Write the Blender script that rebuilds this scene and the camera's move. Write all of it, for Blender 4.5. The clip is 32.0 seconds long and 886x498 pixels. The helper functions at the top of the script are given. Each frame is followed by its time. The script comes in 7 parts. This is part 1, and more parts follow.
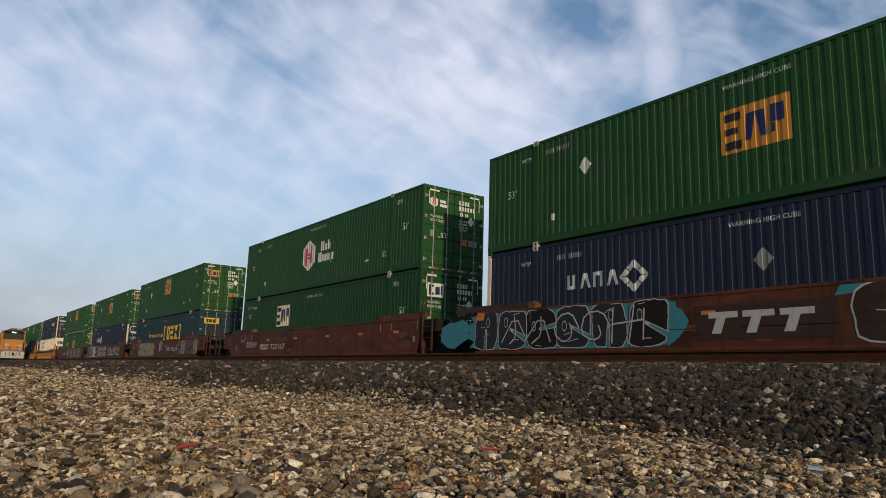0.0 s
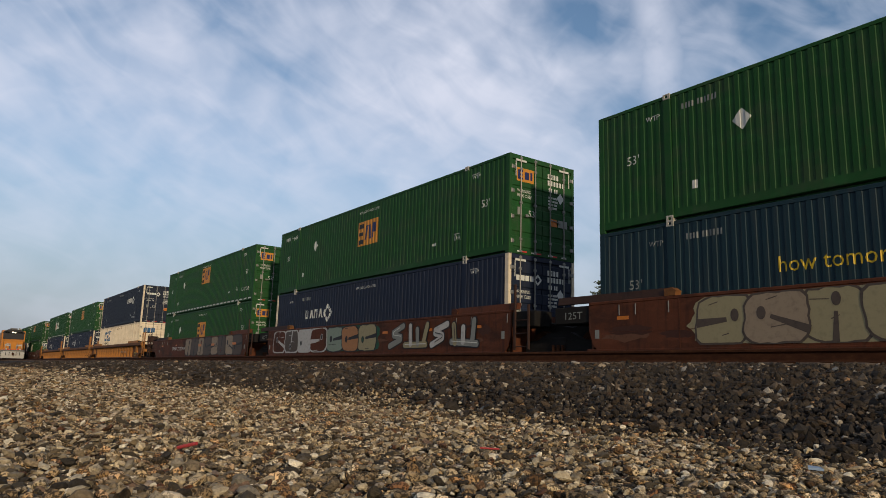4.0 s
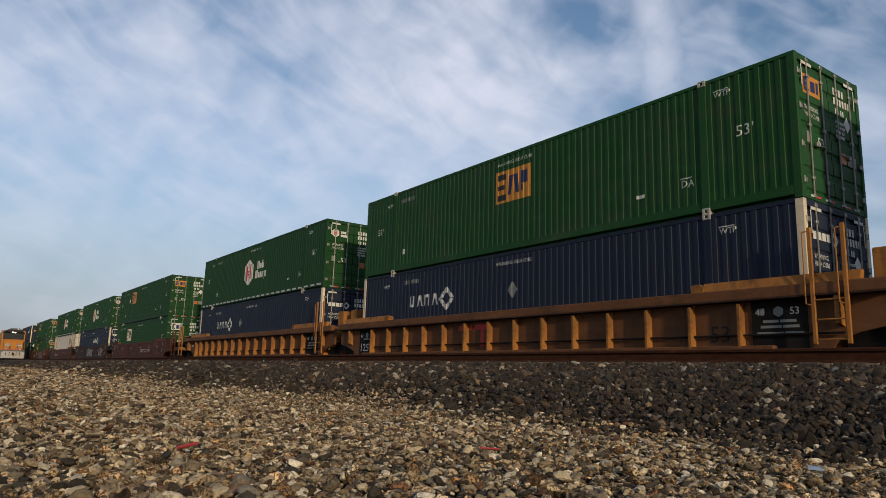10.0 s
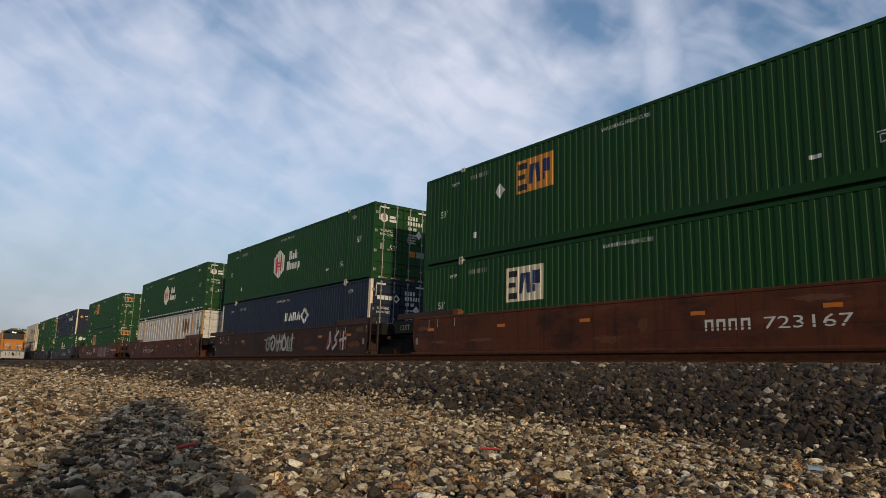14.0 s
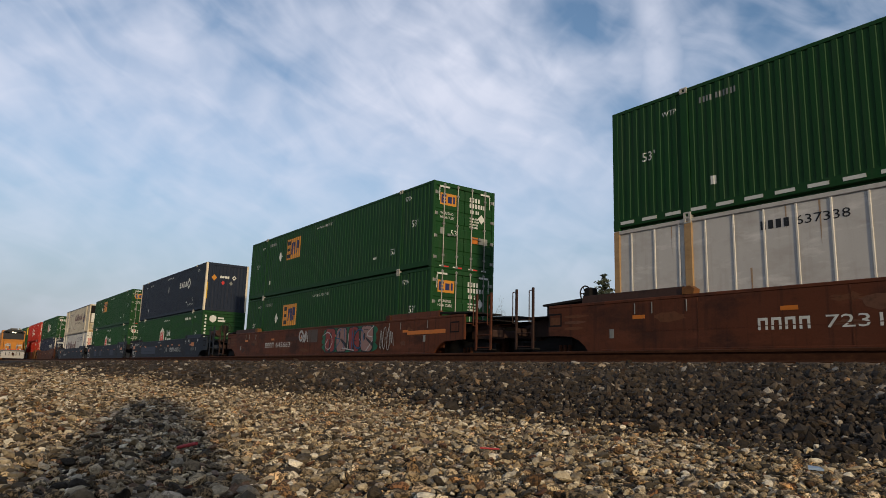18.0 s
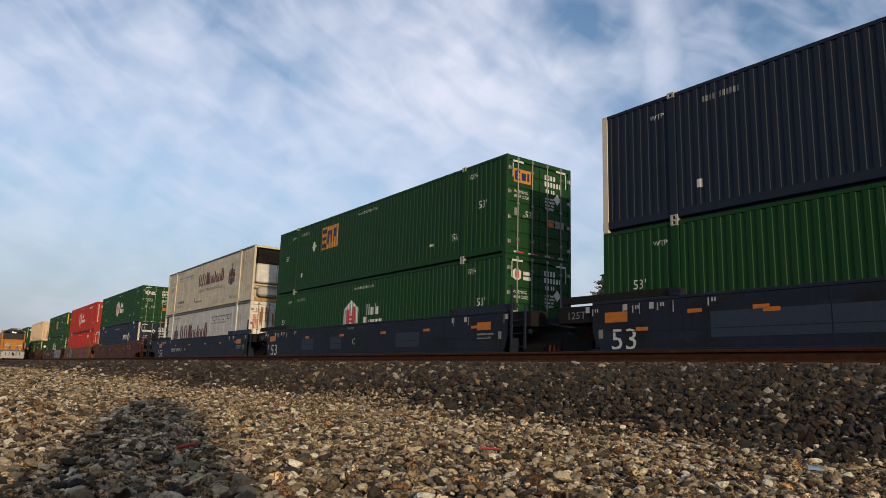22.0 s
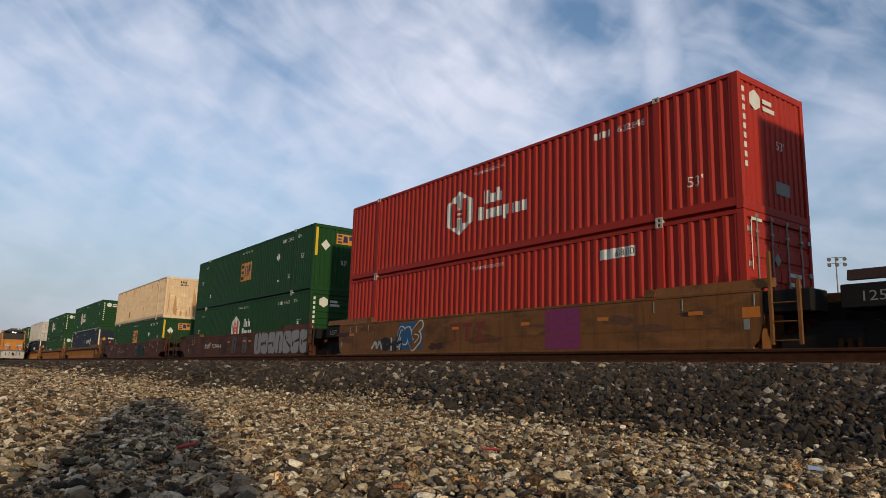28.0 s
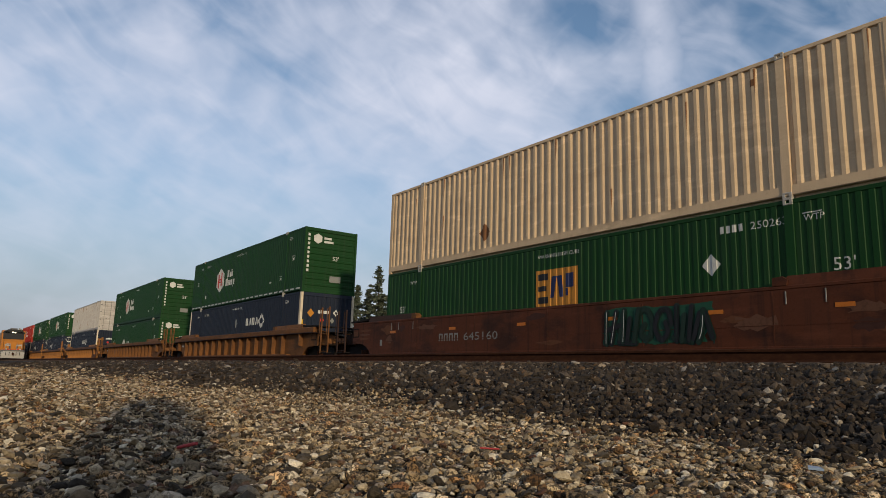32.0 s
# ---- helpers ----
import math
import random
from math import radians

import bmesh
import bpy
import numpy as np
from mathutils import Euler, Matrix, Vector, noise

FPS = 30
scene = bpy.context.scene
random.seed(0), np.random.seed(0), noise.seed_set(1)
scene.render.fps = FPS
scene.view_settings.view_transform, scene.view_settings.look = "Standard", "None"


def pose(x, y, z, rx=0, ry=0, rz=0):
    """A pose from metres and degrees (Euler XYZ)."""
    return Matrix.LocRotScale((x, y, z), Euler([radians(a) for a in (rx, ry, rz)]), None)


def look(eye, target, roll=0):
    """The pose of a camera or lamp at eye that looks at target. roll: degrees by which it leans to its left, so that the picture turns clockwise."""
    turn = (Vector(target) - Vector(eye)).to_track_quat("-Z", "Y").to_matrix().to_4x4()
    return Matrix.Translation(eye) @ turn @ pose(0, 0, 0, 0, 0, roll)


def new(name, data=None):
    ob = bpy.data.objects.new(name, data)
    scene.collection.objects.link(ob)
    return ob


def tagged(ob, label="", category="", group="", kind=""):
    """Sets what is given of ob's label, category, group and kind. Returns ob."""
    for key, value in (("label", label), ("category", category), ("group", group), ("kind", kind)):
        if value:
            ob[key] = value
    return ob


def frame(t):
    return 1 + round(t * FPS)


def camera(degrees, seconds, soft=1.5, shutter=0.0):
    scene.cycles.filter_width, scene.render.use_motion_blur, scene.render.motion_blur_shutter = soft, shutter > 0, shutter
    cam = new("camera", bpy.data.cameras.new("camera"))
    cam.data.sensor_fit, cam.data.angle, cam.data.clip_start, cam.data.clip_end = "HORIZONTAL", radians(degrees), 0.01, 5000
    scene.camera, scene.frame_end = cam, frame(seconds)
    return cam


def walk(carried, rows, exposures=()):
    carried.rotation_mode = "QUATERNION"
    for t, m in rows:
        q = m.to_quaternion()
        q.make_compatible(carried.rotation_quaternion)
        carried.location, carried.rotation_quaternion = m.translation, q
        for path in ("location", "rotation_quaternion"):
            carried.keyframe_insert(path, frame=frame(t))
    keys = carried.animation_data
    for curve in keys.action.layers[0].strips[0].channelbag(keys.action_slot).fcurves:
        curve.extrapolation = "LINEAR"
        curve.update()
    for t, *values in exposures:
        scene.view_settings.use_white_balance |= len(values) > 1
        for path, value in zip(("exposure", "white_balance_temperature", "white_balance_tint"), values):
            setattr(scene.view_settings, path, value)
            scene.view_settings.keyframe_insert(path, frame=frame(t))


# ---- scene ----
HC = 0.18            # eye height; the gravel lies at -0.07
cam = camera(65.45, 32.0, soft=0.65)
YAW, PITCH = radians(-54.288), radians(10.410)
EYE = Vector((0, 0, HC))
AIM = EYE + Vector((math.sin(YAW) * math.cos(PITCH), math.cos(YAW) * math.cos(PITCH), math.sin(PITCH)))
walk(cam, [(0, look(EYE, AIM, 1.741)), (32.0, look(EYE, AIM, 1.741))],
     [(0, 0.07), (1, 0.03), (2, 0.03), (3, -0.07), (6, 0.06), (7, 0.03), (8, -0.25), (9, -0.07), (10, -0.04), (11, 0.08), (12, 0.12), (13, -0.07), (14, -0.03), (17, -0.01), (18, 0.02), (19, -0.13), (20, 0.03), (21, -0.06), (22, 0.12), (23, 0.12),
      (24, -0.02), (25, -0.08), (28, 0.03), (30, 0.05), (31, -0.06), (32, -0.07)])

# ---- light ----
SUN_EL, SUN_AZ = 13.5, 104.2      # degrees; azimuth clockwise from +Y
sun_way = Vector((math.sin(radians(SUN_AZ)) * math.cos(radians(SUN_EL)), math.cos(radians(SUN_AZ)) * math.cos(radians(SUN_EL)), math.sin(radians(SUN_EL))))
lamp = bpy.data.lights.new("sun", "SUN")
lamp.energy, lamp.angle, lamp.color = 3.25, radians(2.0), (1.0, 0.80, 0.53)
sun = new("sun", lamp)
sun.matrix_world = look(sun_way * 300, (0, 0, 0))


def world_sky():
    w = bpy.data.worlds.new("sky")
    scene.world = w
    w.use_nodes = True
    n, l = w.node_tree.nodes, w.node_tree.links
    n.clear()
    out, bg = n.new("ShaderNodeOutputWorld"), n.new("ShaderNodeBackground")
    sky = n.new("ShaderNodeTexSky")
    sky.sky_type, sky.sun_disc = "NISHITA", False
    sky.sun_elevation, sky.sun_rotation = radians(SUN_EL), radians(SUN_AZ)
    sky.air_density, sky.dust_density, sky.ozone_density = 1.0, 0.8, 2.2
    tc = n.new("ShaderNodeTexCoord")
    sep = n.new("ShaderNodeSeparateXYZ")
    l.new(tc.outputs["Generated"], sep.inputs[0])

    def math_node(op, a, b=None, clamp=False):
        m = n.new("ShaderNodeMath")
        m.operation, m.use_clamp = op, clamp
        for i, s in enumerate((a, b)):
            if s is None:
                continue
            if isinstance(s, (int, float)):
                m.inputs[i].default_value = s
            else:
                l.new(s, m.inputs[i])
        return m.outputs[0]

    def noise_node(vec, scale, detail, rough, dist=0.0):
        t = n.new("ShaderNodeTexNoise")
        t.inputs["Scale"].default_value, t.inputs["Detail"].default_value = scale, detail
        t.inputs["Roughness"].default_value, t.inputs["Distortion"].default_value = rough, dist
        l.new(vec, t.inputs["Vector"])
        return t.outputs["Fac"]

    def ramp(f, a, b):
        m = n.new("ShaderNodeMapRange")
        m.interpolation_type = "SMOOTHSTEP"
        m.inputs["From Min"].default_value, m.inputs["From Max"].default_value = a, b
        l.new(f, m.inputs["Value"])
        return m.outputs["Result"]

    az, el = math_node("ARCTAN2", sep.outputs["X"], sep.outputs["Y"]), math_node("ARCSINE", sep.outputs["Z"])
    comb = n.new("ShaderNodeCombineXYZ")
    l.new(az, comb.inputs[0]), l.new(el, comb.inputs[1])

    def turned(deg, scale, shift):
        mp = n.new("ShaderNodeMapping")
        mp.vector_type = "POINT"
        mp.inputs["Rotation"].default_value = (0, 0, radians(deg))
        mp.inputs["Location"].default_value = shift
        sc = n.new("ShaderNodeVectorMath")
        sc.operation = "MULTIPLY"
        sc.inputs[1].default_value = scale
        l.new(comb.outputs[0], mp.inputs["Vector"]), l.new(mp.outputs[0], sc.inputs[0])
        return sc.outputs[0]

    def lobe(a0, e0, wide, high):
        """A soft patch of the sky about one bearing and height, with a ragged edge."""
        m = n.new("ShaderNodeVectorMath")
        m.operation = "SUBTRACT"
        l.new(bent_way, m.inputs[0])
        m.inputs[1].default_value = (a0, e0, 0)
        q = n.new("ShaderNodeVectorMath")
        q.operation = "DIVIDE"
        l.new(m.outputs[0], q.inputs[0])
        q.inputs[1].default_value = (wide, high, 1)
        g = n.new("ShaderNodeVectorMath")
        g.operation = "LENGTH"
        l.new(q.outputs[0], g.inputs[0])
        return ramp(g.outputs["Value"], 1.0, 0.0)

    # the bearing and height, pushed about by a coarse noise so that no edge is smooth
    push = n.new("ShaderNodeTexNoise")
    push.inputs["Scale"].default_value, push.inputs["Detail"].default_value = 5.0, 4
    l.new(comb.outputs[0], push.inputs["Vector"])
    off = n.new("ShaderNodeVectorMath")
    off.operation = "MULTIPLY_ADD"
    l.new(push.outputs["Color"], off.inputs[0])
    off.inputs[1].default_value, off.inputs[2].default_value = (0.22, 0.12, 0), (-0.11, -0.06, 0)
    add = n.new("ShaderNodeVectorMath")
    add.operation = "ADD"
    l.new(comb.outputs[0], add.inputs[0]), l.new(off.outputs[0], add.inputs[1])
    bent_way = add.outputs[0]

    veil = ramp(noise_node(turned(24, (2.0, 4.6, 1), CLOUD_SHIFT), 1.8, 4, 0.5, 0.9), 0.30, 0.70)
    wisp = ramp(noise_node(turned(27, (3.4, 8.6, 1), (4.2, 0.7, 0)), 1.9, 4, 0.5, 1.3), 0.30, 0.72)
    dapple = ramp(noise_node(turned(-30, (5.5, 8.0, 1), (2.1, 3.3, 0)), 2.6, 3, 0.45, 0.5), 0.30, 0.74)
    terms = [(veil, 0.34), (wisp, 0.20), (dapple, 0.20), (lobe(-1.50, 0.36, 0.34, 0.16), 0.24), (lobe(-0.96, 0.46, 0.36, 0.22), 0.44), (lobe(-1.10, 0.30, 0.55, 0.16), 0.16),
             (lobe(-0.74, 0.51, 0.15, 0.075), -0.42), (lobe(-0.47, 0.46, 0.26, 0.17), -0.26), (lobe(-1.20, 0.41, 0.12, 0.05), -0.26), (lobe(-1.53, 0.275, 0.16, 0.05), -0.22)]
    cloud = CLOUD_BASE
    for field, weight in terms:
        cloud = math_node("ADD", cloud, math_node("MULTIPLY", field, weight))
    cloud = math_node("MAXIMUM", cloud, 0.0)
    # a vapour trail: a narrow soft band along one great circle
    dot = n.new("ShaderNodeVectorMath")
    dot.operation = "DOT_PRODUCT"
    l.new(tc.outputs["Generated"], dot.inputs[0])
    dot.inputs[1].default_value = TRAIL
    wob = math_node("MULTIPLY", math_node("SUBTRACT", noise_node(tc.outputs["Generated"], 9, 4, 0.6), 0.5), 0.03)
    band = ramp(math_node("ABSOLUTE", math_node("ADD", dot.outputs["Value"], wob)), 0.050, 0.0)
    band = math_node("MULTIPLY", band, ramp(sep.outputs["Z"], 0.31, 0.41))
    band = math_node("MULTIPLY", band, ramp(sep.outputs["Y"], 0.3, 0.6))
    cloud = math_node("MAXIMUM", cloud, math_node("MULTIPLY", math_node("MULTIPLY", band, ramp(noise_node(tc.outputs["Generated"], 14, 4, 0.6), -0.1, 0.6)), 0.74))
    # haze thickens towards the horizon
    low = ramp(sep.outputs["Z"], 0.34, -0.02)
    cloud = math_node("MULTIPLY", cloud, math_node("SUBTRACT", 1.0, math_node("MULTIPLY", low, 0.55)), clamp=True)

    def blend(f, x, y):
        m = n.new("ShaderNodeMix")
        m.data_type = "RGBA"
        l.new(f, m.inputs["Factor"])
        for k, q in (("A", x), ("B", y)):
            if isinstance(q, tuple):
                m.inputs[k].default_value = q
            else:
                l.new(q, m.inputs[k])
        return m.outputs["Result"]

    clear = n.new("ShaderNodeVectorMath")
    clear.operation = "SCALE"
    clear.inputs["Scale"].default_value = CLEAR
    l.new(sky.outputs[0], clear.inputs[0])
    col = blend(math_node("MULTIPLY", low, 0.95), clear.outputs[0], HAZE_RGB)
    col = blend(math_node("MULTIPLY", cloud, 0.9), col, CLOUD_RGB)
    l.new(col, bg.inputs["Color"])
    bg.inputs["Strength"].default_value = SKY_STRENGTH
    l.new(bg.outputs[0], out.inputs[0])


CLOUD_SHIFT = (1.3, 0.4, 0)
CLOUD_BASE = 0.02
CLOUD_RGB = (4.95, 5.15, 6.0, 1)
HAZE_RGB = (2.10, 2.34, 2.82, 1)
TRAIL = (0.8241, 0.5628, 0.0644)
SKY_STRENGTH = 0.15
CLEAR = 0.90
world_sky()
scene.view_settings.exposure = 0.0

# ---- materials ----


class Nodes:
    """Short spelling for a material's node tree."""

    def __init__(self, name):
        self.m = bpy.data.materials.new(name)
        self.m.use_nodes = True
        self.n, self.l = self.m.node_tree.nodes, self.m.node_tree.links
        self.bsdf = next(x for x in self.n if x.type == "BSDF_PRINCIPLED")
        self.tc = self.n.new("ShaderNodeTexCoord")

    def put(self, socket, value):
        if hasattr(value, "links"):
            self.l.new(value, socket)
        else:
            socket.default_value = value

    def coords(self, scale=(1, 1, 1)):
        m = self.n.new("ShaderNodeMapping")
        m.inputs["Scale"].default_value = scale
        self.l.new(self.tc.outputs["Object"], m.inputs["Vector"])
        return m.outputs[0]

    def noise(self, scale, detail=4, rough=0.55, vec=None):
        t = self.n.new("ShaderNodeTexNoise")
        t.inputs["Scale"].default_value, t.inputs["Detail"].default_value, t.inputs["Roughness"].default_value = scale, detail, rough
        self.l.new(vec if vec else self.tc.outputs["Object"], t.inputs["Vector"])
        return t.outputs["Fac"]

    def ramp(self, f, stops):
        r = self.n.new("ShaderNodeValToRGB")
        e = r.color_ramp.elements
        while len(e) < len(stops):
            e.new(0.5)
        for el, (pos, col) in zip(e, stops):
            el.position = pos
            el.color = (*col, 1) if len(col) == 3 else col
        self.l.new(f, r.inputs[0])
        return r.outputs[0]

    def span(self, f, a, b, lo=0.0, hi=1.0):
        m = self.n.new("ShaderNodeMapRange")
        for k, v in zip(("From Min", "From Max", "To Min", "To Max"), (a, b, lo, hi)):
            m.inputs[k].default_value = v
        self.l.new(f, m.inputs["Value"])
        return m.outputs["Result"]

    def mix(self, f, a, b, mode="MIX"):
        m = self.n.new("ShaderNodeMix")
        m.data_type, m.blend_type = "RGBA", mode
        self.put(m.inputs["Factor"], f)
        for k, v in (("A", a), ("B", b)):
            self.put(m.inputs[k], (*v, 1) if isinstance(v, tuple) and len(v) == 3 else v)
        return m.outputs["Result"]

    def mul(self, a, b):
        m = self.n.new("ShaderNodeMath")
        m.operation = "MULTIPLY"
        self.put(m.inputs[0], a), self.put(m.inputs[1], b)
        return m.outputs[0]

    def bump(self, height, strength=0.3, distance=0.01):
        b = self.n.new("ShaderNodeBump")
        b.inputs["Strength"].default_value, b.inputs["Distance"].default_value = strength, distance
        self.l.new(height, b.inputs["Height"])
        self.l.new(b.outputs[0], self.bsdf.inputs["Normal"])

    def random(self):
        return self.n.new("ShaderNodeObjectInfo").outputs["Random"]

    def done(self, color, rough=0.6, metal=0.0, spec=0.5):
        self.put(self.bsdf.inputs["Base Color"], (*color, 1) if isinstance(color, tuple) and len(color) == 3 else color)
        self.put(self.bsdf.inputs["Roughness"], rough)
        self.bsdf.inputs["Metallic"].default_value = metal
        self.bsdf.inputs["Specular IOR Level"].default_value = spec
        return self.m


def paint(name, rgb, dirt=(0.06, 0.05, 0.04), amount=0.35, rough=0.58, rust=0.0, chalk=0.12):
    """Weathered paint on steel: faded patches, vertical grime streaks, a little rust."""
    k = Nodes(name)
    faded = tuple(min(1, c * 0.8 + chalk * 0.25) for c in rgb)
    big = k.span(k.noise(0.7, 3), 0.35, 0.65)
    col = k.mix(k.mul(big, 0.55), rgb, faded)
    streak = k.span(k.noise(1.0, 5, 0.6, k.coords((7, 7, 0.45))), 0.52, 0.78)
    col = k.mix(k.mul(streak, amount), col, dirt)
    fine = k.noise(38, 5, 0.7)
    col = k.mix(k.mul(k.span(fine, 0.55, 0.75), amount * 0.6), col, dirt)
    if rust:
        patch = k.span(k.noise(1.1, 7, 0.66, k.coords((0.8, 1, 1.5))), 0.50, 0.66)
        col = k.mix(k.mul(patch, amount * 0.9), col, dirt)
        pale = k.span(k.noise(1.7, 6, 0.66, k.coords((0.6, 1, 1.9))), 0.54, 0.72)
        col = k.mix(k.mul(pale, 0.42), col, tuple(min(1, c * 1.75 + 0.008) for c in rgb))
        spot = k.span(k.noise(2.6, 7, 0.72), 0.60, 0.70)
        col = k.mix(k.mul(spot, rust), col, (0.11, 0.042, 0.018))
    tone = k.span(k.random(), 0, 1, 0.92, 1.07)
    hsv = k.n.new("ShaderNodeHueSaturation")
    k.l.new(tone, hsv.inputs["Value"]), k.l.new(col, hsv.inputs["Color"])
    k.bump(fine, 0.12, 0.004)
    return k.done(hsv.outputs[0], k.span(fine, 0.3, 0.7, rough - 0.06, rough + 0.12), spec=0.13)


def plain(name, rgb, rough=0.6, metal=0.0, worn=0.25):
    """Small flat surfaces: a tint with fine wear."""
    k = Nodes(name)
    f = k.noise(9, 6, 0.65)
    dark = tuple(c * 0.55 for c in rgb)
    return k.done(k.mix(k.mul(k.span(f, 0.5, 0.75), worn * 2), rgb, dark), rough, metal, 0.5 if rough < 0.2 or metal else 0.2)


GREEN = paint("green container paint", (0.0057, 0.0387, 0.0079), amount=0.22, chalk=0.02)
# the same green, lightened: stronger sun on the first containers is in the colour
GREEN_SUNLIT = paint("sunlit green container paint", (0.0078, 0.0501, 0.0104), amount=0.25, rust=0.1, chalk=0.03)
NAVY = paint("navy container paint", (0.0092, 0.0147, 0.0312), amount=0.25, chalk=0.02)
SLATE = paint("dark slate container paint", (0.0105, 0.016, 0.0292), amount=0.25, chalk=0.02)
TEAL = paint("blue-green container paint", (0.0075, 0.0243, 0.0337), amount=0.3, chalk=0.02)
RED = paint("red container paint", (0.2807, 0.0213, 0.0125), amount=0.3, dirt=(0.06, 0.012, 0.010), chalk=0.03)
CREAM = paint("cream container paint", (0.5346, 0.396, 0.2475), dirt=(0.20, 0.12, 0.065), amount=0.26, rust=0.2)
BONE = paint("stained white container paint", (0.58, 0.49, 0.357), dirt=(0.18, 0.10, 0.05), amount=0.32, rust=0.3)
REEFER_LOW = paint("pale reefer white paint", (0.5152, 0.4865, 0.4293), dirt=(0.20, 0.14, 0.09), amount=0.28, rust=0.12)
GREYWHITE = paint("grey-white panel paint", (0.4051, 0.3803, 0.3458), dirt=(0.17, 0.13, 0.09), amount=0.26, rust=0.12)
REEFER = paint("soiled reefer white paint", (0.50, 0.43, 0.305), dirt=(0.17, 0.11, 0.06), amount=0.36, rust=0.22)
BROWN = paint("oxide brown car paint", (0.076, 0.0225, 0.009), dirt=(0.016, 0.0085, 0.006), amount=0.8, rough=0.66, rust=0.3, chalk=0.02)
BROWN_DARK = paint("dark soiled brown car paint", (0.0346, 0.0173, 0.0125), dirt=(0.012, 0.009, 0.008), amount=0.6, rough=0.7, rust=0.25, chalk=0.02)
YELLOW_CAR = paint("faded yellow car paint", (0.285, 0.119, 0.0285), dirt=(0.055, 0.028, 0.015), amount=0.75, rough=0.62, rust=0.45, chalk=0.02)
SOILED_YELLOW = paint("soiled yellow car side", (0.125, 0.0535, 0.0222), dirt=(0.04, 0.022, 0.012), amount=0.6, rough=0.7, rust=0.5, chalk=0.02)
TAN_CAR = paint("tan ochre car paint", (0.1417, 0.0586, 0.0176), dirt=(0.04, 0.02, 0.01), amount=0.6, rough=0.65, rust=0.4, chalk=0.02)
BLUE_CAR = paint("dark blue-grey car paint", (0.0103, 0.0149, 0.0252), dirt=(0.010, 0.009, 0.009), amount=0.85, rough=0.6, chalk=0.02, rust=0.15)
BLACK = paint("sooty black steel", (0.009, 0.008, 0.0075), amount=0.4, rough=0.8, rust=0.12, chalk=0.0, dirt=(0.012, 0.010, 0.008))
CAST = plain("soiled pale casting paint", (0.34, 0.32, 0.28), 0.6, worn=0.5)
STEEL = plain("dull galvanised steel", (0.17, 0.165, 0.15), 0.5, 0.5)
WHITE = plain("white lettering paint", (0.46, 0.46, 0.42), 0.55)
GREY_MARK = plain("dim grey lettering paint", (0.17, 0.175, 0.16), 0.6)
GOLD = plain("golden yellow sign paint", (0.40, 0.17, 0.02), 0.5)
LEMON = plain("lemon yellow sign paint", (0.45, 0.30, 0.015), 0.5)
INK = plain("dark blue sign paint", (0.012, 0.018, 0.07), 0.5)
CHAR = plain("black sign paint", (0.012, 0.012, 0.014), 0.55)
CRIMSON = plain("red sign paint", (0.42, 0.03, 0.025), 0.5)
OXBLOOD = plain("dark red lettering paint", (0.090, 0.016, 0.013), 0.55)
BRICK_INK = plain("dull red emblem paint", (0.13, 0.020, 0.014), 0.6)
ORANGE = plain("orange reflector", (0.40, 0.12, 0.012), 0.4)
SKYBLUE = plain("blue sign paint", (0.012, 0.065, 0.15), 0.5)
PALE_BADGE = plain("cream sign paint", (0.52, 0.45, 0.32), 0.5)
AQUA = plain("turquoise spray paint", (0.03, 0.15, 0.18), 0.6)
JADE = plain("green spray paint", (0.010, 0.055, 0.030), 0.6)
MOSS = plain("dark green spray paint", (0.010, 0.024, 0.016), 0.6)
PINK = plain("pinkish red spray paint", (0.19, 0.035, 0.03), 0.6, worn=0.5)
MALACHITE = plain("bright green spray paint", (0.010, 0.085, 0.045), 0.6)
PLUM = plain("plum spray paint", (0.15, 0.022, 0.075), 0.6)
SILVER = plain("silver spray paint", (0.34, 0.33, 0.31), 0.5, worn=0.45)
MINT = plain("pale green spray paint", (0.16, 0.20, 0.16), 0.6)
PEACH = plain("pale orange spray paint", (0.26, 0.12, 0.05), 0.6)
KHAKI = plain("pale khaki spray paint", (0.22, 0.19, 0.11), 0.6)
GLASS_DARK = plain("dark window glass", (0.01, 0.012, 0.014), 0.08)
UP_YELLOW = paint("locomotive yellow", (0.40, 0.15, 0.018), amount=0.45)
UP_GREY = paint("locomotive grey", (0.12, 0.12, 0.125), amount=0.4)


def glow(name, rgb, power):
    k = Nodes(name)
    k.bsdf.inputs["Emission Color"].default_value = (*rgb, 1)
    k.bsdf.inputs["Emission Strength"].default_value = power
    return k.done(rgb, 0.3)


HEADLIGHT = glow("lit headlight", (1.0, 0.85, 0.6), 4)


def rail_steel():
    k = Nodes("rusty rail steel")
    f = k.noise(14, 6, 0.7, k.coords((0.5, 1, 1)))
    col = k.ramp(f, [(0.25, (0.020, 0.008, 0.0045)), (0.55, (0.044, 0.017, 0.008)), (0.8, (0.075, 0.031, 0.014))])
    k.bump(k.noise(90, 4), 0.25, 0.003)
    return k.done(col, 0.85, spec=0.08)


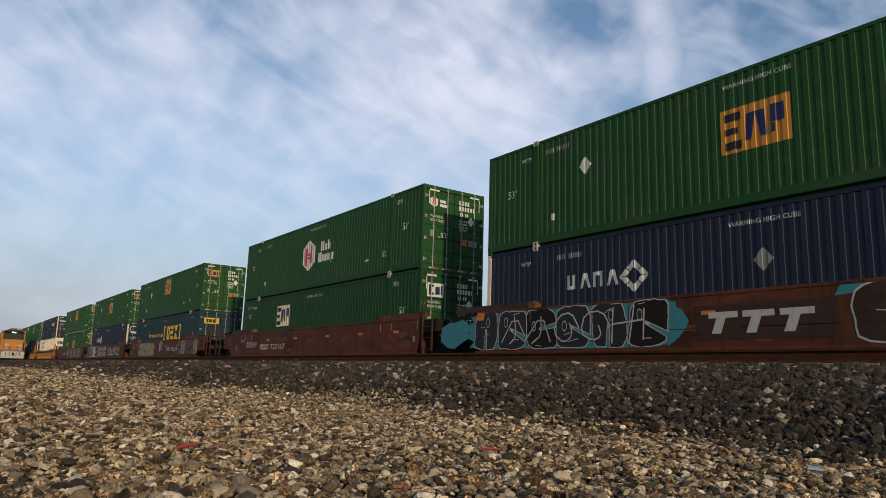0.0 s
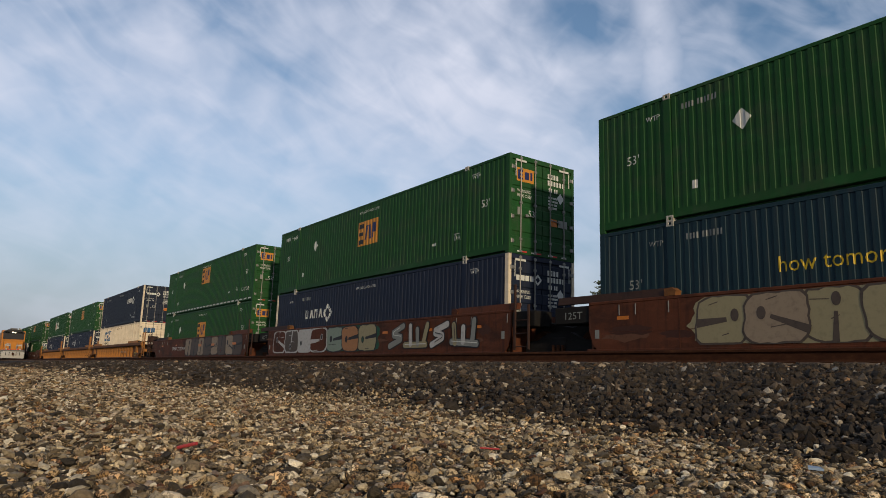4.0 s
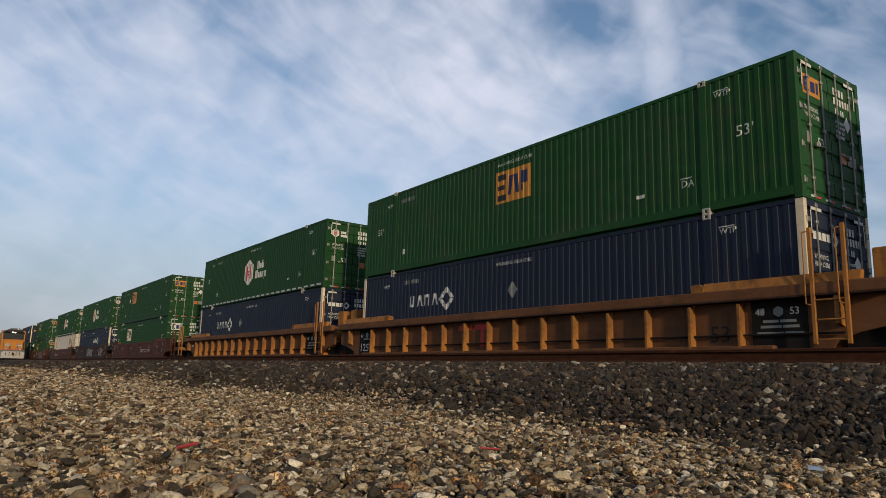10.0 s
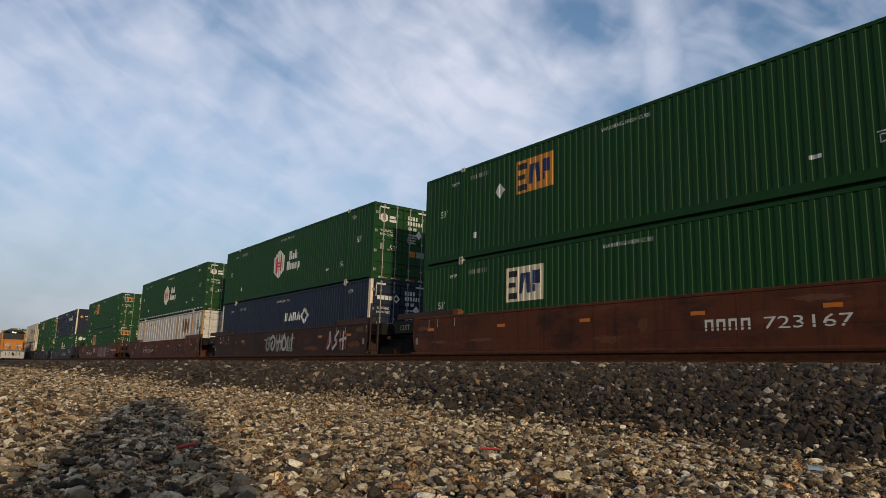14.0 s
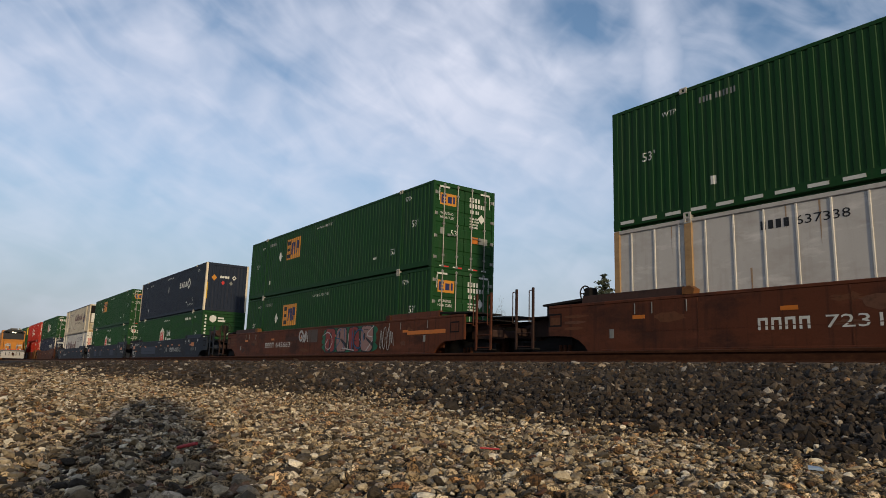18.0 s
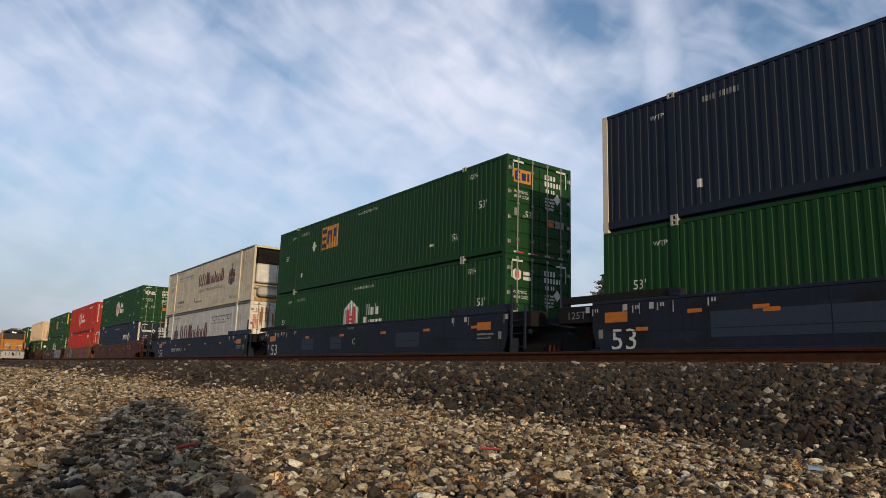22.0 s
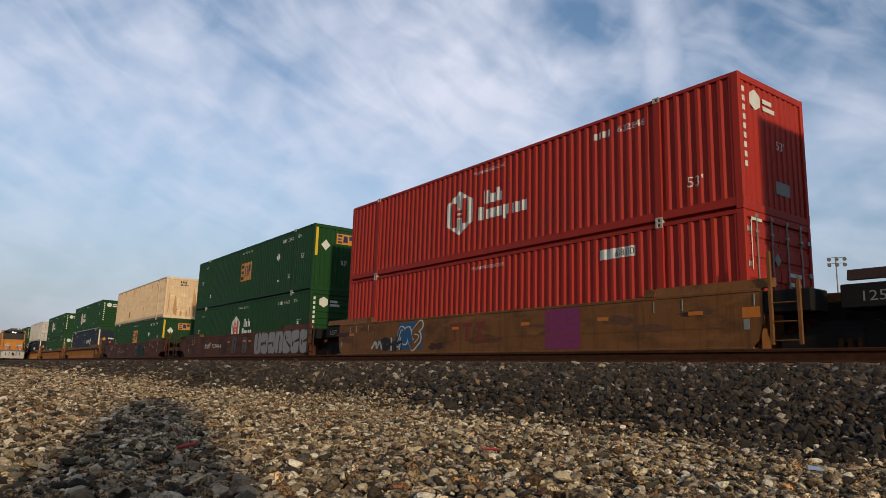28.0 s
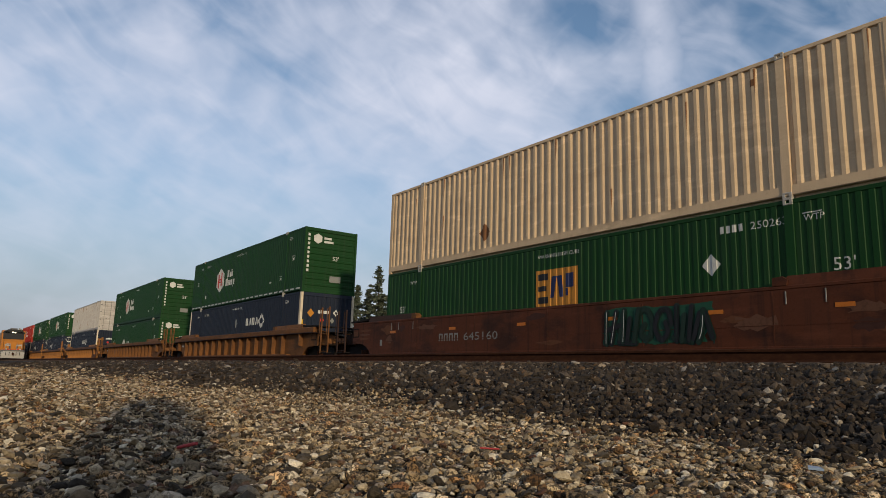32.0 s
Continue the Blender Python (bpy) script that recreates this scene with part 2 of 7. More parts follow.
def stone_mat(name, stops, speck, rough=0.85, grain=190):
    """Loose stones: each one has its own tint, some are speckled, some plain."""
    k = Nodes(name)
    own = k.n.new("ShaderNodeNewGeometry").outputs["Random Per Island"]
    col = k.ramp(own, stops)
    other = k.n.new("ShaderNodeMath")
    other.operation = "FRACT"
    k.l.new(k.mul(own, 37.7), other.inputs[0])
    kind = other.outputs[0]
    warm = k.ramp(kind, [(0.0, (0.96, 0.98, 1.0)), (0.5, (1.0, 0.98, 0.94)), (0.85, (1.06, 0.92, 0.74)), (1.0, (1.1, 0.74, 0.48))])
    col = k.mix(1.0, col, warm, "MULTIPLY")
    sp = k.span(k.noise(grain, 3, 0.62), 0.475, 0.535)
    col = k.mix(k.mul(k.mul(sp, k.span(kind, 0.25, 0.6, 0.25, 1.0)), speck), col, (0.012, 0.010, 0.008))
    mid = k.noise(60, 4, 0.6)
    col = k.mix(k.mul(k.span(mid, 0.42, 0.7), 0.38), col, (0.050, 0.037, 0.024))
    k.bump(k.noise(130, 5, 0.72), 0.75, 0.008)
    return k.done(col, rough, spec=0.15)


GRAVEL = stone_mat("river gravel", [(0.0, (0.026, 0.023, 0.019)), (0.16, (0.090, 0.070, 0.044)), (0.28, (0.34, 0.25, 0.145)), (0.38, (0.070, 0.060, 0.047)),
                                    (0.46, (0.70, 0.57, 0.37)), (0.56, (0.17, 0.125, 0.075)), (0.66, (0.56, 0.45, 0.29)), (0.76, (0.11, 0.090, 0.066)), (0.84, (0.86, 0.76, 0.58)), (0.975, (0.12, 0.055, 0.030))], 0.85, grain=135)
BALLAST = stone_mat("basalt ballast", [(0.0, (0.0142, 0.0118, 0.0104)), (0.3, (0.0330, 0.0271, 0.0224)), (0.55, (0.0212, 0.0181, 0.0157)), (0.75, (0.0507, 0.0401, 0.0307)),
                                       (0.93, (0.0944, 0.0732, 0.0543)), (0.985, (0.3068, 0.2714, 0.2242))], 0.35, 0.8)


def ground_mat():
    k = Nodes("gravel and ballast bed")
    sep = k.n.new("ShaderNodeSeparateXYZ")
    k.l.new(k.tc.outputs["Object"], sep.inputs[0])
    vor = k.n.new("ShaderNodeTexVoronoi")
    vor.inputs["Scale"].default_value = 34
    k.l.new(k.tc.outputs["Object"], vor.inputs["Vector"])
    sepc = k.n.new("ShaderNodeSeparateColor")
    k.l.new(vor.outputs["Color"], sepc.inputs[0])
    tan = k.ramp(sepc.outputs[0], [(0.0, (0.018, 0.014, 0.010)), (0.35, (0.05, 0.039, 0.027)), (0.7, (0.11, 0.09, 0.064)), (0.95, (0.2, 0.175, 0.135))])
    dark = k.ramp(sepc.outputs[0], [(0.0, (0.007, 0.006, 0.006)), (0.5, (0.019, 0.016, 0.014)), (0.95, (0.042, 0.034, 0.028))])
    wob = k.n.new("ShaderNodeMath")
    wob.operation = "ADD"
    k.l.new(sep.outputs["Y"], wob.inputs[0]), k.l.new(k.span(k.noise(0.9, 4), 0.3, 0.7, -0.35, 0.35), wob.inputs[1])
    nearer, farther = k.span(wob.outputs[0], 2.4, 2.9), k.span(wob.outputs[0], 19.0, 21.0, 1.0, 0.0)
    col = k.mix(k.mul(nearer, farther), tan, dark)
    k.bump(vor.outputs["Distance"], 0.7, 0.02)
    return k.done(col, 0.9, spec=0.1)


def wood_mat():
    k = Nodes("creosoted sleeper wood")
    f = k.noise(6, 6, 0.6, k.coords((6, 0.8, 6)))
    k.bump(f, 0.4, 0.006)
    return k.done(k.ramp(f, [(0.3, (0.030, 0.022, 0.016)), (0.7, (0.085, 0.062, 0.045))]), 0.9)


def leaf_mat():
    k = Nodes("conifer needles")
    g = k.n.new("ShaderNodeNewGeometry")
    return k.done(k.ramp(g.outputs["Random Per Island"], [(0, (0.026, 0.038, 0.022)), (0.5, (0.045, 0.060, 0.034)), (1, (0.075, 0.085, 0.048))]), 0.8)


RAIL, GROUND, WOOD, NEEDLE = rail_steel(), ground_mat(), wood_mat(), leaf_mat()
BARK = plain("grey-brown bark", (0.075, 0.055, 0.042), 0.9)

# ---- mesh tools ----


class Geo:
    """Collects solid pieces; mesh() turns them into one mesh."""

    def __init__(self):
        self.v, self.f = [], []

    def add(self, verts, faces):
        b = len(self.v)
        self.v += [tuple(p) for p in verts]
        self.f += [tuple(i + b for i in q) for q in faces]
        return self

    def box(self, x0, x1, y0, y1, z0, z1, c=0.0):
        if c <= 0:
            return self.add([(x, y, z) for x in (x0, x1) for y in (y0, y1) for z in (z0, z1)],
                            [(0, 1, 3, 2), (4, 6, 7, 5), (0, 4, 5, 1), (2, 3, 7, 6), (0, 2, 6, 4), (1, 5, 7, 3)])
        c = min(c, (x1 - x0) / 2.1, (y1 - y0) / 2.1, (z1 - z0) / 2.1)
        vs, ix = [], {}
        for i, (x, sx) in enumerate(((x0, 1), (x1, -1))):
            for j, (y, sy) in enumerate(((y0, 1), (y1, -1))):
                for k, (z, sz) in enumerate(((z0, 1), (z1, -1))):
                    for a in range(3):
                        ix[i, j, k, a] = len(vs)
                        vs.append((x + (sx * c if a != 0 else 0), y + (sy * c if a != 1 else 0), z + (sz * c if a != 2 else 0)))
        fs = []
        for a in range(3):
            o = [b for b in range(3) if b != a]
            for s in (0, 1):
                q = []
                for p, r in ((0, 0), (1, 0), (1, 1), (0, 1)):
                    key = [0, 0, 0]
                    key[a], key[o[0]], key[o[1]] = s, p, r
                    q.append(ix[(*key, a)])
                fs.append(tuple(q) if (s == 1) != (a == 1) else tuple(q[::-1]))
            for p in (0, 1):
                for r in (0, 1):
                    key0, key1 = [0, 0, 0], [0, 0, 0]
                    key0[o[0]] = key1[o[0]] = p
                    key0[o[1]] = key1[o[1]] = r
                    key1[a] = 1
                    fs.append((ix[(*key0, o[0])], ix[(*key1, o[0])], ix[(*key1, o[1])], ix[(*key0, o[1])]))
        for i in (0, 1):
            for j in (0, 1):
                for k in (0, 1):
                    fs.append((ix[i, j, k, 0], ix[i, j, k, 1], ix[i, j, k, 2]))
        return self.add(vs, fs)

    def rod(self, a, b, r, n=8, r2=None):
        a, b = Vector(a), Vector(b)
        q = (b - a).to_track_quat("Z", "Y")
        vs = []
        for p, rr in ((a, r), (b, r if r2 is None else r2)):
            vs += [p + q @ Vector((rr * math.cos(2 * math.pi * i / n), rr * math.sin(2 * math.pi * i / n), 0)) for i in range(n)]
        return self.add(vs, [(i, (i + 1) % n, n + (i + 1) % n, n + i) for i in range(n)] + [tuple(range(n))[::-1], tuple(range(n, 2 * n))])

    def prism(self, pts, a, b, axis="y"):
        """A polygon pulled along an axis from a to b; pts are the two other coordinates in order."""
        n = len(pts)
        put = {"y": lambda p, t: (p[0], t, p[1]), "x": lambda p, t: (t, p[0], p[1]), "z": lambda p, t: (p[0], p[1], t)}[axis]
        return self.add([put(p, a) for p in pts] + [put(p, b) for p in pts],
                        [(i, (i + 1) % n, n + (i + 1) % n, n + i) for i in range(n)] + [tuple(range(n))[::-1], tuple(range(n, 2 * n))])

    def ring(self, centre, axis, r, t, n=20, m=6):
        c, q = Vector(centre), Vector(axis).to_track_quat("Z", "Y")
        vs, fs = [], []
        for i in range(n):
            a = 2 * math.pi * i / n
            for j in range(m):
                b = 2 * math.pi * j / m
                rr = r + t * math.cos(b)
                vs.append(c + q @ Vector((rr * math.cos(a), rr * math.sin(a), t * math.sin(b))))
                fs.append((i * m + j, ((i + 1) % n) * m + j, ((i + 1) % n) * m + (j + 1) % m, i * m + (j + 1) % m))
        return self.add(vs, fs)

    def mesh(self, name, mat, dz=0.0, smooth=False):
        me = bpy.data.meshes.new(name)
        me.from_pydata([(x, y, z + dz) for x, y, z in self.v], [], self.f)
        bm = bmesh.new()
        bm.from_mesh(me)
        bmesh.ops.recalc_face_normals(bm, faces=bm.faces)
        bm.to_mesh(me)
        bm.free()
        me.materials.append(mat)
        if smooth:
            me.polygons.foreach_set("use_smooth", [True] * len(me.polygons))
        return me


CACHE = {}


def shared(key, mat, build, dz=0.0, smooth=False):
    """One mesh for all alike pieces."""
    k = (key, mat.name)
    if k not in CACHE:
        g = build()
        CACHE[k] = g.mesh(str(key[0] if isinstance(key, tuple) else key), mat, dz, smooth)
    return CACHE[k]


def part(name, me, parent, at=None, label="", kind=""):
    ob = new(name, me)
    ob.parent = parent
    if at is not None:
        ob.matrix_basis = at
    if label or kind:
        tagged(ob, label=label, kind=kind)
    return ob


def thing(name, label, category, group="", at=None):
    ob = new(name)
    ob.empty_display_size = 0.3
    if at is not None:
        ob.matrix_basis = at
    return tagged(ob, label=label, category=category, group=group)


# lettering, from the built-in font, as flat triangles with a height of one
WORDS = ["A", "B", "C", "53'", "53", "48", "125T", "WARNING HIGH CUBE", "TOP LIFT ONLY", "STACK LIMIT 3 HIGH", "TARE WEIGHT", "53 ft", "XHC", "WTP", "DA", "GLOBAL TRANSPORTATION", "648675", "637338",
         "723167", "645663", "732284", "727414", "how tomorrow moves", "53/102", "53 48", "645160", "888312", "INTERMODAL", "WARNING", "HIGH CUBE", "250263", "269306", "645556", "632848", "638130", "644032", "262263", "235334"]
LETTERS = {}


def load_letters():
    obs = []
    for s in WORDS:
        cu = bpy.data.curves.new("letters", "FONT")
        cu.body, cu.resolution_u = s, 2
        obs.append((s, new("letters", cu), cu))
    dg = bpy.context.evaluated_depsgraph_get()
    for s, ob, cu in obs:
        me = ob.evaluated_get(dg).to_mesh()
        me.calc_loop_triangles()
        pts = [(v.co.x, v.co.y) for v in me.vertices]
        x0, y0, y1 = min(p[0] for p in pts), min(p[1] for p in pts), max(p[1] for p in pts)
        k = 1 / (y1 - y0)
        pts = [((x - x0) * k, (y - y0) * k) for x, y in pts]
        LETTERS[s] = [tuple(pts[i] for i in t.vertices) for t in me.loop_triangles]
    for s, ob, cu in obs:
        bpy.data.objects.remove(ob)
        bpy.data.curves.remove(cu)


load_letters()


def rect(u0, v0, u1, v1):
    return [((u0, v0), (u1, v0), (u1, v1)), ((u0, v0), (u1, v1), (u0, v1))]


def fan(*pts):
    return [(pts[0], pts[i], pts[i + 1]) for i in range(1, len(pts) - 1)]


def hexagon(cu, cv, w, h):
    return fan((cu, cv - h / 2), (cu + w / 2, cv - h / 4), (cu + w / 2, cv + h / 4), (cu, cv + h / 2), (cu - w / 2, cv + h / 4), (cu - w / 2, cv - h / 4))


def rhomb(cu, cv, w, h):
    return fan((cu, cv - h / 2), (cu + w / 2, cv), (cu, cv + h / 2), (cu - w / 2, cv))


def frame_shape(tris_pts_outer, tris_pts_inner):
    n, out = len(tris_pts_outer), []
    for i in range(n):
        j = (i + 1) % n
        a, b, c, d = tris_pts_outer[i], tris_pts_outer[j], tris_pts_inner[j], tris_pts_inner[i]
        out += [(a, b, c), (a, c, d)]
    return out


def words(s, u, v, h, width=None):
    t = LETTERS[s]
    w0 = max(p[0] for q in t for p in q)
    k = width / w0 if width else h
    return [tuple((u + x * k, v + y * h) for x, y in q) for q in t]


def bars(u, v, h, lengths, gap=0.3):
    """Unreadable writing: a row of plain bars."""
    out, x = [], u
    for w in lengths:
        out += rect(x, v, x + w, v + h)
        x += w + gap * h
    return out


def code_bars(u, v, h, groups=(4, 6), pitch=0.62):
    """An unreadable code: one narrow plain bar for each character."""
    out, x = [], u
    for count in groups:
        for i in range(count):
            out += rect(x, v, x + h * pitch * 0.62, v + h)
            x += h * pitch
        x += h * 0.5
    return out


def clip_strip(poly, a, b):
    for edge, sign in ((a, 1), (b, -1)):
        out = []
        for i in range(len(poly)):
            p, q = poly[i], poly[(i + 1) % len(poly)]
            dp, dq = sign * (p[0] - edge), sign * (q[0] - edge)
            if dp >= 0:
                out.append(p)
            if (dp > 0 and dq < 0) or (dp < 0 and dq > 0):
                t = dp / (dp - dq)
                out.append((edge, p[1] + t * (q[1] - p[1])))
        poly = out
        if len(poly) < 3:
            return []
    return poly


# corrugations: pitch, then (x, depth) over one pitch
RIBS = {"fine": (0.2135, [(0.0, 0.0), (0.094, 0.0), (0.106, 0.015), (0.202, 0.015)]), "deep": (0.262, [(0.0, 0.0), (0.072, 0.0), (0.116, 0.040), (0.218, 0.040)])}
STYLE = {}


def rib_points(x0, x1, style="fine"):
    """The corrugation between x0 and x1 as (x, depth); it is in phase all along the container."""
    step, one = RIBS[style]
    pts, i = [], math.floor(x0 / step) - 1
    while i * step < x1 + step:
        pts += [(i * step + a, d) for a, d in one]
        i += 1

    def depth(x):
        for (a, da), (b, db) in zip(pts, pts[1:]):
            if a <= x <= b:
                return da + (db - da) * (x - a) / (b - a)
        return 0.0
    inner = [(x, d) for x, d in pts if x0 + 1e-4 < x < x1 - 1e-4]
    return [(x0, depth(x0))] + inner + [(x1, depth(x1))]


SMALL = {"writing_bar", "number_bar", "owner_bar", "caution_bar", "wordmark_bar", "brand_bar", "caution_writing", "length_mark", "lift_mark", "container_number", "stack_writing", "lift_writing", "red_reflector", "reflector_strip", "panel_bar", "car_number", "spray_ground", "spray_outline", "spray_letter", "spray_line", "spray_notch", "spray_hole", "weather_patch", "badge_block", "badge_line", "rhombus_mark"}


def side_mark(name, tris, mat, parent, face_y, ribbed, lift=0.004, label="", key=None):
    """Paint on the side that looks towards -y; it follows the corrugation."""
    style = STYLE.get(parent.name, "fine")

    def build():
        g = Geo()
        lo, hi = min(p[0] for t in tris for p in t), max(p[0] for t in tris for p in t)
        strips = rib_points(lo - 0.001, hi + 0.001, style) if ribbed else [(lo - 1, 0.0), (hi + 1, 0.0)]
        for k, t in enumerate(tris):
            up = lift + 0.00015 * (k % 24)
            t0, t1 = min(p[0] for p in t), max(p[0] for p in t)
            for (a, da), (b, db) in zip(strips, strips[1:]):
                if b <= t0 or a >= t1:
                    continue
                q = clip_strip(list(t), a, b)
                if q:
                    g.add([(x, face_y - up + (da + (db - da) * (x - a) / (b - a) if b > a else da), z) for x, z in q], [tuple(range(len(q)))])
        return g
    me = shared((name, key, style), mat, build) if key is not None else build().mesh(name, mat)
    return part(name, me, parent, label=label, kind="stuff" if name in SMALL else "")


def end_mark(name, tris, mat, parent, face_x, lift=0.004, label="", key=None):
    """Paint on the end that looks towards +x; u runs along +y."""
    def build():
        g = Geo()
        for k, t in enumerate(tris):
            g.add([(face_x + lift + 0.00015 * (k % 24), u, z) for u, z in t], [(0, 1, 2)])
        return g
    me = shared((name, key), mat, build) if key is not None else build().mesh(name, mat)
    return part(name, me, parent, label=label, kind="stuff" if name in SMALL else "")

# ---- ground and tracks ----
RAIL_TOP, RAIL_H = 0.645, 0.186
NEAR_TRACK, TRAIN_TRACK = 9.36, 13.74          # centre lines, y
GAUGE = 1.51                                   # between rail centres
G0 = -0.07                                     # level of the gravel
PROFILE = [(-2500, G0), (-60, G0), (-6, G0), (-1, G0), (2.6, G0), (2.95, -0.03), (3.35, 0.065), (4.0, 0.15), (5.2, 0.235), (7.6, 0.375), (8.2, 0.40), (15.2, 0.42),
           (16.6, 0.2), (18.5, 0.0), (24, G0), (60, G0), (2500, G0)]


def ground_z(y):
    for (a, za), (b, zb) in zip(PROFILE, PROFILE[1:]):
        if a <= y <= b:
            return za + (zb - za) * (y - a) / (b - a)
    return G0


def build_ground():
    ys = sorted({p[0] for p in PROFILE} | {i * 0.25 for i in range(-8, 34)})
    xs = [-2500, -900, -400, -200, -120, -80, -60] + [-50 + 1.0 * i for i in range(61)] + [20, 40, 90, 250, 2500]
    v, f = [], []
    for x in xs:
        for y in ys:
            near = -45 < x < 8 and 0 < y < 8
            v.append((x, y, ground_z(y) - 0.012 + (0.010 * noise.noise((x * 0.8, y * 0.9, 0)) if near else 0)))
    n = len(ys)
    for i in range(len(xs) - 1):
        for j in range(n - 1):
            f.append((i * n + j, (i + 1) * n + j, (i + 1) * n + j + 1, i * n + j + 1))
    me = bpy.data.meshes.new("ground")
    me.from_pydata(v, [], f)
    me.materials.append(GROUND)
    tagged(new("ground", me), "tan gravel ground with a dark stone track bed", "ground", kind="structure")


build_ground()


def rail_profile():
    h, pts = RAIL_H, []
    half = [(0.076, 0.0), (0.076, 0.012), (0.030, 0.026), (0.0095, 0.045), (0.0085, 0.125), (0.018, 0.138), (0.036, 0.146), (0.037, 0.172), (0.030, 0.183), (0.012, 0.186)]
    return half + [(-a, b) for a, b in half[::-1]]


def build_track(name, centre, top, x_near0, x_near1, label):
    """Two rails and their wooden sleepers; the sleepers near the camera are parts."""
    tr = tagged(thing(name, label, "track", at=pose(0, centre, top - RAIL_H)), kind="structure")
    me = Geo().prism(rail_profile(), -1500, 400, "x").mesh("rail", RAIL)
    for s in (-1, 1):
        part("rail", me, tr, pose(0, s * GAUGE / 2, 0), "rusty steel rail with a dark web")
    tie = Geo().box(-0.115, 0.115, -1.3, 1.3, -0.18, -0.004, 0.015).mesh("sleeper", WOOD)
    plate = Geo().box(-0.10, 0.10, -0.17, 0.17, -0.012, 0.004, 0.004).mesh("tie_plate", RAIL)
    rest = Geo()
    x = -260.0
    while x < 60:
        if x_near0 < x < x_near1:
            t = part("sleeper", tie, tr, pose(x, 0, 0))
            for s in (-1, 1):
                part("tie_plate", plate, t, pose(0, s * GAUGE / 2, 0))
        else:
            rest.box(x - 0.115, x + 0.115, -1.3, 1.3, -0.18, -0.004)
        x += 0.5
    part("distant_sleepers", rest.mesh("distant_sleepers", WOOD), tr, kind="stuff")


build_track("near_track", NEAR_TRACK, RAIL_TOP, -40, 6, "rusty steel rails on dark wooden sleepers in ballast")
TRAIN_RAIL = 0.56
build_track("train_track", TRAIN_TRACK, TRAIN_RAIL, -12, 6, "steel rails on wooden sleepers beneath the container train")

# ---- containers ----
L53, H53, W53 = 16.154, 2.896, 2.591
HX, HY = L53 / 2, W53 / 2
POST40 = 6.096
BAND = 0.26                                    # height of the bottom rail


def container_shell(c, mat, posts, ribbed="corrugated", near_end="doors", ends_mat=None, cut_right=0.0, cut_left=0.0, ribs="fine", front="upright", lift_mat=None, top_mat=None):
    """Frame, walls, roof and floor. near_end: what closes the +x end. cut_*: the box stops short of an open end frame."""
    ends_mat = ends_mat or mat
    STYLE[c.name] = ribs
    for s in (-1, 1):
        part("top_rail", shared("top_rail", top_mat or mat, lambda: Geo().box(-HX, HX, -0.045, 0.045, H53 - 0.09, H53, 0.012)), c, pose(0, s * (HY - 0.045), 0))
        part("bottom_rail", shared(("bottom_rail", ribbed), mat, lambda: Geo().prism([(0.06, 0.0), (0.10, 0.0), (0.10, BAND), (-0.035, BAND), (-0.035, 0.085), (-0.02, 0.07), (0.06, 0.06)], -HX, HX, "x")),
             c, pose(0, s * (HY - 0.036), 0) if s < 0 else pose(0, HY - 0.036, 0, 0, 0, 180))
        for e in (-1, 1):
            part("corner_post", shared("corner_post", posts, lambda: Geo().box(-0.085, 0.085, -0.055, 0.055, 0, H53 - 0.002, 0.014)), c, pose(e * (HX - 0.083), s * (HY - 0.052), 0))
            part("lifting_post", shared("lifting_post", lift_mat or mat, lambda: Geo().box(-0.09, 0.09, -0.046, 0.05, 0.05, H53 - 0.05, 0.008)), c,
                 pose(e * POST40, s * (HY - 0.028), 0, 0, 0, 0 if s < 0 else 180))
            for z0 in (0.0, H53 - 0.112):
                part("corner_casting", shared("corner_casting", CAST, casting), c, pose(e * POST40, s * (HY - 0.050), z0, 0, 0, 0 if s < 0 else 180))
        x0, x1 = -HX + 0.16 + cut_left, HX - 0.16 - cut_right
        if ribbed == "corrugated":
            part("side_panel", shared(("side_panel", ribs), mat, lambda: corrugated_wall(x0, x1, ribs)), c, pose(0, s * HY, 0) if s < 0 else pose(0, HY, 0, 0, 0, 180))
        else:
            part("side_panel", shared(("side_panel", ribbed, cut_left, cut_right), mat, lambda: Geo().box(x0, x1, 0.03, 0.07, BAND - 0.02, H53 - 0.08)),
                 c, pose(0, s * HY, 0) if s < 0 else Matrix.Diagonal((1, -1, 1, 1)) @ pose(0, -HY, 0))
    part("roof", shared(("roof", cut_left, cut_right), mat, lambda: roof_sheet(cut_left, cut_right)), c)
    part("floor", shared("floor", BLACK, lambda: Geo().box(-HX + 0.1, HX - 0.1, -HY + 0.08, HY - 0.08, 0.10, 0.16)), c)
    part("end_wall", shared(("end_wall", cut_left), ends_mat, lambda: Geo().box(-HX + 0.02 + cut_left, -HX + 0.06 + cut_left, -HY + 0.1, HY - 0.1, 0.05, H53 - 0.05)), c)
    if near_end == "doors":
        doors(c, ends_mat)
    elif near_end == "front":
        part("end_panel", shared(("end_panel", front), ends_mat, lambda: front_panel(front)), c)
        part("end_header", shared("end_header", ends_mat, lambda: Geo().box(HX - 0.12, HX - 0.005, -HY + 0.11, HY - 0.11, H53 - 0.16, H53 - 0.004, 0.012)), c)
        part("end_sill", shared("end_sill", ends_mat, lambda: Geo().box(HX - 0.12, HX - 0.005, -HY + 0.11, HY - 0.11, 0.0, 0.17, 0.012)), c)


